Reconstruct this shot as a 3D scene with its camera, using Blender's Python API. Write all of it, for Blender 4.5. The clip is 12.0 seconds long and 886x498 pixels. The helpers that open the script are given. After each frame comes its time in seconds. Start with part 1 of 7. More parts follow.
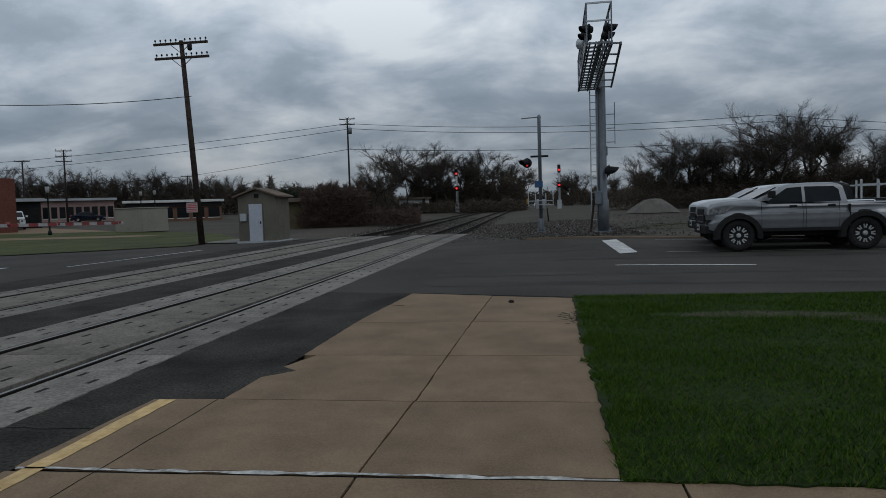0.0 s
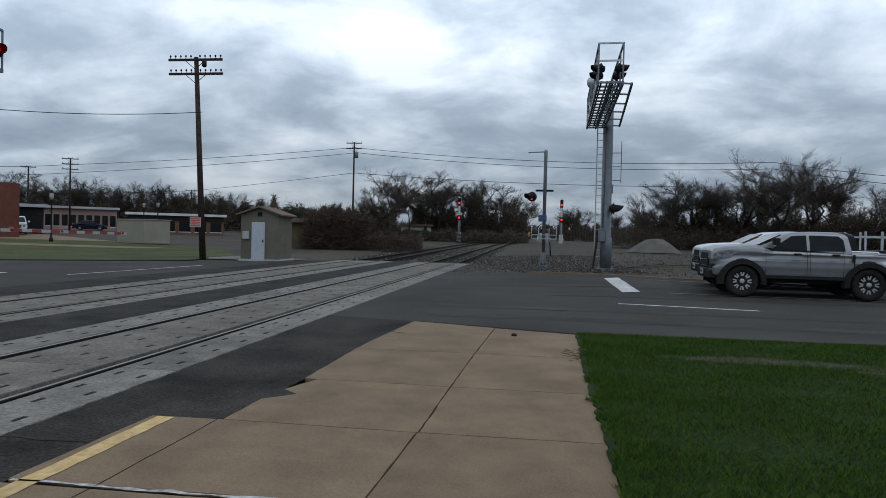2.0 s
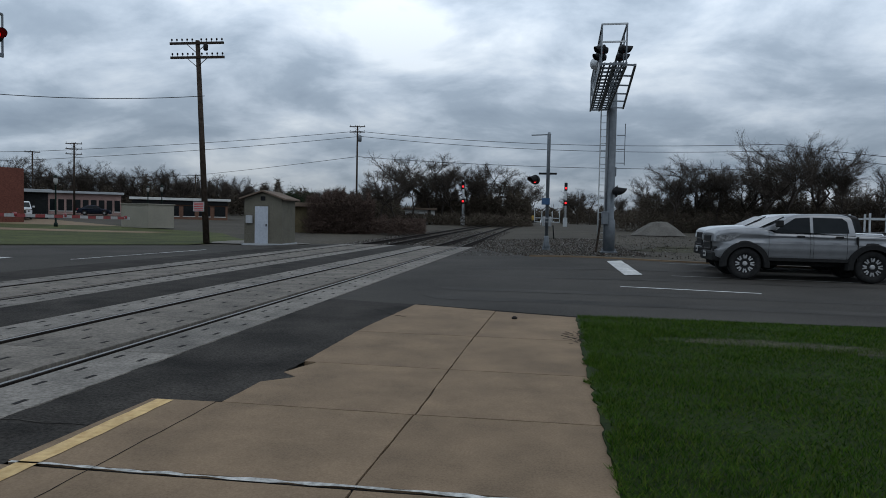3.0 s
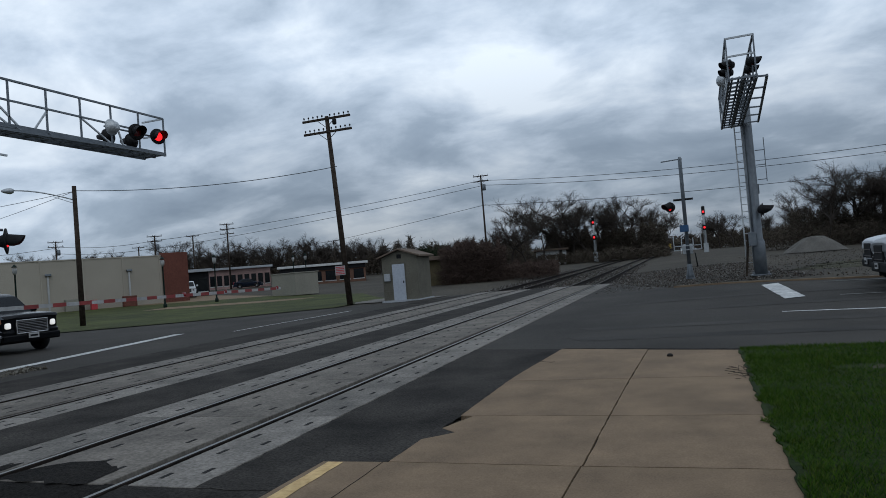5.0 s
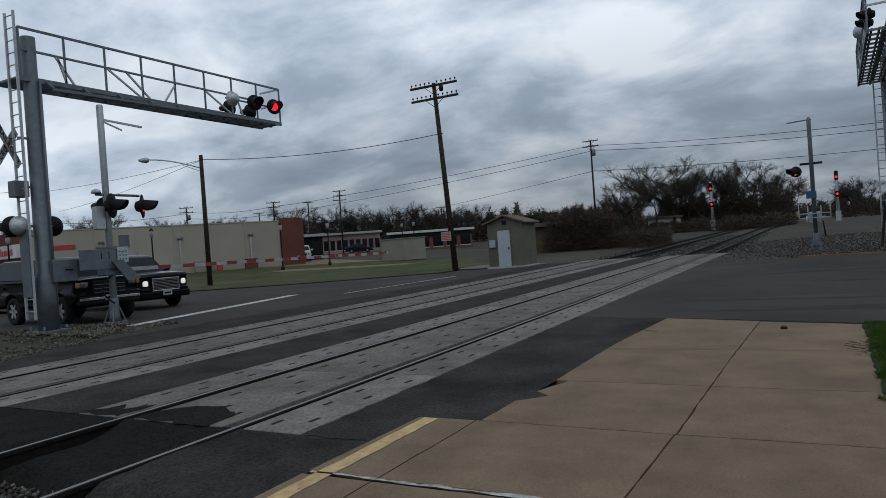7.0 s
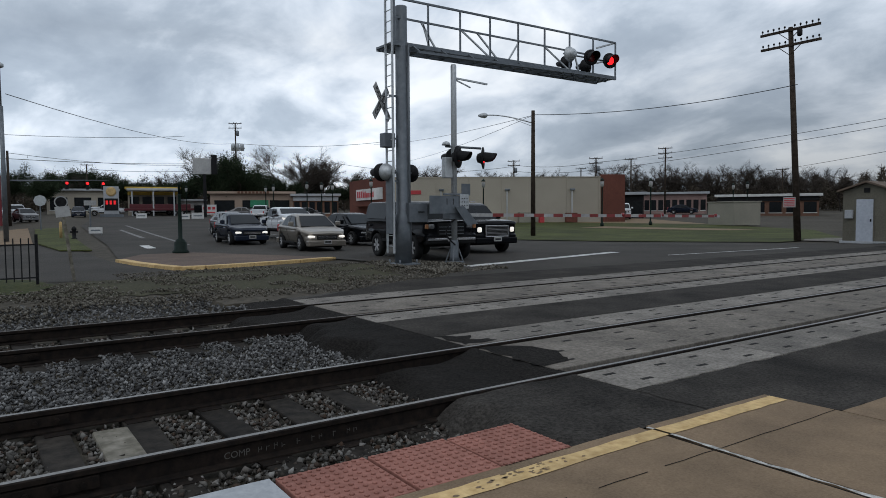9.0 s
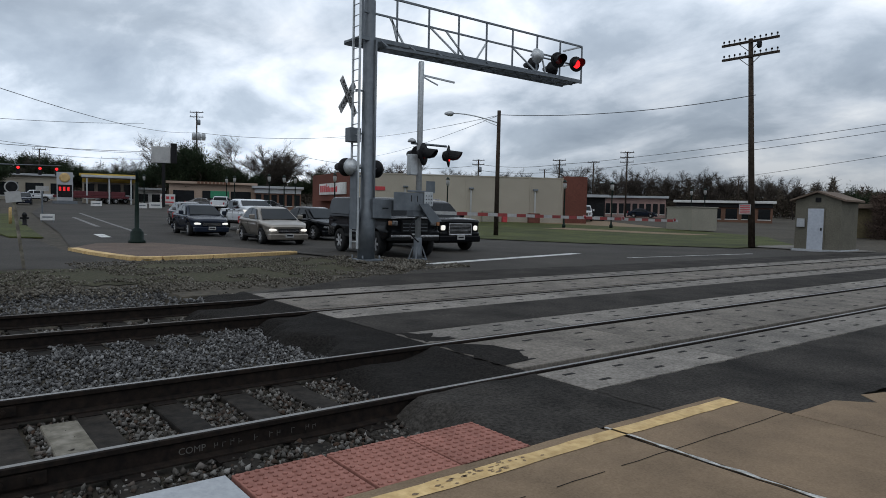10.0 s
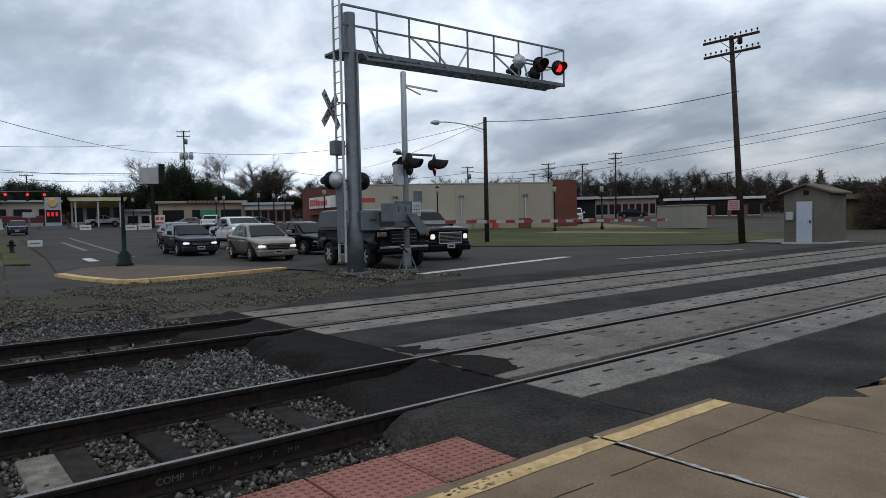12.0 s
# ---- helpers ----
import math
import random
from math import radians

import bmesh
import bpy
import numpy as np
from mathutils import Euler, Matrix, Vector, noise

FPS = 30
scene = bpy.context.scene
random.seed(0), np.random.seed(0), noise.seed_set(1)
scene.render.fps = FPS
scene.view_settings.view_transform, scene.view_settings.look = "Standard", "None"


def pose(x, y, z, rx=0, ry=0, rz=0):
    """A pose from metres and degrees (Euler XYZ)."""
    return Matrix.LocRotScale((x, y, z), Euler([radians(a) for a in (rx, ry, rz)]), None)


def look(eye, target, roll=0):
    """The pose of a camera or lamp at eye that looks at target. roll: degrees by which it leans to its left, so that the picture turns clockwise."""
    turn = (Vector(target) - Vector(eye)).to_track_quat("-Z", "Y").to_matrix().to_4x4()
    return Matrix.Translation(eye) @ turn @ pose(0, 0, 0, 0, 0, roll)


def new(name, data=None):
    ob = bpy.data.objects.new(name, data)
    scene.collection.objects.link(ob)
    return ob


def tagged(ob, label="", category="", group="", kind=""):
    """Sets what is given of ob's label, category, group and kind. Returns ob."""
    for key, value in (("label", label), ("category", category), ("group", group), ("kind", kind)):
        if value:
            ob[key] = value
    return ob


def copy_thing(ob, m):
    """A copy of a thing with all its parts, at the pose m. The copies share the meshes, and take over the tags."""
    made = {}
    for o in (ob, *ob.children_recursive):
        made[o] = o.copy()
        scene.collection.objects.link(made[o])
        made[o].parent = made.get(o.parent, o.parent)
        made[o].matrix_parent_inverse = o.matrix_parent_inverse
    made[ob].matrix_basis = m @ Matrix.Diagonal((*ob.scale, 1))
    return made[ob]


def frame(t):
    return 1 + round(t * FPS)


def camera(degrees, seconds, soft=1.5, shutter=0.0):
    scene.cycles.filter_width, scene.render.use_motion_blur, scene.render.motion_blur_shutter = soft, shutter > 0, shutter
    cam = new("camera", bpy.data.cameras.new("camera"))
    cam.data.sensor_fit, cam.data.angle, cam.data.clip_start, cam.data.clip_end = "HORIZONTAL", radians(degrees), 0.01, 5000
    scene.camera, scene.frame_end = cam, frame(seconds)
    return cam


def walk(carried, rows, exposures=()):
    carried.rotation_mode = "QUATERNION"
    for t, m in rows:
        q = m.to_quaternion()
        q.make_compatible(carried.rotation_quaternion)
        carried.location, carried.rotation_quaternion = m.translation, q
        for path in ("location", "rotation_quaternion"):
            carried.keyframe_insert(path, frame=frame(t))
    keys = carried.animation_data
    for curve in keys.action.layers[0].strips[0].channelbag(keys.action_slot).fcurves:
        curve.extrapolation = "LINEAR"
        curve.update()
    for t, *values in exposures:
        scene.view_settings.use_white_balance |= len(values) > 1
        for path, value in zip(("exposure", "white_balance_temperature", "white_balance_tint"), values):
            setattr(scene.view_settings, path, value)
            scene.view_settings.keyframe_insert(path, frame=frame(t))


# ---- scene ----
cam = camera(66.7, 12.0, 0.9)

PATH = [
    (0, (4.541, -4.24, 1.46), (4.263, -2.263, 1.339), -1.8),
    (0.5, (4.506, -4.297, 1.436), (4.323, -2.311, 1.584), -0.6),
    (1, (4.52, -4.261, 1.483), (4.187, -2.289, 1.495), -0.4),
    (1.5, (4.498, -4.23, 1.459), (4.252, -2.245, 1.438), 2.1),
    (2, (4.435, -4.217, 1.47), (4.159, -2.237, 1.433), 1.4),
    (2.5, (4.479, -4.209, 1.469), (4.176, -2.234, 1.395), 1.1),
    (2.7, (4.495, -4.207, 1.466), (4.208, -2.23, 1.381), 1.2),
    (4.3, (4.47, -4.195, 1.482), (4.122, -2.228, 1.398), 1.0),
    (4.5, (4.417, -4.22, 1.487), (3.952, -2.275, 1.456), -0.4),
    (5, (4.395, -4.225, 1.507), (3.734, -2.339, 1.567), -4.7),
    (5.5, (4.452, -4.187, 1.487), (3.822, -2.29, 1.57), -5.1),
    (6, (4.389, -4.18, 1.484), (3.704, -2.301, 1.463), 1.5),
    (6.5, (4.478, -4.215, 1.472), (3.548, -2.445, 1.528), -2.9),
    (6.6, (4.505, -4.223, 1.47), (3.578, -2.451, 1.493), -4.6),
    (6.7, (4.529, -4.226, 1.472), (3.639, -2.435, 1.465), -3.7),
    (8.3, (4.375, -4.464, 1.482), (2.689, -3.39, 1.428), -4.0),
    (8.5, (4.382, -4.481, 1.474), (2.663, -3.46, 1.411), -2.8),
    (9, (4.373, -4.456, 1.474), (2.735, -3.314, 1.368), -0.4),
    (9.5, (4.359, -4.458, 1.476), (2.765, -3.26, 1.323), 0.8),
    (10, (4.354, -4.463, 1.476), (2.783, -3.232, 1.363), 1.3),
    (10.5, (4.367, -4.445, 1.478), (2.726, -3.312, 1.319), -1.7),
    (11, (4.38, -4.407, 1.465), (2.808, -3.179, 1.312), -2.1),
    (11.5, (4.365, -4.357, 1.478), (2.781, -3.138, 1.395), -4.3),
    (12, (4.345, -4.317, 1.493), (2.785, -3.07, 1.405), -1.2),
]
walk(cam, [(t, look(eye, target, roll)) for t, eye, target, roll in PATH],
     exposures=[(0.0, -0.74, 6480, 10), (0.5, -0.46, 6250, 10), (1.0, -0.69, 6300, 10), (1.5, -0.62, 6300, 10), (2.0, -0.20, 6300, 10), (2.5, -0.36, 6280, 10), (2.7, -0.36, 6280, 10),
                (4.5, -0.27, 6200, 10), (5.0, -0.50, 6150, 10), (5.5, -0.82, 6050, 9), (6.0, -0.64, 6200, 10), (6.7, -0.64, 6300, 10), (8.5, -0.48, 6600, 12), (9.5, -0.21, 6600, 12),
                (10.5, -0.18, 6600, 12), (11.5, -0.21, 6550, 12), (12.0, -0.22, 6550, 12)])

# ---- light: overcast sky with broken cloud layers ----
SUN_ELEV, SUN_TURN = radians(48), radians(140)
world = bpy.data.worlds.new("overcast_sky")
scene.world = world
world.use_nodes = True


def build_sky():
    nt = world.node_tree
    n, l = nt.nodes, nt.links
    n.clear()
    out = n.new("ShaderNodeOutputWorld")
    bg = n.new("ShaderNodeBackground")
    sky = n.new("ShaderNodeTexSky")
    sky.sky_type, sky.sun_disc = "NISHITA", False
    sky.sun_elevation, sky.sun_rotation = SUN_ELEV, SUN_TURN
    tc = n.new("ShaderNodeTexCoord")
    sep = n.new("ShaderNodeSeparateXYZ")
    l.new(tc.outputs["Generated"], sep.inputs[0])
    h = n.new("ShaderNodeMath"); h.operation = "MAXIMUM"; h.inputs[1].default_value = 0.0
    l.new(sep.outputs["Z"], h.inputs[0])
    add = n.new("ShaderNodeMath"); add.operation = "ADD"; add.inputs[1].default_value = 0.34
    l.new(h.outputs[0], add.inputs[0])
    div = n.new("ShaderNodeVectorMath"); div.operation = "DIVIDE"
    comb = n.new("ShaderNodeCombineXYZ")
    for i in range(3):
        l.new(add.outputs[0], comb.inputs[i])
    l.new(tc.outputs["Generated"], div.inputs[0]); l.new(comb.outputs[0], div.inputs[1])

    def noise_node(scale, detail, rough, dist, off):
        mp = n.new("ShaderNodeMapping"); mp.inputs["Location"].default_value = off
        mp.inputs["Scale"].default_value = (scale, scale * 1.25, 0.0)
        l.new(div.outputs[0], mp.inputs[0])
        t = n.new("ShaderNodeTexNoise"); t.inputs["Scale"].default_value = 1.0
        t.inputs["Detail"].default_value, t.inputs["Roughness"].default_value = detail, rough
        t.inputs["Distortion"].default_value = dist
        l.new(mp.outputs[0], t.inputs["Vector"])
        return t
    a = noise_node(0.8, 3, 0.45, 0.0, (3.1, 7.7, 0))
    b = noise_node(2.6, 9, 0.56, 0.25, (1.3, 2.9, 0))
    mixf = n.new("ShaderNodeMath"); mixf.operation = "MULTIPLY_ADD"; mixf.inputs[1].default_value = 0.55
    l.new(b.outputs["Fac"], mixf.inputs[0])
    sc = n.new("ShaderNodeMath"); sc.operation = "MULTIPLY"; sc.inputs[1].default_value = 0.5
    l.new(a.outputs["Fac"], sc.inputs[0]); l.new(sc.outputs[0], mixf.inputs[2])
    ramp = n.new("ShaderNodeValToRGB")
    e = ramp.color_ramp.elements
    e[0].position, e[0].color = 0.37, (0.275, 0.34, 0.42, 1)
    e[1].position, e[1].color = 0.63, (0.80, 0.865, 0.92, 1)
    m1 = e.new(0.47); m1.color = (0.37, 0.445, 0.53, 1)
    m2 = e.new(0.54); m2.color = (0.545, 0.625, 0.715, 1)
    l.new(mixf.outputs[0], ramp.inputs[0])
    # brighter overhead than near the horizon
    lift = n.new("ShaderNodeMapRange"); lift.inputs["From Min"].default_value, lift.inputs["From Max"].default_value = 0.02, 0.3
    lift.inputs["To Min"].default_value, lift.inputs["To Max"].default_value = 0.68, 1.72
    l.new(h.outputs[0], lift.inputs["Value"])
    # thinner cloud towards the west
    west = n.new("ShaderNodeMapRange"); west.inputs["From Min"].default_value, west.inputs["From Max"].default_value = -0.5, -1.0
    west.inputs["To Min"].default_value, west.inputs["To Max"].default_value = 0.0, 1.15
    west.interpolation_type = "SMOOTHSTEP"
    l.new(sep.outputs["X"], west.inputs["Value"])
    low = n.new("ShaderNodeMapRange"); low.inputs["From Min"].default_value, low.inputs["From Max"].default_value = 0.06, 0.24
    low.inputs["To Min"].default_value, low.inputs["To Max"].default_value = 1.0, 0.0
    l.new(h.outputs[0], low.inputs["Value"])
    thin = n.new("ShaderNodeMath"); thin.operation = "MULTIPLY_ADD"; thin.inputs[2].default_value = 1.0
    l.new(west.outputs[0], thin.inputs[0]); l.new(low.outputs[0], thin.inputs[1])
    both = n.new("ShaderNodeMath"); both.operation = "MULTIPLY"
    l.new(lift.outputs[0], both.inputs[0]); l.new(thin.outputs[0], both.inputs[1])
    mul = n.new("ShaderNodeVectorMath"); mul.operation = "SCALE"
    l.new(ramp.outputs[0], mul.inputs[0]); l.new(both.outputs[0], mul.inputs["Scale"])
    blue = n.new("ShaderNodeVectorMath"); blue.operation = "SCALE"; blue.inputs["Scale"].default_value = 0.05
    l.new(sky.outputs[0], blue.inputs[0])
    mix = n.new("ShaderNodeMix"); mix.data_type = "RGBA"; mix.inputs[0].default_value = 0.9
    l.new(blue.outputs[0], mix.inputs[6]); l.new(mul.outputs[0], mix.inputs[7])
    l.new(mix.outputs[2], bg.inputs["Color"]); bg.inputs["Strength"].default_value = 1.0
    l.new(bg.outputs[0], out.inputs["Surface"])


build_sky()
sun = new("sun", bpy.data.lights.new("sun", "SUN"))
sun.data.energy, sun.data.angle, sun.data.color = 0.3, radians(25), (1.0, 0.97, 0.92)
sun.matrix_world = look((0, 0, 50), (-30, 35, 0))


# ---- materials ----
def material(name, dark, light, scale=6.0, rough=0.8, bump=0.15, metal=0.0, stain=0.25, stain_scale=0.5, vary=0.0, emit=0.0, coat=0.0, gloss=None):
    m = bpy.data.materials.new(name)
    m.use_nodes = True
    nt = m.node_tree
    n, l = nt.nodes, nt.links
    p = n["Principled BSDF"]
    p.inputs["Metallic"].default_value = metal
    p.inputs["Coat Weight"].default_value = coat
    p.inputs["Specular IOR Level"].default_value = gloss if gloss is not None else (0.15 if rough > 0.7 else 0.5)
    tc = n.new("ShaderNodeTexCoord")
    info = n.new("ShaderNodeObjectInfo")
    shift = n.new("ShaderNodeVectorMath"); shift.operation = "ADD"
    k = n.new("ShaderNodeMath"); k.operation = "MULTIPLY"; k.inputs[1].default_value = 37.0
    l.new(info.outputs["Random"], k.inputs[0])
    l.new(tc.outputs["Object"], shift.inputs[0]); l.new(k.outputs[0], shift.inputs[1])

    def nz(s, d):
        t = n.new("ShaderNodeTexNoise")
        t.inputs["Scale"].default_value, t.inputs["Detail"].default_value, t.inputs["Roughness"].default_value = s, d, 0.6
        l.new(shift.outputs[0], t.inputs["Vector"])
        return t
    fine, wide = nz(scale, 6), nz(stain_scale, 3)
    ramp = n.new("ShaderNodeValToRGB")
    e = ramp.color_ramp.elements
    e[0].position, e[0].color = 0.32, (*dark, 1)
    e[1].position, e[1].color = 0.68, (*light, 1)
    l.new(fine.outputs["Fac"], ramp.inputs[0])
    mr = n.new("ShaderNodeMapRange")
    mr.inputs["From Min"].default_value, mr.inputs["From Max"].default_value = 0.3, 0.7
    mr.inputs["To Min"].default_value, mr.inputs["To Max"].default_value = 1 - stain, 1 + stain * 0.6
    l.new(wide.outputs["Fac"], mr.inputs["Value"])
    val = mr.outputs[0]
    if vary:
        vr = n.new("ShaderNodeMapRange")
        vr.inputs["To Min"].default_value, vr.inputs["To Max"].default_value = 1 - vary, 1 + vary
        l.new(info.outputs["Random"], vr.inputs["Value"])
        mm = n.new("ShaderNodeMath"); mm.operation = "MULTIPLY"
        l.new(val, mm.inputs[0]); l.new(vr.outputs[0], mm.inputs[1])
        val = mm.outputs[0]
    sc = n.new("ShaderNodeVectorMath"); sc.operation = "SCALE"
    l.new(ramp.outputs[0], sc.inputs[0]); l.new(val, sc.inputs["Scale"])
    l.new(sc.outputs[0], p.inputs["Base Color"])
    rr = n.new("ShaderNodeMapRange")
    rr.inputs["To Min"].default_value, rr.inputs["To Max"].default_value = max(0.02, rough - 0.1), min(1, rough + 0.1)
    l.new(wide.outputs["Fac"], rr.inputs["Value"]); l.new(rr.outputs[0], p.inputs["Roughness"])
    if bump:
        bp = n.new("ShaderNodeBump"); bp.inputs["Strength"].default_value, bp.inputs["Distance"].default_value = bump, 0.02
        l.new(fine.outputs["Fac"], bp.inputs["Height"]); l.new(bp.outputs[0], p.inputs["Normal"])
    if emit:
        p.inputs["Emission Color"].default_value = (*light, 1)
        p.inputs["Emission Strength"].default_value = emit
    return m


def island_material(name, colours, rough=0.9, scale=4.0, bump=0.1):
    """Colour picked per loose piece of the mesh."""
    m = bpy.data.materials.new(name)
    m.use_nodes = True
    nt = m.node_tree
    n, l = nt.nodes, nt.links
    p = n["Principled BSDF"]
    p.inputs["Roughness"].default_value = rough
    p.inputs["Specular IOR Level"].default_value = 0.04
    g = n.new("ShaderNodeNewGeometry")
    ramp = n.new("ShaderNodeValToRGB")
    e = ramp.color_ramp.elements
    while len(e) < len(colours):
        e.new(0.5)
    for i, c in enumerate(colours):
        e[i].position, e[i].color = i / (len(colours) - 1), (*c, 1)
    l.new(g.outputs["Random Per Island"], ramp.inputs[0])
    tc = n.new("ShaderNodeTexCoord")
    t = n.new("ShaderNodeTexNoise"); t.inputs["Scale"].default_value = scale
    l.new(tc.outputs["Object"], t.inputs["Vector"])
    mr = n.new("ShaderNodeMapRange"); mr.inputs["To Min"].default_value, mr.inputs["To Max"].default_value = 0.65, 1.35
    l.new(t.outputs["Fac"], mr.inputs["Value"])
    sc = n.new("ShaderNodeVectorMath"); sc.operation = "SCALE"
    l.new(ramp.outputs[0], sc.inputs[0]); l.new(mr.outputs[0], sc.inputs["Scale"])
    l.new(sc.outputs[0], p.inputs["Base Color"])
    return m


ASPHALT = material("asphalt", (0.017, 0.0155, 0.0138), (0.058, 0.0525, 0.0465), 38, 0.85, 0.5, stain=0.6, stain_scale=1.1, gloss=0.06)
ROAD = material("worn_asphalt", (0.034, 0.0312, 0.028), (0.080, 0.0745, 0.067), 60, 0.82, 0.4, stain=0.34, stain_scale=0.3, gloss=0.06)
TYRE_BAND = material("tyre_polished_asphalt", (0.029, 0.0265, 0.024), (0.068, 0.063, 0.057), 60, 0.78, 0.3, stain=0.4, stain_scale=0.5, gloss=0.08)
APRON = material("fresh_black_asphalt", (0.006, 0.0055, 0.005), (0.026, 0.0235, 0.021), 38, 0.9, 0.9, stain=0.35, stain_scale=0.8, gloss=0.06)
CONCRETE = material("tan_concrete", (0.154, 0.107, 0.067), (0.218, 0.156, 0.101), 70, 0.85, 0.2, stain=0.26, stain_scale=1.7, vary=0.05)
PANEL = material("crossing_panel_concrete", (0.108, 0.098, 0.086), (0.228, 0.209, 0.185), 30, 0.85, 0.25, stain=0.35, stain_scale=1.6, vary=0.12)
PANEL_MID = material("crossing_panel_concrete_brown", (0.095, 0.084, 0.071), (0.185, 0.165, 0.142), 25, 0.85, 0.25, stain=0.4, stain_scale=1.6, vary=0.1)
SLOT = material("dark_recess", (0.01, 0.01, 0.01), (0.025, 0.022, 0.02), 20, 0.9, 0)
YELLOW = material("faded_yellow_paint", (0.44, 0.29, 0.125), (0.64, 0.46, 0.225), 14, 0.75, 0.1, stain=0.25, stain_scale=2)
WHITE_PAINT = material("worn_white_paint", (0.36, 0.36, 0.35), (0.60, 0.60, 0.58), 12, 0.75, 0.1, stain=0.3, stain_scale=1.5)
SEALANT = material("white_joint_sealant", (0.20, 0.195, 0.18), (0.56, 0.55, 0.52), 22, 0.75, 0.3, stain=0.4, stain_scale=3)
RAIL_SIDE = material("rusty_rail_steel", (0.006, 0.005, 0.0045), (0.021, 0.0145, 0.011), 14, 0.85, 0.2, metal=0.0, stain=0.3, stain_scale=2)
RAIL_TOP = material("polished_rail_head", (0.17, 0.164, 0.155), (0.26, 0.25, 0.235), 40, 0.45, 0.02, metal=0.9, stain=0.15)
RAIL_TOP_DULL = material("rusty_rail_head", (0.05, 0.042, 0.036), (0.10, 0.085, 0.07), 20, 0.6, 0.05, metal=0.4)
TIE = material("creosoted_timber", (0.009, 0.008, 0.007), (0.034, 0.029, 0.024), 9, 0.9, 0.4, stain=0.3, stain_scale=1.5, vary=0.3)
TIE_PALE = material("pale_concrete_sleeper", (0.10, 0.091, 0.070), (0.225, 0.207, 0.172), 9, 0.9, 0.25, stain=0.35, stain_scale=5)
DIRT = material("dusty_gravel_ground", (0.032, 0.028, 0.021), (0.080, 0.069, 0.053), 5, 0.95, 0.5, stain=0.35, stain_scale=0.15)
GRASS_GROUND = material("winter_grass_ground", (0.022, 0.034, 0.008), (0.085, 0.088, 0.030), 9, 0.95, 0.5, stain=0.5, stain_scale=0.4)
LAWN = material("green_lawn_soil", (0.008, 0.016, 0.003), (0.022, 0.036, 0.006), 18, 0.95, 0.5, stain=0.3, stain_scale=0.6)
BALLAST_BED = material("ballast_bed", (0.014, 0.013, 0.012), (0.045, 0.042, 0.039), 22, 0.95, 0.8, stain=0.3, stain_scale=0.7)
STONE = island_material("grey_ballast_stone", [(0.03, 0.029, 0.029), (0.078, 0.077, 0.077), (0.15, 0.149, 0.147), (0.055, 0.052, 0.049), (0.25, 0.248, 0.243)])
STONE_TAN = island_material("tan_gravel_stone", [(0.04, 0.035, 0.027), (0.085, 0.075, 0.06), (0.175, 0.162, 0.138), (0.06, 0.056, 0.047)])
STONE_BROWN = island_material("rust_stained_stone", [(0.022, 0.019, 0.016), (0.065, 0.059, 0.052), (0.15, 0.143, 0.131), (0.045, 0.042, 0.039), (0.055, 0.037, 0.027), (0.22, 0.213, 0.2)])
BLADE = island_material("grass_blade", [(0.009, 0.028, 0.003), (0.022, 0.056, 0.005), (0.046, 0.094, 0.009), (0.078, 0.094, 0.02)])
BRICK_RED = material("red_tactile_paver", (0.22, 0.094, 0.072), (0.31, 0.142, 0.112), 20, 0.85, 0.15, stain=0.25, stain_scale=1.5, vary=0.06)
GREY_PLATE = material("pale_grey_concrete", (0.30, 0.315, 0.33), (0.39, 0.405, 0.42), 20, 0.8, 0.1, stain=0.12)
GALV = material("galvanised_steel", (0.12, 0.136, 0.15), (0.17, 0.187, 0.205), 5, 0.55, 0.05, metal=0.55, stain=0.2, stain_scale=0.8)
GALV_LIGHT = material("pale_aluminium", (0.36, 0.38, 0.39), (0.5, 0.52, 0.53), 12, 0.5, 0.05, metal=0.5, stain=0.15)
BLACK = material("matt_black_paint", (0.008, 0.008, 0.009), (0.02, 0.02, 0.021), 10, 0.65, 0.05, gloss=0.12)
WOOD_POLE = material("dark_creosote_pole", (0.022, 0.016, 0.012), (0.055, 0.042, 0.033), 6, 0.9, 0.5, stain=0.3, stain_scale=0.6)
RED_LENS_LIT = material("lit_red_lens", (0.9, 0.01, 0.015), (1.0, 0.018, 0.022), 5, 0.3, 0, emit=2.0)
RED_FIGURE = material("dim_red_figures", (0.7, 0.01, 0.015), (0.8, 0.018, 0.022), 5, 0.3, 0, emit=0.6)
RED_LENS = material("unlit_red_lens", (0.12, 0.01, 0.012), (0.22, 0.02, 0.02), 5, 0.25, 0)
RED_PAINT = material("red_reflective_sheet", (0.17, 0.02, 0.02), (0.25, 0.035, 0.03), 8, 0.6, 0)
WHITE_SHEET = material("white_reflective_sheet", (0.30, 0.30, 0.295), (0.42, 0.42, 0.41), 8, 0.6, 0)
HUT_WALL = material("olive_block_wall", (0.105, 0.098, 0.078), (0.15, 0.14, 0.112), 16, 0.9, 0.2, stain=0.2, stain_scale=0.8)
HUT_ROOF = material("brown_shingle", (0.10, 0.075, 0.06), (0.17, 0.13, 0.10), 12, 0.9, 0.4)
DOOR_GREY = material("pale_blue_grey_door", (0.33, 0.36, 0.41), (0.42, 0.45, 0.50), 8, 0.6, 0.03, stain=0.1)
BEIGE = material("beige_stucco", (0.30, 0.27, 0.22), (0.38, 0.345, 0.285), 14, 0.9, 0.1, stain=0.14, stain_scale=0.2)
TAN_BOX = material("tan_painted_metal", (0.20, 0.188, 0.15), (0.255, 0.24, 0.195), 10, 0.7, 0.05, stain=0.12)
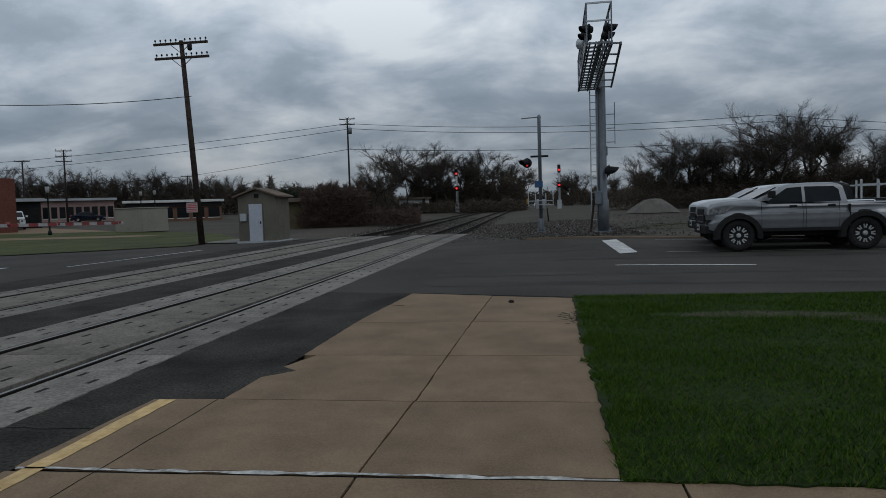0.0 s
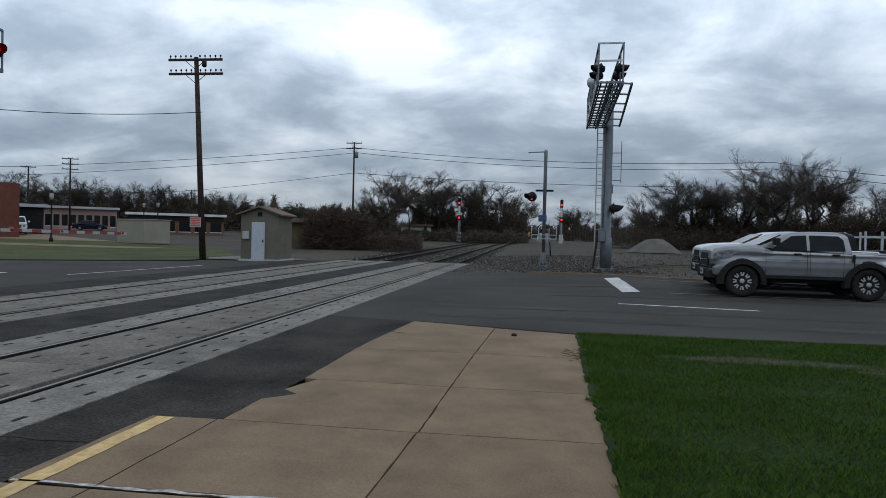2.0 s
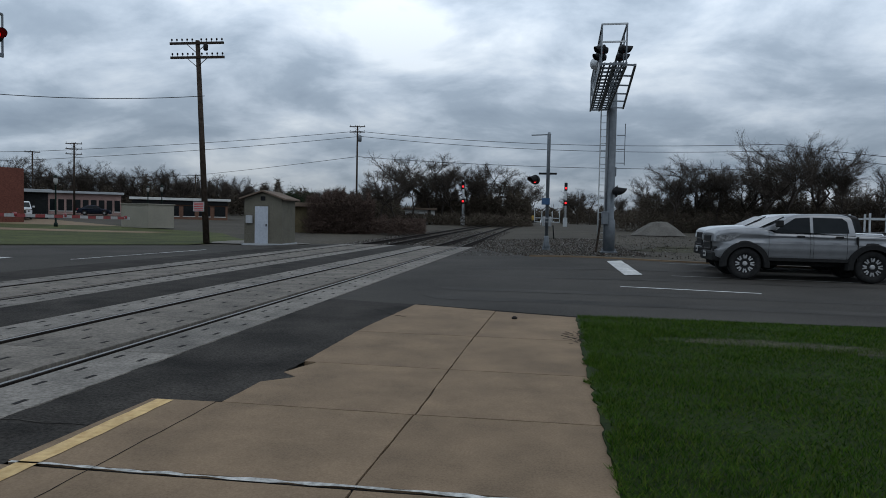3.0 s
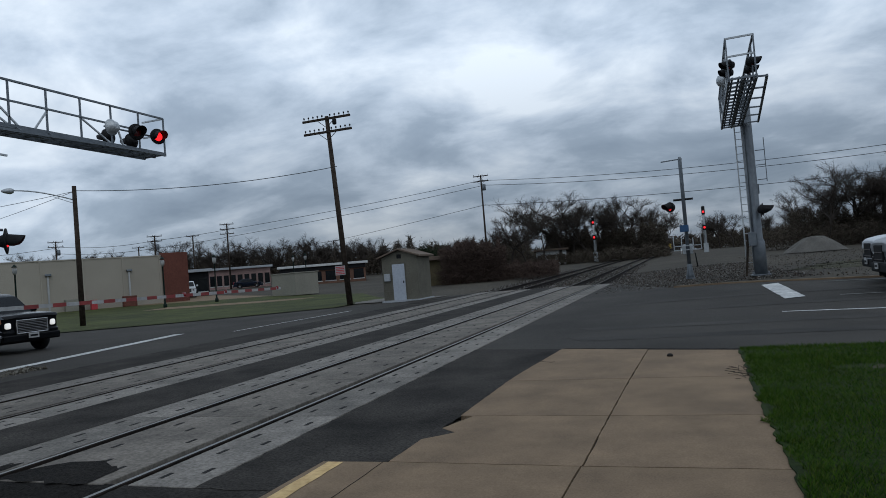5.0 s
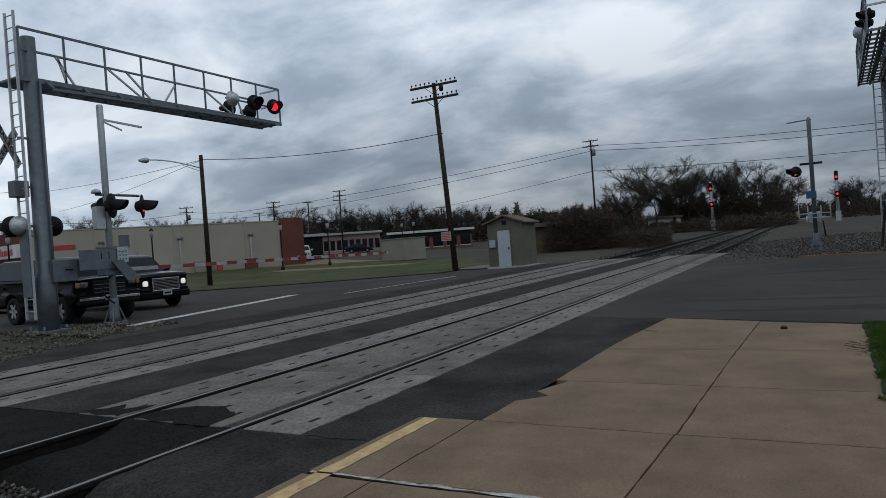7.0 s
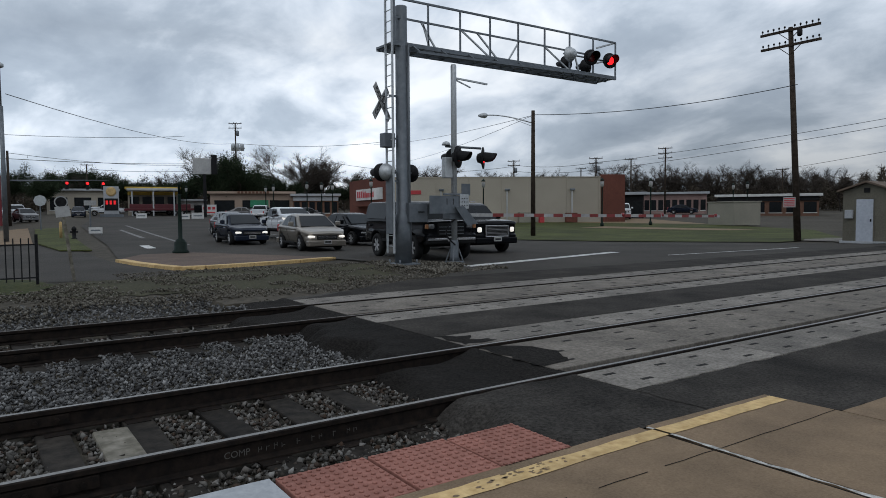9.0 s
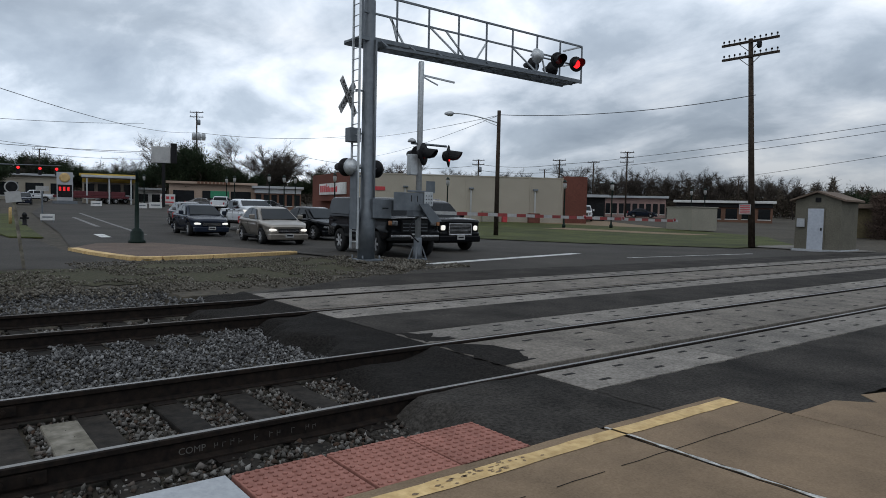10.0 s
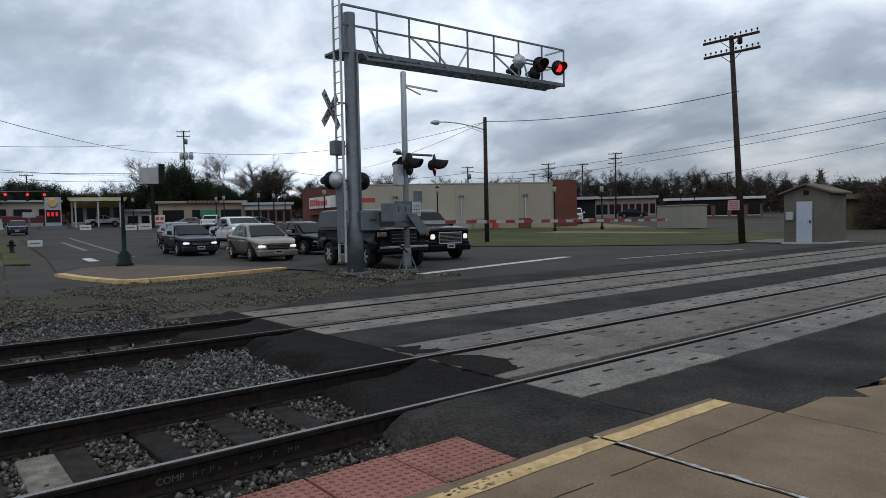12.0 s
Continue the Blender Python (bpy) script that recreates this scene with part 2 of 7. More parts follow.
BRICK = material("red_brown_brickwork", (0.09, 0.036, 0.028), (0.155, 0.060, 0.044), 9, 0.9, 0.2, stain=0.2, stain_scale=0.3)
BRICK_BROWN = material("brown_brickwork", (0.12, 0.065, 0.045), (0.18, 0.10, 0.07), 9, 0.9, 0.2, stain=0.2)
MAROON = material("maroon_painted_wall", (0.15, 0.03, 0.035), (0.20, 0.045, 0.05), 6, 0.8, 0.05, stain=0.12)
PINK_WALL = material("dull_pink_render", (0.26, 0.17, 0.155), (0.34, 0.235, 0.21), 10, 0.9, 0.1)
PINK_TAN = material("pinkish_tan_stucco", (0.30, 0.225, 0.175), (0.38, 0.29, 0.23), 10, 0.9, 0.1, stain=0.15, stain_scale=0.3)
WHITE_WALL = material("white_render", (0.5, 0.5, 0.49), (0.62, 0.62, 0.6), 10, 0.85, 0.05)
GLASS_DARK = material("dark_window_glass", (0.006, 0.008, 0.009), (0.012, 0.014, 0.016), 3, 0.1, 0, gloss=0.16)
RED_SIGN = material("red_sign_face", (0.42, 0.03, 0.04), (0.5, 0.045, 0.05), 4, 0.6, 0)
GREEN_SIGN = material("green_sign_face", (0.01, 0.16, 0.08), (0.02, 0.2, 0.1), 4, 0.6, 0)
YELLOW_SIGN = material("yellow_fascia", (0.42, 0.28, 0.04), (0.5, 0.34, 0.05), 4, 0.6, 0)
GREEN_IRON = material("dark_green_cast_iron", (0.004, 0.011, 0.008), (0.010, 0.022, 0.017), 8, 0.55, 0.05, gloss=0.14)
LAMP_GLOBE = material("frosted_lamp_globe", (0.22, 0.22, 0.21), (0.34, 0.34, 0.33), 4, 0.4, 0)
BARK = material("grey_brown_bark", (0.028, 0.023, 0.02), (0.062, 0.052, 0.044), 8, 0.95, 0.3)
HOUSE_WALL = material("ochre_boarded_wall", (0.075, 0.062, 0.036), (0.12, 0.098, 0.055), 8, 0.85, 0.1)
TWIG = island_material("bare_twig", [(0.036, 0.03, 0.026), (0.062, 0.052, 0.044), (0.095, 0.08, 0.068)])
BRUSH_RED = island_material("reddish_brush", [(0.036, 0.026, 0.022), (0.066, 0.046, 0.038), (0.10, 0.072, 0.058)])
GRAVEL_HEAP = material("pale_gravel_heap", (0.075, 0.07, 0.062), (0.155, 0.145, 0.13), 12, 0.95, 0.6, stain=0.25, stain_scale=0.6)
FAINT_PAINT = material("faint_road_paint", (0.11, 0.108, 0.102), (0.22, 0.218, 0.21), 8, 0.8, 0.1, stain=0.35, stain_scale=0.8)
CHALK = material("faint_chalk", (0.07, 0.066, 0.06), (0.14, 0.135, 0.125), 30, 0.9, 0)
OLIVE = material("sparse_olive_turf", (0.022, 0.023, 0.011), (0.074, 0.068, 0.04), 14, 0.95, 0.5, stain=0.35, stain_scale=0.5)
PAVING = material("brown_brick_paving", (0.085, 0.06, 0.048), (0.14, 0.105, 0.085), 18, 0.9, 0.2, stain=0.25, stain_scale=0.8)
BLUE_SIGN = material("blue_sign_face", (0.02, 0.07, 0.16), (0.03, 0.09, 0.2), 6, 0.6, 0)
BRUSH = island_material("brown_brush", [(0.036, 0.029, 0.024), (0.062, 0.049, 0.039), (0.09, 0.073, 0.057), (0.05, 0.05, 0.034)])
EVERGREEN = island_material("evergreen_leaf", [(0.012, 0.021, 0.012), (0.024, 0.036, 0.020), (0.042, 0.052, 0.030)])
RUBBER = material("tyre_rubber", (0.012, 0.012, 0.012), (0.025, 0.025, 0.025), 12, 0.85, 0.1)
CHROME = material("dull_chrome", (0.5, 0.5, 0.51), (0.62, 0.62, 0.63), 6, 0.25, 0, metal=0.9)
HEADLIGHT = material("lit_headlight", (0.7, 0.69, 0.64), (0.85, 0.83, 0.77), 3, 0.2, 0, emit=0.9)
LENS_CLEAR = material("clear_lamp_lens", (0.03, 0.032, 0.034), (0.24, 0.245, 0.25), 11, 0.12, 0, gloss=0.6)


# ---- building helpers ----
def smooth(u):
    u = min(1.0, max(0.0, u))
    return u * u * (3 - 2 * u)


def rise(x, y):
    """Height of the paved level: flat at the crossing, gently rising away from it."""
    a = 0.017 * max(0.0, 6 * math.log1p(math.exp(min(40.0, (-x - 25) / 6))) - 0.1) * smooth((y + 8) / 10)
    b = 0.2 * smooth((x - 1) / 6) * smooth((y - 6) / 18)
    c = 1.2 * (1 - math.exp(-max(0.0, y - 40) / 90))
    return min(a, 3.0) + b + c


def link(name, bm, mats, parent=None, smooth_faces=False):
    me = bpy.data.meshes.new(name)
    bm.to_mesh(me)
    bm.free()
    for m in (mats if isinstance(mats, (list, tuple)) else [mats]):
        me.materials.append(m)
    if smooth_faces:
        me.polygons.foreach_set("use_smooth", [True] * len(me.polygons))
        me.set_sharp_from_angle(angle=math.radians(42))
    ob = new(name, me)
    if parent is not None:
        ob.parent = parent
    return ob


def part(name, bm, mat, parent, label="", smooth_faces=False):
    ob = link(name, bm, mat, parent, smooth_faces)
    if label:
        ob["label"] = label
    return ob


def thing(name, m, label, category, group=""):
    ob = new(name)
    ob.empty_display_size = 0.2
    ob.matrix_world = m
    return tagged(ob, label, category, group)


def box(bm, x0, x1, y0, y1, z0, z1, bevel=0.0, mi=0):
    vs = [bm.verts.new((x, y, z)) for z in (z0, z1) for x, y in ((x0, y0), (x1, y0), (x1, y1), (x0, y1))]
    fs = [bm.faces.new([vs[i] for i in f]) for f in ((3, 2, 1, 0), (4, 5, 6, 7), (0, 1, 5, 4), (1, 2, 6, 5), (2, 3, 7, 6), (3, 0, 4, 7))]
    for f in fs:
        f.material_index = mi
    if bevel:
        es = list({e for f in fs for e in f.edges})
        bmesh.ops.bevel(bm, geom=es, offset=bevel, segments=2, affect="EDGES", profile=0.5)
    return bm


def boxed(*a, **k):
    return box(bmesh.new(), *a, **k)


def tube(bm, p, q, r0, r1=None, n=8, mi=0, caps=True):
    p, q = Vector(p), Vector(q)
    r1 = r0 if r1 is None else r1
    d = (q - p).normalized()
    u = d.orthogonal().normalized()
    w = d.cross(u)
    rings = []
    for c, r in ((p, r0), (q, r1)):
        rings.append([bm.verts.new(c + (u * math.cos(2 * math.pi * i / n) + w * math.sin(2 * math.pi * i / n)) * r) for i in range(n)])
    for i in range(n):
        f = bm.faces.new((rings[0][i], rings[0][(i + 1) % n], rings[1][(i + 1) % n], rings[1][i]))
        f.material_index, f.smooth = mi, True
    if caps:
        bm.faces.new(rings[0][::-1]).material_index = mi
        bm.faces.new(rings[1]).material_index = mi
    return bm


def piped(*a, **k):
    return tube(bmesh.new(), *a, **k)


def bar(bm, p, q, w, h=None, mi=0):
    """A square bar from p to q."""
    p, q = Vector(p), Vector(q)
    h = h or w
    d = (q - p).normalized()
    u = d.cross(Vector((0, 0, 1)))
    u = u.normalized() if u.length > 1e-3 else Vector((1, 0, 0))
    v = u.cross(d)
    a = [bm.verts.new(c + u * i * w / 2 + v * j * h / 2) for c in (p, q) for i, j in ((-1, -1), (1, -1), (1, 1), (-1, 1))]
    for f in ((3, 2, 1, 0), (4, 5, 6, 7), (0, 1, 5, 4), (1, 2, 6, 5), (2, 3, 7, 6), (3, 0, 4, 7)):
        bm.faces.new([a[i] for i in f]).material_index = mi
    return bm


def barred(*a, **k):
    return bar(bmesh.new(), *a, **k)


def lathe(bm, profile, n=16, mi=0, axis="z", at=(0, 0, 0)):
    """Turn (radius, height) pairs about an axis."""
    rings = []
    for r, h in profile:
        ring = []
        for i in range(n):
            a = 2 * math.pi * i / n
            c, s = r * math.cos(a), r * math.sin(a)
            v = {"z": (c, s, h), "y": (c, h, -s), "x": (h, c, s)}[axis]
            ring.append(bm.verts.new(Vector(at) + Vector(v)))
        rings.append(ring)
    for a, b in zip(rings, rings[1:]):
        for i in range(n):
            f = bm.faces.new((a[i], a[(i + 1) % n], b[(i + 1) % n], b[i]))
            f.material_index, f.smooth = mi, True
    bm.faces.new(rings[0][::-1]).material_index = mi
    bm.faces.new(rings[-1]).material_index = mi
    return bm


def prism(bm, pts, y0, y1, mi=0):
    """Extrude an (x, z) outline across y."""
    a = [bm.verts.new((x, y0, z)) for x, z in pts]
    b = [bm.verts.new((x, y1, z)) for x, z in pts]
    fs = [bm.faces.new(a), bm.faces.new(b[::-1])]
    for i in range(len(pts)):
        j = (i + 1) % len(pts)
        fs.append(bm.faces.new((a[j], a[i], b[i], b[j])))
    for f in fs:
        f.material_index = mi
    bmesh.ops.recalc_face_normals(bm, faces=fs)
    return fs


def sheet(pts, off, step=4.0, thick=0.0, ragged=0.0, seed=1, follow=True, wobble=0.0):
    """A paved sheet over an outline of plan points, laid on the rising ground."""
    rnd = random.Random(seed)
    out = []
    if ragged:
        for (ax, ay), (bx, by) in zip(pts, pts[1:] + pts[:1]):
            n = max(1, int(math.hypot(bx - ax, by - ay) / 0.12))
            n = min(n, 120)
            for i in range(n):
                k = i / n
                j = ragged * (rnd.random() - 0.5) if i else 0
                j2 = ragged * (rnd.random() - 0.5) if i else 0
                out.append((ax + (bx - ax) * k + j, ay + (by - ay) * k + j2))
    else:
        out = pts
    bm = bmesh.new()
    f = bm.faces.new([bm.verts.new((x, y, 0)) for x, y in out])
    f.normal_update()
    if f.normal.z < 0:
        bmesh.ops.reverse_faces(bm, faces=[f])
    bmesh.ops.triangulate(bm, faces=list(bm.faces))
    xs, ys = [p[0] for p in out], [p[1] for p in out]
    for lo, hi, nrm in ((min(xs), max(xs), (1, 0, 0)), (min(ys), max(ys), (0, 1, 0))):
        k = math.floor(lo / step) * step + step
        while k < hi:
            bmesh.ops.bisect_plane(bm, geom=list(bm.verts) + list(bm.edges) + list(bm.faces), plane_co=Vector(nrm) * k, plane_no=nrm)
            k += step
    if thick:
        r = bmesh.ops.extrude_face_region(bm, geom=list(bm.faces))
        low = {v for v in r["geom"] if isinstance(v, bmesh.types.BMVert)}
        top = set(bm.verts) - low
    else:
        top, low = set(bm.verts), set()
    for v in bm.verts:
        z = rise(v.co.x, v.co.y) if follow else 0
        v.co.z = z + off + (0 if v not in low else -thick)
        if wobble:
            v.co.z += wobble * noise.noise(v.co * 0.6)
    if thick:
        for v in low:
            v.co.z = (rise(v.co.x, v.co.y) if follow else 0) + off
        for v in top:
            v.co.z = (rise(v.co.x, v.co.y) if follow else 0) + off - thick
        bmesh.ops.recalc_face_normals(bm, faces=list(bm.faces))
    return bm


def raw_mesh(name, verts, faces_flat, corner, mats, smooth_faces=False):
    """A mesh from numpy arrays; corner = vertices a face."""
    me = bpy.data.meshes.new(name)
    nf = len(faces_flat) // corner
    me.vertices.add(len(verts)); me.loops.add(len(faces_flat)); me.polygons.add(nf)
    me.vertices.foreach_set("co", np.asarray(verts, dtype=np.float32).ravel())
    me.loops.foreach_set("vertex_index", np.asarray(faces_flat, dtype=np.int32))
    me.polygons.foreach_set("loop_start", np.arange(nf, dtype=np.int32) * corner)
    me.polygons.foreach_set("loop_total", np.full(nf, corner, dtype=np.int32))
    me.materials.append(mats)
    me.update(calc_edges=True)
    return new(name, me)


# a crushed stone: eight facets, pulled out of shape stone by stone
STONE_V = np.array([(1, 0, 0), (-1, 0, 0), (0, 1, 0), (0, -1, 0), (0, 0, 1), (0, 0, -1)], dtype=float)
STONE_F = np.array([(0, 2, 4), (2, 1, 4), (1, 3, 4), (3, 0, 4), (2, 0, 5), (1, 2, 5), (3, 1, 5), (0, 3, 5)])


def stones(name, spots, size, mat, label, seed, category="gravel"):
    """Loose angular stones at (x, y, z) spots, as one piece of stuff."""
    rng = np.random.default_rng(seed)
    n = len(spots)
    s = size * rng.uniform(0.55, 1.35, (n, 1, 1)) * rng.uniform(0.65, 1.3, (n, 1, 3))
    v = (STONE_V[None] * (1 + rng.uniform(-0.3, 0.1, (n, len(STONE_V), 1))) + rng.uniform(-0.36, 0.36, (n, len(STONE_V), 3))) * s
    a = rng.uniform(0, 6.28, n)
    b = rng.uniform(-0.8, 0.8, n)
    ca, sa, cb, sb = np.cos(a), np.sin(a), np.cos(b), np.sin(b)
    x, y, z = v[..., 0], v[..., 1], v[..., 2]
    y, z = y * cb[:, None] - z * sb[:, None], y * sb[:, None] + z * cb[:, None]
    x, y = x * ca[:, None] - y * sa[:, None], x * sa[:, None] + y * ca[:, None]
    v = np.stack([x, y, z], -1) + np.asarray(spots)[:, None, :]
    f = (STONE_F[None] + (np.arange(n) * len(STONE_V))[:, None, None]).ravel()
    ob = raw_mesh(name, v.reshape(-1, 3), f, 3, mat)
    return tagged(ob, label, category, kind="stuff")


# ---- ground, road and paving ----
def ground_level(x, y):
    z = rise(x, y) - 0.05
    if (-9.5 if y < -1.0 or y > 33.3 else -7.0) < x < 1.5 and (y < 0.5 or y > 33.3):
        k = smooth((x + 9.5) / 1.5) * smooth((1.5 - x) / 0.12) if y < 0.5 else smooth((x + 9.5) / 1.5) * smooth((1.5 - x) / 1.0)
        z -= 0.17 * k
    elif -6.75 < x < 0.75 and 0.5 <= y <= 33.3:
        z -= 0.17
    return z


def build_ground():
    xs = sorted({*[round(-9.6 + 0.4 * i, 2) for i in range(29)], -6.99, -7.05, 1.42, 1.5, 1.6, *range(-120, -9, 5), *range(2, 60, 4), *range(-2000, -120, 180), *range(60, 2000, 180), 2500, -2500})
    ys = sorted({*[round(-12 + 0.5 * i, 2) for i in range(25)], *range(1, 60, 3), *range(60, 200, 14), *range(200, 2600, 240), -1.1, -1.3, 0.45, 0.55, 33.2, 33.4, *range(-60, -12, 8), *range(-2500, -60, 240)})
    bm = bmesh.new()
    grid = [[bm.verts.new((x, y, ground_level(x, y))) for x in xs] for y in ys]
    for j in range(len(ys) - 1):
        for i in range(len(xs) - 1):
            bm.faces.new((grid[j][i], grid[j][i + 1], grid[j + 1][i + 1], grid[j + 1][i]))
    tagged(link("ground", bm, DIRT), "dusty bare ground with gravel and dead grass", "ground", kind="structure")


build_ground()


def flat(name, pts, off, mat, label, category, thick=0.0, ragged=0.0, step=4.0, seed=1):
    ob = link(name, sheet(pts, off, step, thick, ragged, seed), mat)
    return tagged(ob, label, category, kind="structure")


ROAD_EAST = [(2.3, 7.1), (5.2, 6.35), (9.6, 6.6), (30, 6.9), (90, 7.5), (90, 19.5), (30, 17.8), (16.6, 18.0), (10.6, 19.6), (6.8, 21.2), (4.0, 22.8),
             (2.2, 28.5), (0.9, 33.3), (0.742, 33.3), (0.742, 0.0), (1.45, 0.0), (1.47, 0.7), (2.0, 0.75), (2.1, 1.8), (2.15, 3.6)]
ROAD_WEST = [(-6.572, 33.3), (-6.7, 33.3), (-8.8, 28.6), (-12.2, 26.2), (-17.8, 21.4), (-22.5, 18.6), (-35, 18.4), (-70, 24), (-130, 34), (-130, 14),
             (-60, 3.0), (-30, 0.6), (-19.6, -0.6), (-14.6, 0.3), (-15.6, 5.3), (-10.3, 6.3), (-8.2, 4.2), (-6.9, 0.0), (-6.572, 0.0)]
flat("road_1", ROAD_EAST, -0.012, ROAD, "worn grey asphalt road up to the railway", "road", step=3.0)
flat("road_2", ROAD_WEST, -0.012, ROAD, "worn grey asphalt street beyond the railway", "road", step=3.0)
# darker asphalt between the tracks and beside the platform
flat("asphalt_strip_1", [(0.75, 0.0), (1.46, 0.0), (1.46, 0.70), (2.02, 0.76), (2.10, 1.45), (2.30, 1.68), (2.12, 1.84), (2.14, 3.55), (2.19, 5.0), (2.37, 7.2), (0.75, 7.6)],
     -0.004, ASPHALT, "dark asphalt strip beside the concrete platform", "asphalt", ragged=0.05)
flat("asphalt_strip_2", [(-3.61, 0.0), (-2.26, 0.0), (-2.26, 33.2), (-3.61, 33.2)], -0.004, ASPHALT, "black asphalt strip between the two tracks", "asphalt")
flat("asphalt_strip_3", [(-8.4, 3.6), (-6.58, 0.1), (-6.58, 33.0), (-8.0, 27.5)], -0.004, ASPHALT, "dark asphalt beside the crossing panels", "asphalt", ragged=0.1)


def aprons():
    """Rough asphalt and mud that slopes from the panel ends down into the ballast."""
    spans = (("asphalt_apron_1", 0.045, 1.42, 0.0), ("asphalt_apron_2", -1.46, -0.045, 0.06), ("asphalt_apron_3", -4.285, -1.55, 0.0),
             ("asphalt_apron_4", -5.79, -4.375, 0.05), ("asphalt_apron_5", -7.0, -5.88, 0.0))
    for nm, xa, xb, sunk in spans:
        bm = bmesh.new()
        nx = max(8, int((xb - xa) / 0.06))
        grid = []
        for j in range(34):
            row = []
            for i in range(nx + 1):
                x, y = xa + (xb - xa) * i / nx, 0.03 - 0.058 * j
                side = min(x - xa, xb - x)
                edge = (-1.25 if xa > 0 else (-1.12 if sunk else -0.72)) + 0.28 * noise.noise(Vector((x * 1.4, 3.1, 0.0))) + 0.10 * noise.noise(Vector((x * 5.0, 1.0, 0.0)))
                z = -0.008 - 0.02 * (xa < 0) * smooth(-y / 0.3) - sunk * smooth(-y / 0.5) - 0.21 * smooth((edge - y) / 0.42)
                z -= 0.03 * (1 - smooth(side / 0.10)) * smooth(-y / 0.2) * (xb < 1)
                z += 0.016 * noise.noise(Vector((x * 3.0, y * 3.0, 7.0))) * smooth(-y / 0.2) + 0.007 * noise.noise(Vector((x * 14.0, y * 14.0, 2.0))) * smooth(-y / 0.1)
                row.append(bm.verts.new((x, y, z)))
            grid.append(row)
        for ra, rb in zip(grid, grid[1:]):
            for i in range(nx):
                bm.faces.new((ra[i], rb[i], rb[i + 1], ra[i + 1])).smooth = True
        tagged(link(nm, bm, ASPHALT if xa > 0 else APRON), "rough black asphalt apron sloping from the crossing panels into the ballast", "asphalt", kind="structure")


aprons()
# dark strip painted as the shadow line where road meets lawn and platform
flat("gutter", [(2.42, 7.28), (5.2, 6.48), (9.6, 6.72), (30, 7.0), (30, 6.86), (9.6, 6.5), (5.2, 6.3), (2.36, 7.12)], -0.003, APRON, "dark strip painted as the shadow line along the road edge", "road", ragged=0.05)
# road markings
for nm, pts in (("stop_line_1", [(6.75, 19.6), (7.3, 20.1), (7.25, 14.7), (6.75, 14.4)]),
                ("stop_line_2", [(-10.65, 6.6), (-10.3, 6.75), (-12.05, 14.9), (-12.45, 14.8)]),
                ("lane_line_1", [(6.3, 11.42), (9.2, 10.95), (9.2, 11.07), (6.3, 11.54)]),
                ("lane_line_2", [(13, 10.6), (16, 10.5), (16, 10.62), (13, 10.72)]),
                ("edge_line_1", [(-10.0, 14.8), (-9.9, 14.8), (-9.5, 22.6), (-9.62, 22.6)]),
                ("edge_line_2", [(8.0, 14.55), (30, 12.9), (30, 13.03), (8.0, 14.68)]),
                ("edge_line_3", [(8.5, 19.35), (16.5, 17.2), (30, 16.9), (30, 17.03), (16.5, 17.33), (8.5, 19.5)]),
                ("lane_line_3", [(-20, 10.3), (-40, 11.2), (-40, 11.35), (-20, 10.45)]),
                ("lane_line_4", [(-28, 3.6), (-60, 6.4), (-60, 6.65), (-28, 3.8)]),
                ("lane_line_5", [(-26, 1.5), (-28.6, 1.7), (-28.6, 2.1), (-26, 1.9)]),
                ("lane_line_6", [(-36, 3.2), (-50, 4.3), (-50, 4.55), (-36, 3.45)])):
    flat(nm, pts, 0.0, FAINT_PAINT if nm in ("lane_line_3", "lane_line_4", "lane_line_6", "edge_line_2", "edge_line_3") else WHITE_PAINT, "worn white painted road line", "road marking", step=3.0, ragged=0.03)
# tyre-darkened bands along the lanes
for i, y in enumerate((8.2, 9.9, 13.2, 16.2)):
    flat(f"tyre_band_{i + 1}", [(2.6, y), (22, y - 0.5), (22, y), (2.2, y + 0.55)], -0.007, TYRE_BAND, "tyre-darkened band on the asphalt", "road", ragged=0.1)


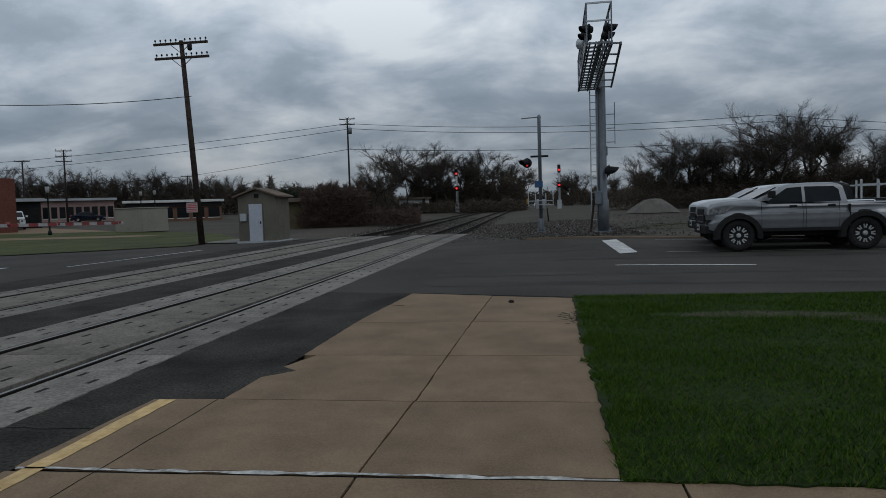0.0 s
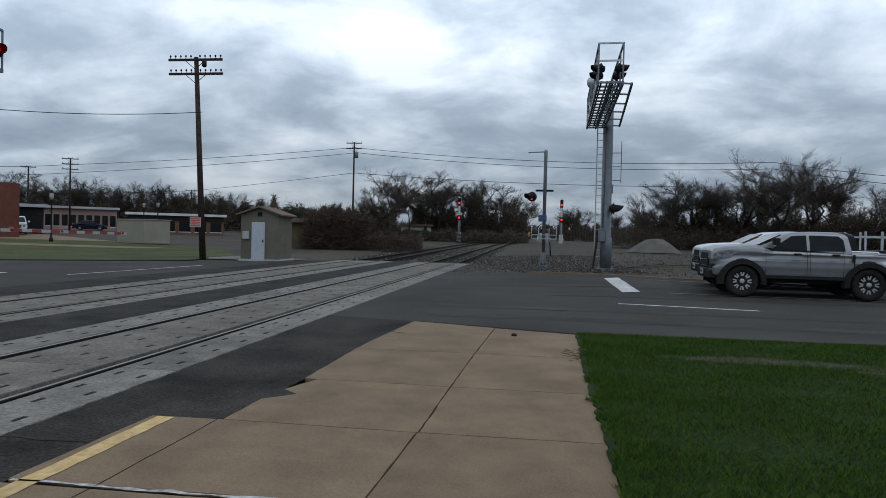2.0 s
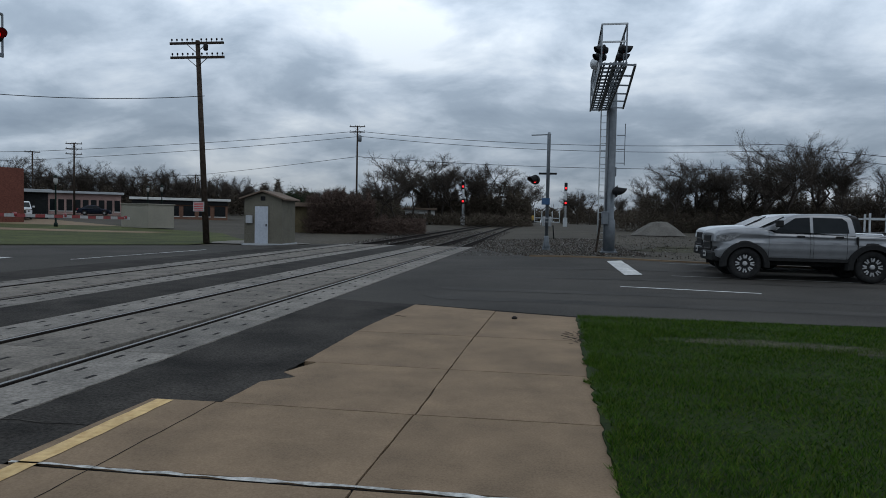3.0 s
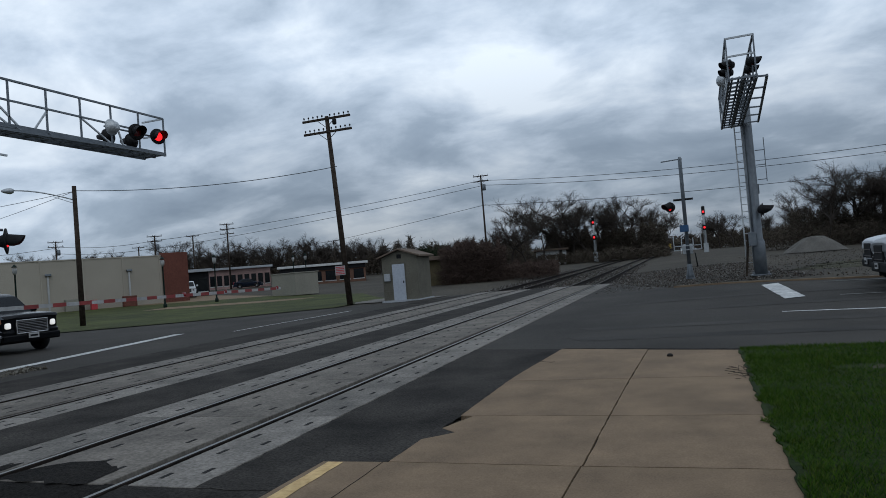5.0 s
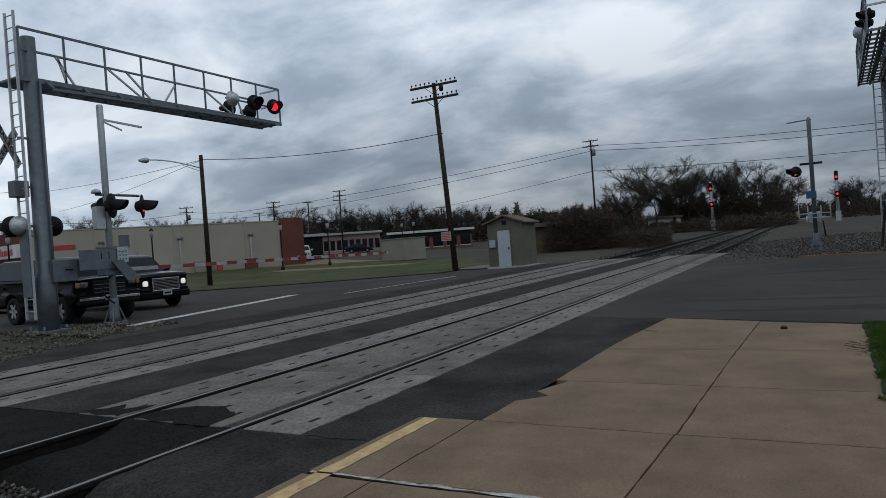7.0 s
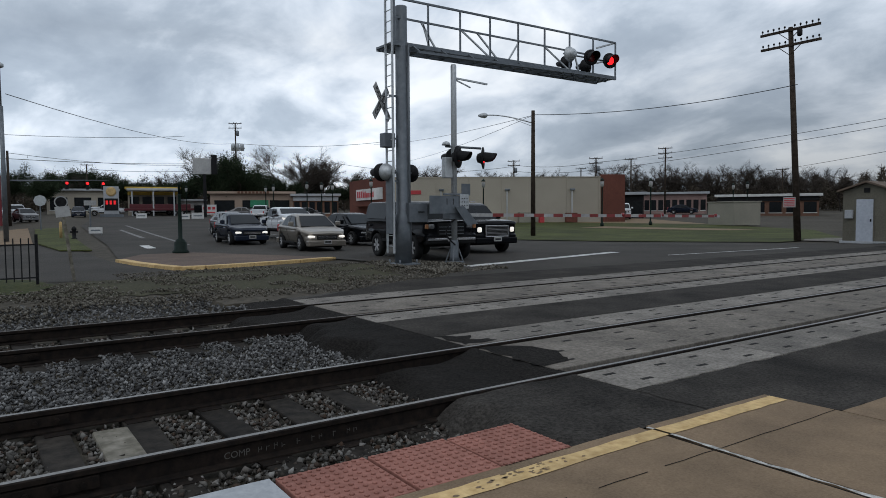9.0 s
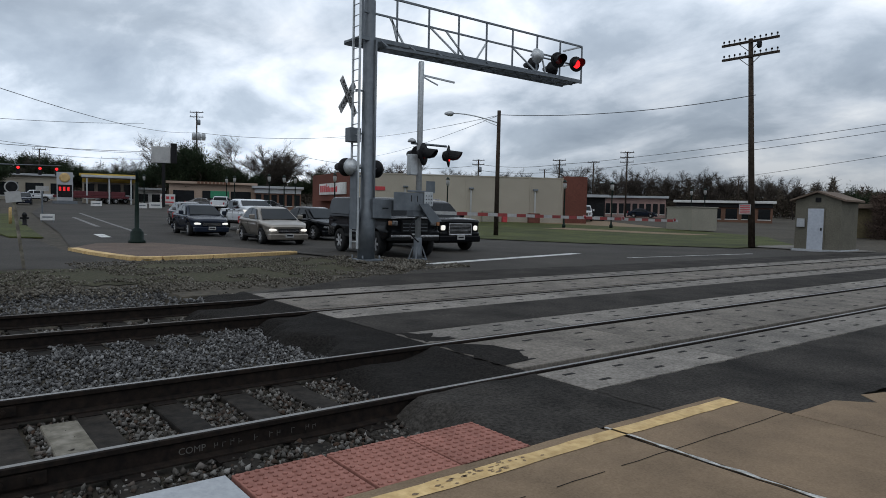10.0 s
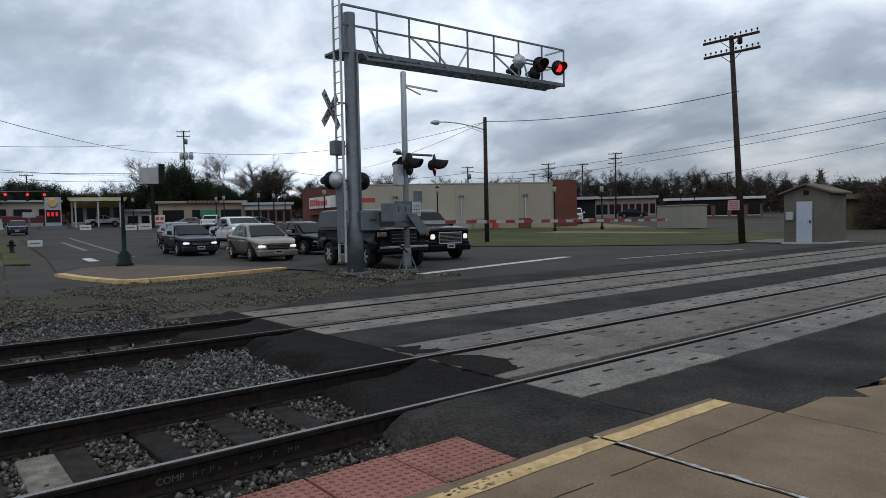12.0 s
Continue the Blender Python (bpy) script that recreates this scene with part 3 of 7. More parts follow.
def platform():
    base = tagged(new("platform"), "tan concrete platform slabs with ragged broken edges", "pavement", kind="structure")
    slabs = [
        [(2.04, 0.75), (3.585, 0.73), (3.625, 2.30), (2.28, 2.32), (2.12, 1.83), (2.30, 1.67), (2.06, 1.43)],
        [(2.14, 2.335), (3.625, 2.315), (3.685, 4.25), (2.16, 4.25)],
        [(2.16, 4.265), (3.685, 4.265), (3.785, 6.75), (2.38, 7.2), (2.20, 5.0)],
        [(3.600, 0.73), (4.98, 0.75), (5.0, 2.30), (3.640, 2.30)],
        [(3.640, 2.315), (5.0, 2.315), (5.05, 4.25), (3.700, 4.25)],
        [(3.700, 4.265), (5.05, 4.265), (5.15, 6.35), (3.800, 6.72)],
        [(1.42, -0.70), (3.515, -0.67), (3.575, 0.715), (2.03, 0.735), (1.46, 0.72)],
        [(3.530, -0.67), (4.95, -0.655), (4.975, 0.735), (3.590, 0.715)],
        [(1.41, -3.6), (3.485, -3.6), (3.515, -0.735), (1.41, -0.765)],
        [(3.500, -3.6), (5.25, -3.6), (5.25, -0.70), (3.530, -0.735)],
        [(5.265, -3.6), (8.2, -3.6), (8.2, -0.70), (5.265, -0.70)],
        [(1.41, -9.0), (3.455, -9.0), (3.485, -3.615), (1.41, -3.615)],
        [(3.470, -9.0), (8.2, -9.0), (8.2, -3.615), (3.500, -3.615)],
    ]
    for i, s in enumerate(slabs):
        part("slab", sheet(s, 0.0, 3.0, 0.15, 0.010 if i in (0, 1, 2, 3, 4, 5) else 0.006, seed=i + 3, follow=False), CONCRETE, base)
    part("joint_bed", sheet([(1.42, -9), (8.2, -9), (8.2, -0.72), (4.98, -0.72), (5.12, 6.3), (2.42, 7.0), (2.25, 4), (2.2, 2), (1.5, 0.6)], -0.02, 4, 0, follow=False), SLOT, base, "dark joints between the slabs")
    part("sealant_line", sheet([(1.45, -0.738), (5.0, -0.70), (5.0, -0.668), (1.45, -0.708)], 0.004, 4, 0, 0.03, 5, follow=False), SEALANT, base, "cracked white joint sealant")
    part("yellow_line", sheet([(1.50, -9.0), (1.63, -9.0), (1.635, -0.9), (1.655, 0.70), (1.515, 0.70), (1.50, -0.9)], 0.004, 3, 0, 0.012, 7, follow=False), YELLOW, base, "faded yellow safety line")
    # missing chips in the yellow paint
    rnd = random.Random(31)
    bm = bmesh.new()
    for _ in range(46):
        y = -1.95 + rnd.gauss(0, 0.22) if rnd.random() < 0.75 else rnd.uniform(-4, -1)
        x = 1.56 + rnd.uniform(-0.05, 0.06)
        a, w = rnd.uniform(0.008, 0.03), rnd.uniform(0.005, 0.015)
        vs = [bm.verts.new((x + w * math.cos(t) * rnd.uniform(0.6, 1.2), y + a * math.sin(t) * rnd.uniform(0.6, 1.2), 0.0065)) for t in (0, 1, 2, 3, 4, 5)]
        bm.faces.new(vs)
    part("paint_chips", bm, CONCRETE, base, "bare concrete chips in the yellow paint")
    # long hairline saw cut beside the yellow line
    bm = bmesh.new()
    rnd = random.Random(9)
    p = Vector((2.0, 0.72, 0.003))
    while p.y > -8.5:
        q = Vector((1.93 + 0.07 * smooth((p.y + 3) / 4) + rnd.uniform(-0.006, 0.006), p.y - rnd.uniform(0.12, 0.3), 0.003))
        if rnd.random() < 0.75:
            bar(bm, p, q, 0.0028, 0.003)
        p = q
    part("hairline_crack", bm, SLOT, base)
    # hairline cracks
    for k, (x, y) in enumerate(((2.2, 5.9), (4.8, 4.6))):
        bm = bmesh.new()
        rnd = random.Random(k)
        p = Vector((x, y, 0.003))
        for _ in range(9):
            q = p + Vector((rnd.uniform(-0.03, 0.07), rnd.uniform(-0.07, 0.03), 0))
            bar(bm, p, q, 0.008, 0.004)
            p = q
        part("crack", bm, SLOT, base)
    bm = bmesh.new()
    lathe(bm, [(0.04, 0.0), (0.045, 0.02), (0.02, 0.04)], 8, at=(4.13, 5.95, 0))
    tagged(link("small_stone", bm, SLOT), "small dark stone lying on the concrete", "stone")


platform()


def tactile_strip():
    base = tagged(new("tactile_paving"), "red tactile warning tiles beside the rails", "paving", kind="structure")
    src = None
    for i in range(3):
        y0 = -3.13 + i * 0.578
        if src is None:
            bm = bmesh.new()
            box(bm, 0.0, 0.60, 0.008, 0.566, -0.14, 0.0, 0.006)
            for a in range(10):
                for b in range(10):
                    lathe(bm, [(0.016, 0.0), (0.012, 0.008)], 6, at=(0.03 + a * 0.06, 0.03 + b * 0.0567, 0.0))
            src = part("tile", bm, BRICK_RED, base)
            ob = src
        else:
            ob = new("tile", src.data)
            ob.parent = base
        ob.location = (0.80 + 0.012 * i, y0, 0.003 * (i % 2))
    for k in range(6):
        bm = boxed(0.78, 1.40, -3.14 - 0.62 * (k + 1), -3.14 - 0.62 * k - 0.008, -0.14, 0.0, 0.006)
        part("grey_plate", bm, GREY_PLATE, base, "pale grey concrete edge slab")


tactile_strip()


# ---- crossing panels ----
def crossing():
    base = tagged(new("grade_crossing"), "concrete grade crossing panels between two pairs of rails", "crossing", kind="structure")
    L, n = 2.36, 14

    def panel_mesh(name, w, mat, slots):
        bm = boxed(0, w, 0.006, L - 0.006, -0.16, 0.0, 0.008)
        for sx, sy in slots:
            box(bm, sx - 0.022, sx + 0.022, sy - 0.07, sy + 0.07, -0.01, 0.0025, mi=1)
        ob = part(name, bm, [mat, SLOT], base)
        return ob
    field = [(0.17, 0.25), (0.19, 0.95), (0.17, 1.5), (0.16, 2.1), (0.47, 0.4), (0.45, 1.25), (0.47, 2.0)]
    gauge = [(0.23, 0.3), (0.25, 1.1), (0.24, 2.0), (0.98, 0.4), (1.0, 1.3), (0.97, 2.05), (0.62, 0.6), (0.60, 1.75)]
    a = panel_mesh("field_panel", 0.645, PANEL, field)
    b = panel_mesh("gauge_panel", 1.20, PANEL_MID, gauge)
    first = {a: True, b: True}
    for r1 in (0.0, -4.33):
        for i in range(n):
            for src, x, name in ((a, r1 + 0.09, "field_panel"), (b, r1 - 1.365, "gauge_panel"), (a, r1 - 1.59 - 0.645, "field_panel")):
                if first[src]:
                    ob, first[src] = src, False
                else:
                    ob = new(name, src.data)
                    ob.parent = base
                ob.location = (x, i * L, 0.0)
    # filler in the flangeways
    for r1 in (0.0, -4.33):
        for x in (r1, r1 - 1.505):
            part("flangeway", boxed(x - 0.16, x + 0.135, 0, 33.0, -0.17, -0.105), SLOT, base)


crossing()
for i, pts in enumerate(([(-1.36, 0.0), (-0.32, 0.0), (-0.35, 0.35), (-0.75, 0.62), (-1.1, 0.55), (-1.34, 0.3)], [(-2.22, 0.02), (-1.62, 0.02), (-1.64, 0.5), (-1.85, 0.25), (-2.05, 0.42)])):
    flat(f"mud_stain_{i + 1}", pts, 0.0035, APRON, "dark mud smeared over the end of the crossing panel", "mud", ragged=0.09)


# ---- rails and sleepers ----
RAIL_PROFILE = [(-0.07, -0.17), (0.07, -0.17), (0.07, -0.158), (0.012, -0.145), (0.009, -0.05), (0.036, -0.035), (0.036, -0.006), (0.028, -0.001), (0.019, 0.0), (-0.023, 0.0), (-0.028, -0.001), (-0.036, -0.006), (-0.036, -0.035), (-0.009, -0.05), (-0.012, -0.145), (-0.07, -0.158)]


def rail_mesh(parent, x, y0, y1, top):
    bm = bmesh.new()
    ys = [y for y in (-60, -12, 0, 33, 60, 90, 120, 160, 220, 300, 400) if y0 <= y <= y1]
    rings = [[bm.verts.new((px, y, pz + rise(x, y) + 0.004)) for px, pz in RAIL_PROFILE] for y in ys]
    k = len(RAIL_PROFILE)
    for a, b in zip(rings, rings[1:]):
        for i in range(k):
            f = bm.faces.new((a[i], b[i], b[(i + 1) % k], a[(i + 1) % k]))
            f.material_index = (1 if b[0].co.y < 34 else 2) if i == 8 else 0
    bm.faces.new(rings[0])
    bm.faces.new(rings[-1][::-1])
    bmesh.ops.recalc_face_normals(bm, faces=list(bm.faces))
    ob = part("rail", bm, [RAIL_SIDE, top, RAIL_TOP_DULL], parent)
    ob.location = (x, 0, 0)
    return ob


def track(r1, label):
    base = thing("railway_track", pose(0, 0, 0), label, "railway track", "railway tracks")
    for x in (r1, r1 - 1.505):
        rail_mesh(base, x, -60, 400, RAIL_TOP if r1 == 0 else RAIL_TOP_DULL)
    tie = None
    rnd = random.Random(int(r1 * 10) + 90)
    ys = [-1.75 - 0.56 * i for i in range(26)] + [34.2 + 0.56 * i for i in range(40)]
    for i, y in enumerate(ys):
        if tie is None:
            tie = part("sleeper", boxed(-1.3, 1.3, -0.115, 0.115, -0.17, 0.0, 0.012), TIE, base)
            ob = tie
        else:
            ob = new("sleeper", tie.data)
            ob.parent = base
        ob.location = (r1 - 0.7525 + rnd.uniform(-0.05, 0.05), y + rnd.uniform(-0.03, 0.03), -0.172 + rise(r1, y))
        ob.rotation_euler = (0, 0, rnd.uniform(-0.03, 0.03))
        if y < 0:
            for x in (r1, r1 - 1.505):
                pl = part("tie_plate", boxed(-0.17, 0.17, -0.09, 0.09, 0, 0.012), RAIL_SIDE, base) if not base.get("plate") else new("tie_plate", bpy.data.objects[base["plate"]].data)
                base["plate"] = base.get("plate", pl.name)
                pl.parent = base
                pl.location = (x, y, -0.178)
    # joint bars with bolts and chalk marks on the web
    for y in (-4.35, -7.9):
        for x in (r1, r1 - 1.505):
            bm = boxed(0.012, 0.032, y - 0.45, y + 0.45, -0.125, -0.045, 0.006)
            for k in range(6):
                lathe(bm, [(0.018, 0.03), (0.018, 0.05)], 6, axis="x", at=(0, y - 0.36 + k * 0.145, -0.085))
            ob = part("joint_bar", bm, RAIL_SIDE, base)
            ob.location = (x, 0, 0)
    if base.get("plate"):
        del base["plate"]
    return base


TRACK_1 = track(0.0, "near railway track with rusty rails on dark sleepers")
TRACK_2 = track(-4.33, "far railway track with rusty rails on dark sleepers")
part("concrete_sleeper", boxed(-1.25, -0.25, -3.78, -3.53, -0.34, -0.155, 0.015), TIE_PALE, TRACK_1, "pale weathered sleeper between the rails")


CHALK_Y0, CHALK_Y1 = -3.17, -2.2


def chalk_marks():
    bm = bmesh.new()
    rnd = random.Random(4)
    cu = bpy.data.curves.new("chalk_word", "FONT")
    cu.body, cu.size, cu.extrude = "COMP", 0.062, 0.0004
    cu.materials.append(CHALK)
    word = new("chalk_word", cu)
    word.parent = TRACK_1
    word.matrix_local = pose(0.0128, CHALK_Y0, -0.122, 90, 0, 90)
    y = CHALK_Y0 + 0.23
    while y < CHALK_Y1:
        h = rnd.uniform(0.03, 0.045)
        if rnd.random() < 0.6:
            box(bm, 0.0115, 0.0135, y, y + 0.0035, -0.12, -0.12 + h)
            k = h * rnd.uniform(0.2, 0.9)
            box(bm, 0.0115, 0.0135, y, y + 0.024, -0.12 + k, -0.1165 + k)
            if rnd.random() < 0.5:
                box(bm, 0.0115, 0.0135, y + 0.021, y + 0.0245, -0.12 + 0.4 * h, -0.12 + h)
        y += 0.055
    part("chalk_marks", bm, CHALK, TRACK_1, "chalk marks along the rail web")


chalk_marks()


def ballast():
    rng = np.random.default_rng(3)

    def scatter(n, x0, x1, y0, y1, z, keep=None, heap=0.0):
        p = np.column_stack([rng.uniform(x0, x1, n), rng.uniform(y0, y1, n), np.zeros(n)])
        p[:, 2] = z + rng.uniform(-0.02, 0.03, n) + heap * np.array([noise.noise(Vector((a * 1.3, b * 1.3, 0))) for a, b in p[:, :2]])
        return p if keep is None else p[[keep(*q) for q in p]]
    clear = lambda x, y, z: all(abs(x - r) > 0.09 for r in (0, -1.505, -4.33, -5.835))
    stones("ballast_between_tracks", scatter(20000, -4.25, -1.6, -9.5, -0.75, -0.172, lambda x, y, z: clear(x, y, z) and y < -0.72 - 0.3 * abs(math.sin(x * 3)) and (x > -3.75 or min(abs(y + 1.75 + 0.56 * i) for i in range(20)) > 0.12), 0.03), 0.021, STONE, "loose grey crushed-stone ballast between the tracks", 11)
    ties = [-1.75 - 0.56 * i for i in range(20)]
    gap = lambda x, y, z: clear(x, y, z) and min(abs(y - t) for t in ties) > 0.12
    stones("ballast_in_near_track", scatter(11500, -1.45, -0.05, -9.5, -1.25, -0.205, gap), 0.022, STONE_BROWN, "brown stained ballast between the sleepers", 12)
    stones("ballast_in_far_track", scatter(5000, -5.8, -4.4, -9.5, -0.9, -0.215, gap), 0.03, STONE_BROWN, "brown stained ballast between the sleepers", 13)
    stones("ballast_by_platform", scatter(5500, 0.07, 0.82, -9.0, -1.25, -0.195, clear), 0.022, STONE_BROWN, "brown stained ballast beside the platform edge", 14)
    stones("ballast_shoulder", scatter(9000, -9.2, -5.9, -11.0, 0.1, -0.10, lambda x, y, z: clear(x, y, z) and y < 0.1 - 0.2 * (x + 9)), 0.026, STONE, "loose grey ballast on the outer shoulder", 15)
    # gravel round the signal mast
    def isl(x, y, z):
        return x > -14.4 + (0.3 if y > 3 else 0) and (x > -12.4 or y > -1.6) and noise.noise(Vector((x * 0.9, y * 0.9, 5))) > -0.12 - 0.06 * (x + 8) * (x > -9.5) and y < 6.6 + 0.25 * (x + 12) and x < -6.9 - 0.35 * max(0, y)
    p = scatter(26000, -14.6, -6.6, -9.0, 7.4, -0.03, isl)
    stones("gravel_by_signal_mast", p, 0.024, STONE_TAN, "patchy tan gravel round the signal mast", 16)
    p = scatter(2200, -13.4, -9.3, 5.0, 7.2, -0.01, None, 0.10)
    stones("rubble_by_gate", p[[q[1] < 7.0 + 0.1 * (q[0] + 12) for q in p]], 0.038, STONE_TAN, "broken pale rubble at the gate foot", 17)
    p = scatter(9000, 0.9, 9.0, 23.5, 48, 0.0)
    for q in p:
        q[2] += rise(q[0], q[1]) - 0.03
    stones("gravel_by_far_gate", p, 0.036, STONE_BROWN, "loose grey gravel beside the far gate", 18)
    p = scatter(6000, 9.0, 34.0, 22.0, 60, 0.0)
    for q in p:
        q[2] += rise(q[0], q[1]) - 0.04
    stones("gravel_lot_stones", p, 0.035, STONE_BROWN, "scattered stones over the gravel lot", 19)
    p = scatter(12000, -8.2, 1.4, 33.8, 75, -0.19, clear)
    for q in p:
        q[2] += rise(q[0], q[1])
    stones("ballast_beyond_crossing", p, 0.05, STONE_BROWN, "brown-grey ballast beyond the crossing", 20)


ballast()


# ---- grass ----
def lawn():
    flat("lawn", [(4.965, -0.70), (8.2, -0.70), (30, -0.7), (60, -2), (60, 6.3), (9.6, 6.55), (5.06, 6.3), (4.985, 3)], 0.012, LAWN, "short green lawn beside the platform", "lawn", 0.05, 0.05)
    flat("verge_1", [(-12.6, 26.6), (-18.2, 21.9), (-23, 19.1), (-36, 19.0), (-60, 24), (-48, 45), (-33, 52), (-20, 45), (-13, 34)], 0.0, GRASS_GROUND, "green winter grass verge beside the road", "grass", step=3.0)
    flat("driveway", [(-13.9, 0.1), (-14.8, -0.05), (-19.4, -0.85), (-30, -0.9), (-40, -3.0), (-34, -5.2), (-15, -4.4), (-13.2, -3.0), (-12.9, -1.6)], -0.04, ROAD, "grey asphalt driveway beside the kerb island", "road", step=3.0, ragged=0.1)
    flat("verge_4", [(-14.3, -1.3), (-12.2, -3.2), (-10.4, -5.0), (-9.2, -1.5), (-8.9, 1.0), (-9.6, 3.8), (-12.0, 5.4), (-14.2, 5.2), (-14.5, 1.5)], -0.046, OLIVE, "thin olive grass among the gravel", "grass", step=2.0, ragged=0.5)
    flat("verge_5", [(9.0, 30), (16, 27), (30, 29), (34, 36), (24, 40), (12, 38)], -0.04, OLIVE, "sparse grass on the gravel lot", "grass", step=2.0, ragged=1.0)
    flat("soil_1", [(6.3, 4.45), (7.2, 4.35), (8.4, 4.05), (10.6, 3.8), (12.0, 3.9), (10.5, 4.35), (8.6, 4.6), (7.2, 4.85), (6.4, 4.7)], 0.016, OLIVE, "bare brown soil patch in the lawn", "soil", ragged=0.12, step=0.6)
    flat("verge_3", [(-26, -0.55), (-56, 1.2), (-56, -0.6), (-34, -1.9), (-27, -1.6)], 0.03, GRASS_GROUND, "narrow grass strip along the street", "grass", 0.05, step=3.0)
    flat("verge_2", [(-13.6, -3.3), (-12, -3.0), (-10.8, -3.6), (-10.6, -6.5), (-9.6, -12), (-13, -14), (-18, -6.0)], -0.015, GRASS_GROUND, "thin grass verge by the fence", "grass", step=3.0, ragged=0.2)
    flat("concrete_pad_1", [(-14.5, 29.4), (-8.6, 28.8), (-8.2, 32.0), (-13.5, 34.0)], 0.0, PANEL, "pale concrete pad round the hut", "pavement", ragged=0.2)
    flat("concrete_pad_2", [(-35, 37), (-24, 41.0), (-23.2, 43.5), (-36, 41)], 0.02, CONCRETE, "pale concrete path on the verge", "pavement")
    flat("pavement_1", [(-34, -2.1), (-60, -0.8), (-60, -3.2), (-34, -4.4)], 0.0, CONCRETE, "concrete sidewalk beside the street", "pavement", step=3.0)
    flat("parking_lot", [(-36.5, 41.5), (-33, 52), (-48, 62), (-85, 62), (-100, 45), (-70, 28), (-56, 26)], -0.005, CONCRETE, "pale concrete parking lot", "pavement", step=5.0)
    rng = np.random.default_rng(8)
    n = 250000
    x = 4.9 + rng.uniform(0, 1, n) ** 1.4 * 11.5
    y = rng.uniform(-0.72, 6.5, n)
    edge = np.array([0.12 * noise.noise(Vector((0, b * 2.2, 0))) + 0.07 * noise.noise(Vector((3, b * 9, 0))) for b in y])
    patch = np.array([noise.noise(Vector((a * 0.9, b * 1.6, 2))) for a, b in zip(x, y)])
    bare = (np.hypot((x - 7.2) / 1.3, (y - 4.6) / 0.25) < 1) | (np.hypot((x - 9.3) / 1.2, (y - 4.0) / 0.3) < 1)
    keep = (x > 4.97 + edge + (y - 0) * 0.02) & (~bare | (rng.uniform(0, 1, n) < 0.25)) 
    x, y, patch = x[keep], y[keep], patch[keep]
    n = len(x)
    h = rng.uniform(0.02, 0.05, n) * (1 + 0.6 * patch)
    a = rng.uniform(0, 6.28, n)
    w = rng.uniform(0.0018, 0.0046, n) * (1 + 0.12 * (x - 5))
    lean = rng.uniform(0, 0.05, (n, 2)) * rng.choice([-1, 1], (n, 2))
    dx, dy = np.cos(a) * w, np.sin(a) * w
    z = np.full(n, 0.006)
    v = np.stack([np.column_stack([x - dx, y - dy, z]), np.column_stack([x + dx, y + dy, z]), np.column_stack([x + lean[:, 0], y + lean[:, 1], z + h])], 1)
    ob = raw_mesh("grass_blades", v.reshape(-1, 3), np.arange(3 * n), 3, BLADE)
    tagged(ob, "short green grass blades on the lawn", "grass", kind="stuff")
    # weeds and dead stems in the slab corner
    bm = bmesh.new()
    rnd = random.Random(2)
    for _ in range(30):
        p = Vector((5.02 + rnd.uniform(-0.12, 0.1), 4.4 + rnd.uniform(-0.4, 0.4), 0.01))
        q = p + Vector((rnd.uniform(-0.14, 0.05), rnd.uniform(-0.16, 0.16), rnd.uniform(0.0, 0.03)))
        bar(bm, p, q, 0.004)
    tagged(link("dead_stems", bm, TWIG), "dead runner stems creeping over the concrete", "weeds", kind="stuff")


lawn()


def kerb_island():
    base = tagged(new("kerb"), "yellow painted kerb round the gravel island", "kerb", kind="structure")
    pts = [(-19.4, -0.6), (-17.6, -0.45), (-16.0, -0.15), (-14.9, 0.15), (-14.75, 0.8), (-15.0, 2.2), (-15.4, 3.8), (-15.8, 5.2)]
    for p, q in zip(pts, pts[1:]):
        d = (Vector(q) - Vector(p)).normalized() * 0.01
        part("kerb_stone", barred((p[0] + d.x, p[1] + d.y, 0.0), (q[0] - d.x, q[1] - d.y, 0.0), 0.30, 0.13), YELLOW, base)
    k2 = tagged(new("far_kerb"), "low worn kerb along the gravel lot", "kerb", kind="structure")
    pts = [(4.1, 23.0), (5.5, 22.1), (6.9, 21.3), (8.6, 20.5), (10.6, 19.8), (13, 19.0), (16.6, 18.2), (22, 18.0), (30, 18.0)]
    for p, q in zip(pts, pts[1:]):
        part("kerb_stone", barred((*p, rise(*p) - 0.02), (*q, rise(*q) - 0.02), 0.18, 0.12), CONCRETE, k2)


kerb_island()
flat("pavement_2", [(-19.5, -0.62), (-14.95, 0.12), (-14.8, 0.8), (-15.85, 5.2), (-18.0, 4.3), (-21.6, 2.3), (-21.7, 0.5)], 0.03, PAVING, "brown brick paving inside the kerb island", "pavement", 0.05, step=2.0)


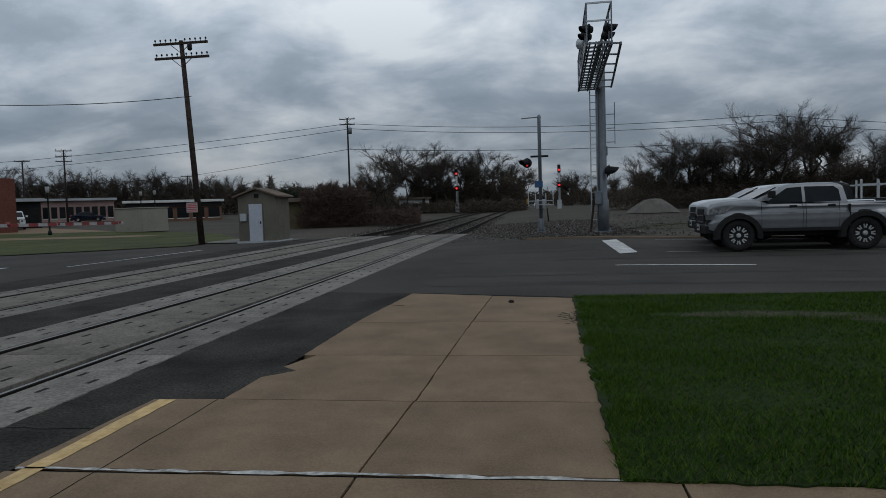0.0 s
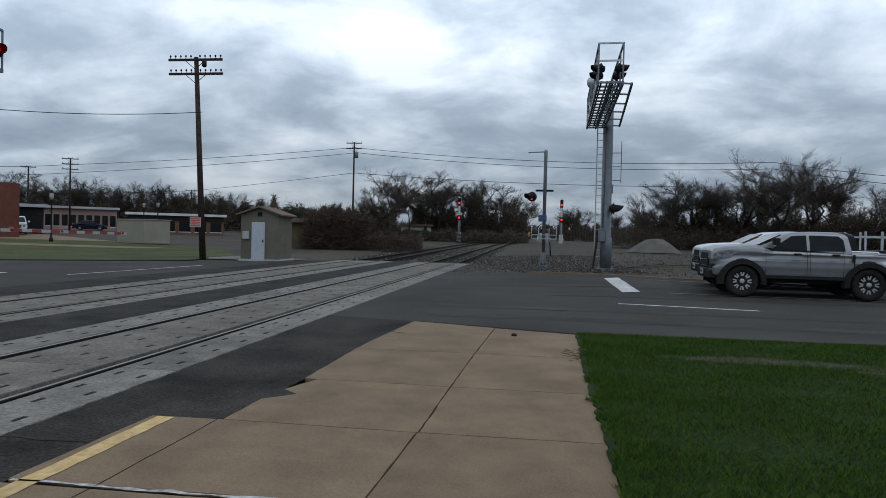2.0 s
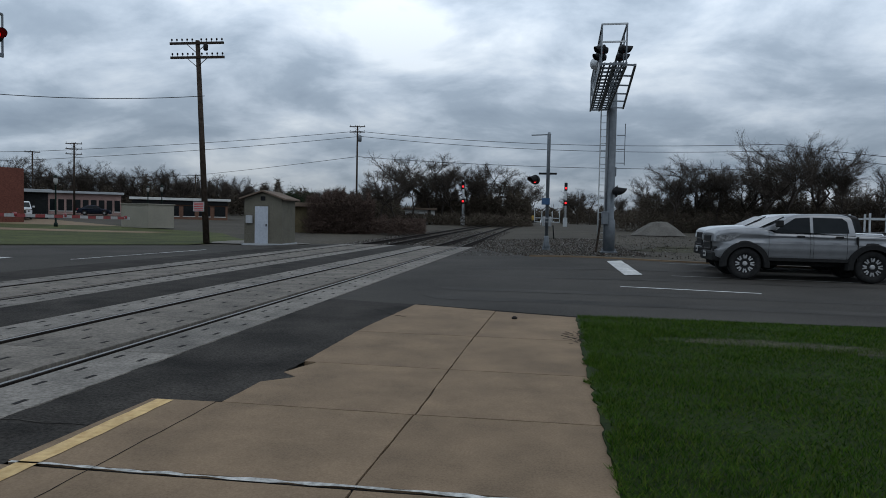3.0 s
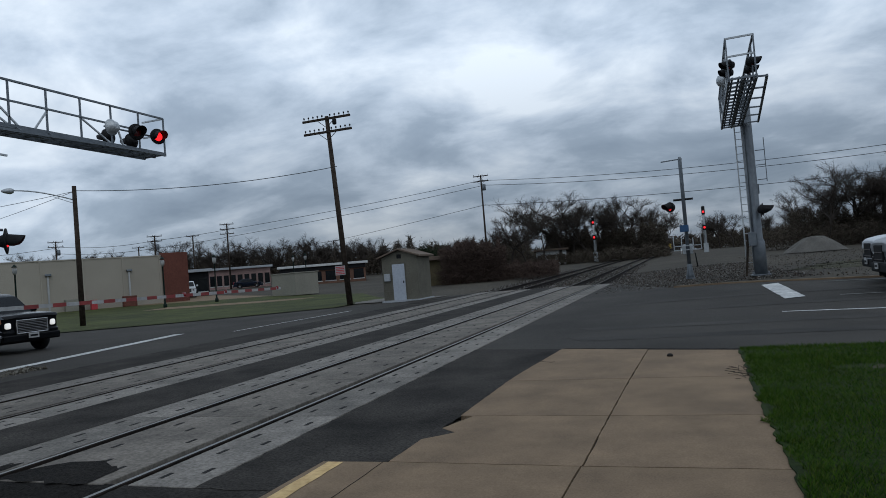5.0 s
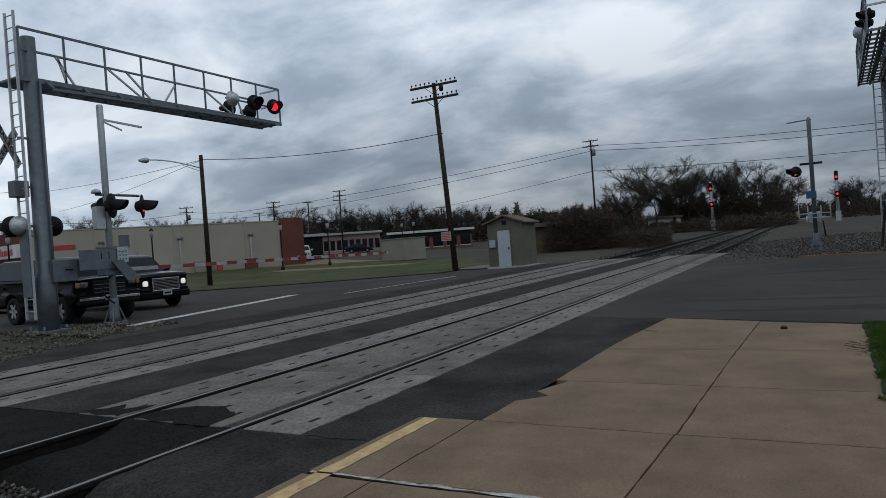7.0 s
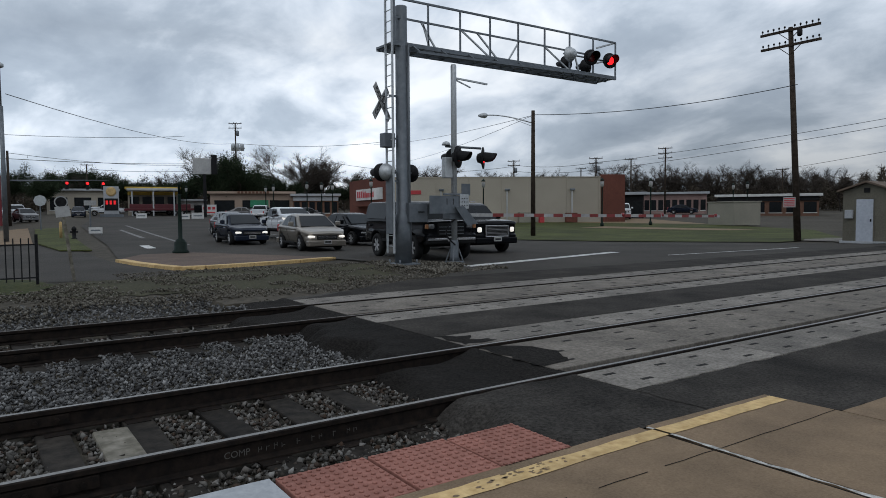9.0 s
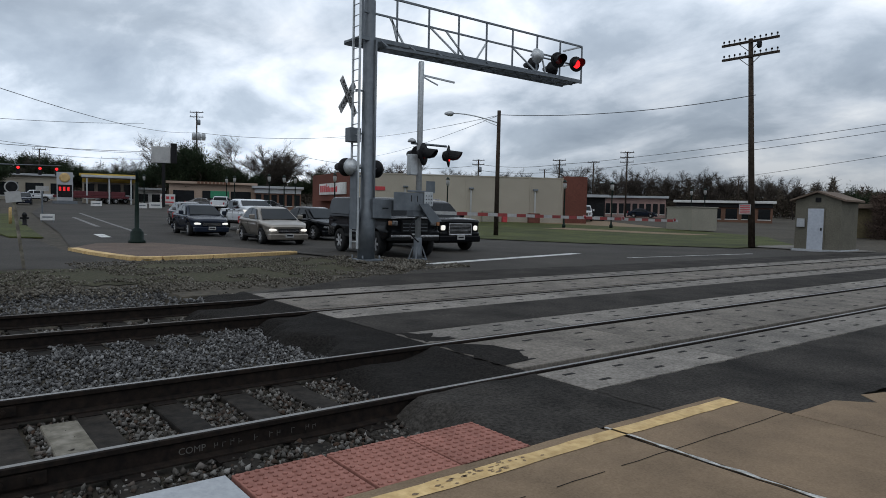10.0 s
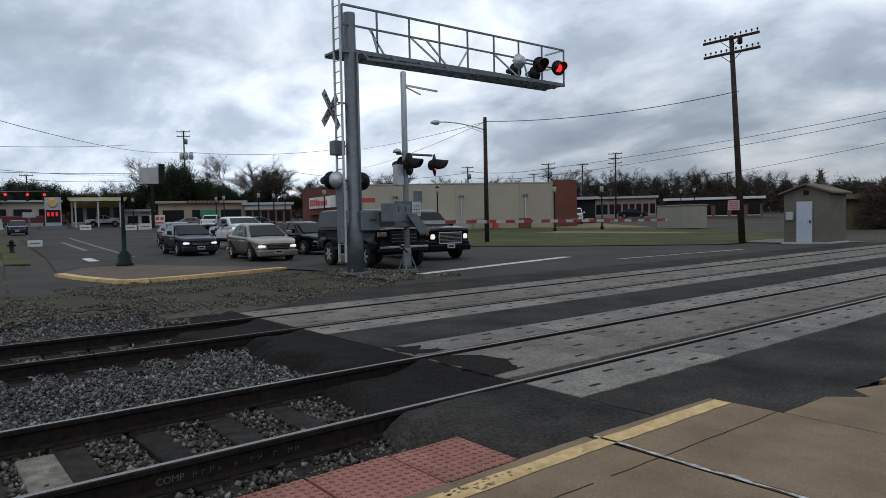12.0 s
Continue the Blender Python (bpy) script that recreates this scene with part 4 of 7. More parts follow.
# ---- railway signals ----
def flasher(parent, at, face, lit, r=0.26, size=1.0):
    """A crossing flasher head: round black background, hooded red lens, rounded housing behind."""
    a = math.degrees(math.atan2(face[1], face[0]))
    bm = bmesh.new()
    lathe(bm, [(0.05, -0.20), (0.13, -0.17), (0.17, -0.06), (r, -0.012), (r, 0.012), (0.165, 0.016)], 20, axis="x")
    ob = part("flasher_head", bm, BLACK, parent, "black flasher head with round background")
    ob.matrix_local = pose(*at, 0, 0, a) @ Matrix.Diagonal((size, size, size, 1))
    bm = bmesh.new()
    lathe(bm, [(0.155, 0.018), (0.15, 0.03), (0.09, 0.045), (0.02, 0.05)], 16, axis="x")
    part("lens", bm, RED_LENS_LIT if lit else RED_LENS, ob, "lit red lens" if lit else "dark red lens")
    bm = bmesh.new()
    n = 14
    rows = []
    for rad in (0.185, 0.172):
        row = []
        for i in range(n + 1):
            t = math.radians(-35 + 250 * i / n)
            d = 0.40 if 0 < i < n else 0.12
            d = 0.12 + 0.30 * math.sin(math.pi * i / n) ** 0.5
            row.append((bm.verts.new((0.012, rad * math.cos(t), rad * math.sin(t))), bm.verts.new((d, rad * math.cos(t), rad * math.sin(t) - d * 0.12))))
        rows.append(row)
    for i in range(n):
        bm.faces.new((rows[0][i][0], rows[0][i + 1][0], rows[0][i + 1][1], rows[0][i][1]))
        bm.faces.new((rows[1][i][1], rows[1][i + 1][1], rows[1][i + 1][0], rows[1][i][0]))
        bm.faces.new((rows[0][i][1], rows[0][i + 1][1], rows[1][i + 1][1], rows[1][i][1]))
    part("visor", bm, BLACK, ob)
    return ob


def ladder(parent, x, y, z0, z1, w=0.36, along="x"):
    bm = bmesh.new()
    d = Vector((w / 2, 0, 0)) if along == "x" else Vector((0, w / 2, 0))
    lad = part("ladder", bar(bar(bm, Vector((x, y, z0)) - d, Vector((x, y, z1)) - d, 0.05), Vector((x, y, z0)) + d, Vector((x, y, z1)) + d, 0.05), GALV_LIGHT, parent)
    z = z0 + 0.2
    while z < z1:
        part("rung", piped(Vector((x, y, z)) - d, Vector((x, y, z)) + d, 0.014, n=6), GALV_LIGHT, lad)
        z += 0.3
    return lad


def gantry(m, label, arm, deck, lit, full, x0, x1):
    """Cantilever signal bridge: mast at the origin, arm along +y."""
    g = thing("cantilever_signal", m, label, "signal gantry", "cantilever signals")
    part("mast", lathe(bmesh.new(), [(0.25, 0.0), (0.25, 1.35), (0.19, 1.5), (0.168, deck + 1.05), (0.165, deck + 1.08)], 20), GALV, g, smooth_faces=False)
    part("base_plate", boxed(-0.36, 0.36, -0.36, 0.36, 0, 0.05, 0.01), GALV, g)
    for i in range(4):
        part("anchor_bolt", piped((0.28 * (-1) ** i, 0.28 * (-1) ** (i // 2), 0.0), (0.28 * (-1) ** i, 0.28 * (-1) ** (i // 2), 0.16), 0.025), GALV, g)
    if full > 0:
        ladder(g, 0.02, -0.42, 0.35, deck + 1.6, along="x")
    else:
        ladder(g, 0.36, -0.05, 0.35, deck + 0.1, w=0.26, along="x")
        for z in (3.9, 4.5, 5.1):
            part("antenna_loop", barred((-0.2, 0, z), (-0.55, 0, z), 0.03), GALV, g)
        part("antenna_rod", barred((-0.55, 0, 3.8), (-0.55, 0, 5.6), 0.03), GALV, g)
        part("prop_stake", barred((0.55, 0.1, 0.0), (0.35, 0.1, 1.7), 0.09), WOOD_POLE, g)
    for z in (1.2, 2.4, 3.6, 4.8):
        part("ladder_bracket", barred((0, -0.42, z), (0, -0.1, z), 0.05), GALV, g)
    # walkway frame
    for x in (x0, x1, (x0 + x1) / 2):
        part("deck_beam", barred((x, -0.35, deck), (x, arm, deck), 0.07, 0.12), GALV, g)
    n = int(arm / 0.55)
    for i in range(n + 1):
        y = -0.35 + (arm + 0.35) * i / n
        part("cross_bar", barred((x0, y, deck + 0.01), (x1, y, deck + 0.01), 0.05, 0.06), GALV, g)
    for i in range(4):
        x = x0 + 0.10 + i * (x1 - x0 - 0.20) / 3
        part("grating_strip", boxed(x - 0.03, x + 0.03, -0.3, arm - 0.02, deck + 0.045, deck + 0.065), GALV, g)
    # second chord under the deck, seen from below
    part("lower_chord", barred((x1 + 0.45, 0.2, deck - 0.28), (x1 + 0.12, arm - 1.3, deck - 0.05), 0.07) if full > 0 else barred((x0 - 0.6, 0.2, deck - 0.02), (x0 - 0.28, arm - 0.05, deck - 0.02), 0.07), GALV, g)
    for i in range(8 if full > 0 else 6):
        k = i / (7 if full > 0 else 5)
        y = 0.3 + k * (arm - (1.9 if full > 0 else 0.4))
        part("knee_brace", barred((x1, y, deck), (x1 + 0.42 - 0.3 * k, y, deck - 0.27 + 0.2 * k), 0.045) if full > 0 else barred((x0, y, deck), (x0 - 0.6 + 0.32 * k, y, deck - 0.02), 0.05), GALV, g)
    # railings on both sides
    posts = 8
    rail_side = x1 if full > 0 else x0
    for x in (rail_side,) if full > 0 else (x0, x1):
        for i in range(posts + 1):
            y = -0.3 + (arm + 0.28) * i / posts
            part("post", barred((x, y, deck), (x, y, deck + 1.25), 0.045), GALV, g)
        part("top_rail", barred((x, -0.3, deck + 1.25), (x, arm - 0.02, deck + 1.25), 0.055), GALV, g)
        part("mid_rail", barred((x, -0.3, deck + 0.72), (x, arm - 0.9, deck + 0.66), 0.05), GALV, g)
    for a, b in ((0.5, 0.62), (0.55, 0.42), (1.9, 2.6), (2.5, 2.9), (4.2, 3.4), (5.2, 6.0), (6.6, 6.5)):
        part("diagonal", barred((x1, a * arm / 8.8 + 0.1, deck + 0.70), (x1, b * arm / 8.8 + 0.45, deck + 0.05), 0.045), GALV_LIGHT, g)
    part("end_rail", barred((x0, arm - 0.02, deck + 1.25), (x1, arm - 0.02, deck + 1.25), 0.05), GALV_LIGHT, g)
    part("end_rail", barred((x0, arm - 0.02, deck + 0.7), (x1, arm - 0.02, deck + 0.7), 0.05), GALV_LIGHT, g)
    # flasher heads by the arm's end
    s = full
    part("head_pipe", piped((x1, arm - 2.6, deck + 0.55), (x1, arm - 0.2, deck + 0.55), 0.03), GALV, g)
    reach, disc, head = (0.12, 0.27, 1.0) if full > 0 else (-0.08, 0.24, 0.75)
    flasher(g, (x1 + reach, arm - 0.45, deck + 0.55), (1, -0.35 * s), lit == 2, disc, head)
    flasher(g, (x1 + reach, arm - 1.40, deck + 0.55), (1, -0.35 * s), lit == 1, disc, head)
    flasher(g, (x0 - reach, arm - 0.45, deck + 0.55), (-1, 0.1), False, disc, head)
    flasher(g, (x0 - reach, arm - 1.45, deck + 0.55), (-1, 0.1), False, disc, head)
    bm = bmesh.new()
    lathe(bm, [(0.06, 0.22), (0.16, 0.17), (0.20, 0.05), (0.26, 0.0), (0.26, -0.02)], 18, axis="x", at=(x1 + 0.05, arm - 2.35, deck + 0.55))
    part("head_back", bm, GALV_LIGHT, g, "silver rounded back of a flasher head")
    # heads low on the mast
    flasher(g, (-0.25, -0.55, 2.65), (-1, 0), False)
    flasher(g, (-0.25, 0.45, 2.65), (-1, 0), False)
    part("head_arm", piped((-0.1, -0.55, 2.65), (-0.1, 0.45, 2.65), 0.035), GALV, g)
    bm = bmesh.new()
    lathe(bm, [(0.05, 0.2), (0.15, 0.16), (0.2, 0.04), (0.25, 0.0)], 18, axis="x", at=(-0.05, -0.5, 2.65))
    part("head_back", bm, GALV_LIGHT, g, "silver rounded back of a flasher head")
    jb = part("junction_box", boxed(0.10, 0.36, 0.0, 0.62, 1.22, 1.78, 0.02), GALV, g, "grey junction box")
    part("latch", boxed(0.362, 0.375, 0.30, 0.50, 1.50, 1.53), BLACK, jb)
    part("ladder_guard", boxed(-0.16, 0.20, -0.47, -0.445, 0.9, 2.55, 0.005), GALV, g, "flat steel anti-climb guard over the ladder")
    part("junction_box", boxed(-0.25, 0.05, -0.60, -0.25, 3.35, 3.75, 0.02), GALV, g)
    part("conduit", piped((0.19, 0.12, 0.05), (0.19, 0.12, deck), 0.03), GALV, g)
    # crossbuck beside the ladder, turned towards the road
    if full > 0:
        for s2, word in ((1, "CROSSING"), (-1, "RAILROAD")):
            b = part("crossbuck_board", boxed(-0.012, 0.012, -0.62, 0.62, -0.115, 0.115, 0.004), WHITE_SHEET, g, "white crossbuck board with black lettering")
            b.matrix_local = pose(-0.2 - 0.03 * s2, -0.55, 4.62, 0, 0, 33) @ Matrix.Rotation(radians(45 * s2), 4, "X")
            cu = bpy.data.curves.new("lettering", "FONT")
            cu.body, cu.size, cu.align_x, cu.align_y, cu.extrude = word, 0.215, "CENTER", "CENTER", 0.002
            cu.materials.append(BLACK)
            tx = new("lettering", cu)
            tx.parent = b
            tx.matrix_local = pose(0.016, 0, 0, 90, 0, 90)
    return g


gantry(pose(-12.2, 5.7, 0.0), "grey steel cantilever signal bridge over the road", 8.9, 6.25, 2, 1, -0.78, 0.12)
gantry(pose(7.43, 26.0, 0.2, 0, 0, 178.2), "grey steel cantilever signal bridge beside the gravel lot", 8.4, 6.25, 0, -1, 0.19, 0.95)


def gate(m, label, length, lit, far=False):
    """Crossing gate: pole with flashers, mechanism, lowered striped arm along +y."""
    g = thing("crossing_gate", m, label, "crossing gate", "crossing gates")
    part("pole", lathe(bmesh.new(), [(0.085, 0.0), (0.085, 5.75), (0.07, 5.8)] if not far else [(0.085, 0.0), (0.085, 5.6), (0.06, 5.72)], 14), GALV_LIGHT if not far else GALV, g)
    bm = boxed(-0.21, 0.21, -0.21, 0.21, 0, 0.06, 0.01)
    lathe(bm, [(0.16, 0.06), (0.13, 0.2), (0.12, 0.62), (0.10, 0.68)], 12)
    for sx, sy in ((1, 1), (1, -1), (-1, 1), (-1, -1)):
        bar(bm, (sx * 0.19, sy * 0.19, 0.03), (sx * 0.09, sy * 0.09, 0.42), 0.03)
        tube(bm, (sx * 0.17, sy * 0.17, 0.05), (sx * 0.17, sy * 0.17, 0.12), 0.02, n=6)
    part("foot", bm, GALV, g)
    if far:
        part("top_arm", barred((-0.1, 0, 5.62), (0.85, 0, 5.58), 0.05), GALV, g)
        part("crossarm", piped((-0.42, 0, 3.72), (0.45, 0, 3.72), 0.05), BLACK, g)
        flasher(g, (0.62, 0.02, 3.42), (0.75, 0.65), lit, 0.24)
        flasher(g, (0.62, -0.12, 3.42), (0.2, -1), False, 0.24)
        part("sign_plate", boxed(-0.12, 0.28, 0.10, 0.13, 2.2, 2.52, 0.01), BLUE_SIGN, g, "small blue notice plate")
        fr = part("mechanism", boxed(-0.22, 0.22, -0.35, 0.0, 1.15, 1.62, 0.03), GALV_LIGHT, g, "pale gate mechanism cabinet")
        for z in (1.36, 1.55):
            part("frame_rail", barred((-0.62, 0.16, z), (0.62, 0.16, z), 0.04), GALV_LIGHT, fr)
        for x in (-0.6, -0.25, 0.25, 0.6):
            part("frame_post", barred((x, 0.16, 1.36), (x, 0.16, 2.05 if abs(x) > 0.5 else 1.9), 0.04), GALV_LIGHT, fr)
        part("cable_loop", piped((-0.3, 0.12, 1.2), (-0.36, 0.12, 0.55), 0.03), BLACK, g)
        part("arm", barred((0.3, 0.3, 1.42), (0.3, length, 1.28), 0.035, 0.10), WHITE_SHEET, g, "lowered gate arm")
        return g
    part("top_arm", barred((0, 0, 5.42), (0, 1.25, 5.36), 0.05), GALV_LIGHT, g)
    part("top_arm_brace", barred((0, 0.1, 5.36), (0, 0.62, 5.2), 0.035), GALV_LIGHT, g)
    part("crossarm", piped((0, -0.3, 3.42), (0, 1.0, 3.42), 0.035), GALV, g)
    part("bell", lathe(bmesh.new(), [(0.02, 0.12), (0.1, 0.08), (0.13, 0.0)], 12, at=(0, -0.28, 3.45)), GALV_LIGHT, g)
    flasher(g, (0.14, 0.05, 3.12), (0.85, 0.55), False, 0.33)
    flasher(g, (0.14, 0.98, 3.12), (0.72, 0.7), lit, 0.33)
    flasher(g, (-0.14, 0.05, 3.12), (-1, 0), False)
    part("hanging_box", boxed(-0.1, 0.1, -0.38, -0.12, 2.5, 3.1, 0.02), GALV_LIGHT, g)
    # mechanism: a long shield plate, a bolted head plate and a slanted counterweight sheet
    box_m = part("mechanism", boxed(-0.18, 0.18, -0.30, 0.30, 1.28, 1.62, 0.03), GALV, g, "pale grey gate mechanism cabinet")
    part("shield_plate", boxed(0.20, 0.225, -1.02, 0.12, 1.46, 1.98, 0.01), GALV, box_m, "broad grey shield plate")
    for y in (-0.42, -0.20):
        part("plate_slot", boxed(0.2255, 0.229, y - 0.012, y + 0.012, 1.72, 1.90), SLOT, box_m)
    part("plate_rail", boxed(0.20, 0.25, -0.55, 0.10, 1.99, 2.05, 0.01), GALV, box_m)
    head = part("head_plate", boxed(0.24, 0.265, 0.02, 0.34, 1.60, 2.02, 0.01), GALV_LIGHT, g, "bolted end plate")
    bm = bmesh.new()
    for ky in range(3):
        for kz in range(3):
            lathe(bm, [(0.018, 0.266), (0.018, 0.275)], 6, axis="x", at=(0, 0.09 + 0.09 * ky, 1.70 + 0.1 * kz))
    part("bolts", bm, BLACK, head)
    bm = bmesh.new()
    c = [(0.30, -0.22, 1.66), (0.30, 0.10, 1.68), (0.30, 0.62, 1.16), (0.30, 0.22, 1.12)]
    a1 = [bm.verts.new(p) for p in c]
    a2 = [bm.verts.new((p[0] + 0.05, p[1], p[2])) for p in c]
    bm.faces.new(a1[::-1]); bm.faces.new(a2)
    for i2 in range(4):
        bm.faces.new((a1[i2], a1[(i2 + 1) % 4], a2[(i2 + 1) % 4], a2[i2]))
    bmesh.ops.recalc_face_normals(bm, faces=list(bm.faces))
    part("counterweight", bm, GALV, g, "slanted grey counterweight sheet")
    bm = bmesh.new()
    loop = [Vector((0.2, -0.12 - 0.32 * math.sin(math.pi * k / 8), 1.3 - 0.75 * k / 8)) for k in range(9)]
    for p, q in zip(loop, loop[1:]):
        tube(bm, p, q, 0.022, n=6)
    part("cable_loop", bm, BLACK, g)
    part("sign_plate", boxed(-0.05, -0.03, 0.3, 0.62, 2.0, 2.35), GALV, g)
    armp = part("arm", barred((0.3, 0.3, 1.42), (0.3, length, 1.28), 0.035, 0.10), WHITE_SHEET, g, "lowered gate arm with red and white stripes")
    k = 1.2
    while k < length:
        z = 1.42 - 0.14 * k / length
        part("stripe", boxed(0.279, 0.321, k, min(length, k + 0.42), z - 0.053, z + 0.053), RED_PAINT, armp, "red stripe")
        k += 0.84
    for k in (0.55, 0.72, 0.98):
        bm = bmesh.new()
        lathe(bm, [(0.05, 0.0), (0.06, 0.03), (0.06, 0.10), (0.03, 0.12)], 10, at=(0.3, length * k, 1.40 - 0.14 * k))
        part("arm_light", bm, RED_LENS, armp, "small red lamp on the arm")
    return g


gate(pose(-11.75, 7.2, 0.0), "crossing gate with lowered striped arm beside the gantry mast", 12.9, True)
gate(pose(4.75, 29.2, 0.12, 0, 0, 180), "crossing gate with lowered arm on the far side", 6.0, True, True)


def block_signal(m, label):
    s = thing("railway_signal", m, label, "railway signal", "block signals")
    part("mast", lathe(bmesh.new(), [(0.11, 0), (0.11, 7.6), (0.05, 7.65)], 10), GALV_LIGHT, s)
    part("case", boxed(-0.35, 0.35, -0.3, 0.3, 0.0, 1.6, 0.03), GALV_LIGHT, s)
    ladder(s, 0, 0.35, 0.3, 7.3)
    for z in (6.6, 4.1):
        bm = bmesh.new()
        lathe(bm, [(0.20, 0.28), (0.24, 0.20), (0.24, 0.14)], 14, axis="y", at=(0, -0.34, z))
        h = part("signal_head", boxed(-0.26, 0.26, -0.22, 0.0, z - 0.45, z + (0.9 if z > 5 else 0.45), 0.08), BLACK, s, "black signal head")
        bm.free()
        bm = bmesh.new()
        lathe(bm, [(0.02, -0.30), (0.17, -0.28), (0.17, -0.2)], 12, axis="y", at=(0, 0, z))
        part("lens", bm, RED_LENS_LIT, h, "lit red lens")
    return s


block_signal(pose(-8.9, 110.5, 0.65), "tall railway block signal with two red lights lit")
block_signal(pose(8.4, 111.0, 0.65), "tall railway block signal beside the gravel showing red")


# ---- poles, wires and lamps ----
def wire(name, a, b, sag, r=0.012, label="thin black overhead cable"):
    bm = bmesh.new()
    a, b = Vector(a), Vector(b)
    n = 14
    pts = [a.lerp(b, i / n) - Vector((0, 0, sag * 4 * (i / n) * (1 - i / n))) for i in range(n + 1)]
    side = (b - a).cross(Vector((0, 0, 1))).normalized() * r
    up = Vector((0, 0, r))
    rings = [[bm.verts.new(p + o) for o in (side, up, -side, -up)] for p in pts]
    for g0, g1 in zip(rings, rings[1:]):
        for i in range(4):
            bm.faces.new((g0[i], g0[(i + 1) % 4], g1[(i + 1) % 4], g1[i]))
    return tagged(link(name, bm, BLACK), label, "cable", "overhead cables")


def utility_pole(m, h, label, arms=1, pins=4, arm_w=1.2, r=0.13, lean=(0, 0), transformer=False):
    u = thing("utility_pole", m, label, "utility pole", "utility poles")
    top = Vector((lean[0], lean[1], h))
    part("pole", piped((0, 0, 0), top, r, r * 0.68, 12), WOOD_POLE, u)
    for k in range(arms):
        z = h - 0.15 - 0.75 * k
        c = top * (z / h)
        a = part("crossarm", barred((c.x - arm_w, c.y - 0.1, z), (c.x + arm_w, c.y - 0.1, z), 0.09, 0.12), WOOD_POLE, u)
        for i in range(pins):
            for s in (-1, 1):
                x = c.x + s * (0.25 + (arm_w - 0.35) * i / max(1, pins - 1))
                bm = bmesh.new()
                lathe(bm, [(0.015, 0.0), (0.015, 0.08), (0.045, 0.09), (0.05, 0.15), (0.02, 0.19)], 8, at=(x, c.y - 0.1, z + 0.06))
                part("insulator", bm, BLACK, a)
        for s in (-1, 1):
            part("brace", barred((c.x + s * 0.55, c.y - 0.12, z - 0.05), (c.x, c.y - 0.12, z - 0.5), 0.03), WOOD_POLE, u)
    if transformer:
        part("transformer", lathe(bmesh.new(), [(0.2, h - 2.2), (0.26, h - 2.15), (0.26, h - 1.4), (0.1, h - 1.3)], 12, at=(0.35, 0, 0)), GALV, u)
    return u


P = utility_pole(pose(-12.75, 28.7, 0.0, 0, 0, 0), 10.6, "leaning dark wooden telegraph pole with two crossarms", 2, 5, 1.5, 0.17, (-0.88, 0.61))
part("mounting_can", lathe(bmesh.new(), [(0.06, 9.9), (0.12, 9.95), (0.12, 10.2), (0.05, 10.25)], 10, at=(-0.05, -0.1, 0)), BLACK, P)
b = part("notice_board", boxed(-0.62, -0.02, -0.24, -0.22, 1.65, 2.15), WHITE_SHEET, P, "small white notice board with red print")
bm = bmesh.new()
for z in (2.08, 1.99, 1.90, 1.81, 1.72):
    box(bm, -0.58, -0.06, -0.246, -0.24, z - 0.022, z + 0.022)
part("print_bars", bm, RED_SIGN, b)


def spot(az, d, z=None):
    """A plan point at a bearing left of the track and a distance from the platform."""
    a = radians(az)
    x, y = 4.42 - d * math.sin(a), -4.3 + d * math.cos(a)
    return (x, y, rise(x, y) if z is None else z)


def aim(az, d, el):
    """A point at a bearing, a distance and an angle of sight above the platform."""
    x, y, _ = spot(az, d)
    return Vector((x, y, 1.47 + d * math.tan(radians(el))))


FAR = [(15.61, 95, 7.7, 2), (28.46, 140, 3.2, 1), (36.95, 112, 5.15, 3), (39.6, 125, 4.35, 1), (42.4, 110, 4.5, 2), (43.6, 140, 3.67, 1), (49.16, 120, 4.4, 2), (72.15, 120, 7.37, 2), (82.93, 140, 3.85, 1), (87.95, 75, 4.65, 0)]
for az, d, el, k in FAR:
    foot = spot(az, d)
    utility_pole(pose(*foot, 0, 0, az - 15), aim(az, d, el).z - foot[2], "distant dark wooden power pole with crossarms", k, 2, 1.1, 0.15, (0, 0), k == 2)
bank = thing("transformer_bank", pose(*aim(72.0, 119.6, 5.15), 0, 0, 60), "three grey transformer cans high on the power pole", "transformer")
for x in (-0.75, 0.0, 0.75):
    part("can", lathe(bmesh.new(), [(0.26, 0.0), (0.34, 0.05), (0.34, 1.0), (0.3, 1.1), (0.1, 1.2)], 14, at=(x, 0, 0)), GALV_LIGHT, bank)
part("hanger", boxed(-1.1, 1.1, 0.2, 0.45, 0.4, 0.55), GALV, bank)


def street_light(m, label):
    s = thing("street_light", m, label, "street light")
    part("pole", piped((0, 0, 0), (0, 0, 7.5), 0.15, 0.11, 12), WOOD_POLE, s)
    bm = bmesh.new()
    pts = [Vector((-2.75 * (i / 8), 0, 6.75 + 0.55 * math.sin(math.pi * 0.5 * i / 8))) for i in range(9)]
    for p, q in zip(pts, pts[1:]):
        tube(bm, p, q, 0.035, n=8)
    part("arm", bm, GALV_LIGHT, s)
    part("arm_brace", barred((0, 0, 6.55), (-1.0, 0, 6.95), 0.03), GALV_LIGHT, s)
    bm = bmesh.new()
    lathe(bm, [(0.05, -0.35), (0.12, -0.2), (0.17, 0.05), (0.1, 0.2)], 12, axis="x", at=(-2.95, 0, 7.28))
    part("lamp_head", bm, GALV_LIGHT, s, "pale cobra-head lamp")
    return s


street_light(pose(-25.9, 23.3, 0.08, 0, 0, 48), "dark wooden street light pole with curved lamp arm")


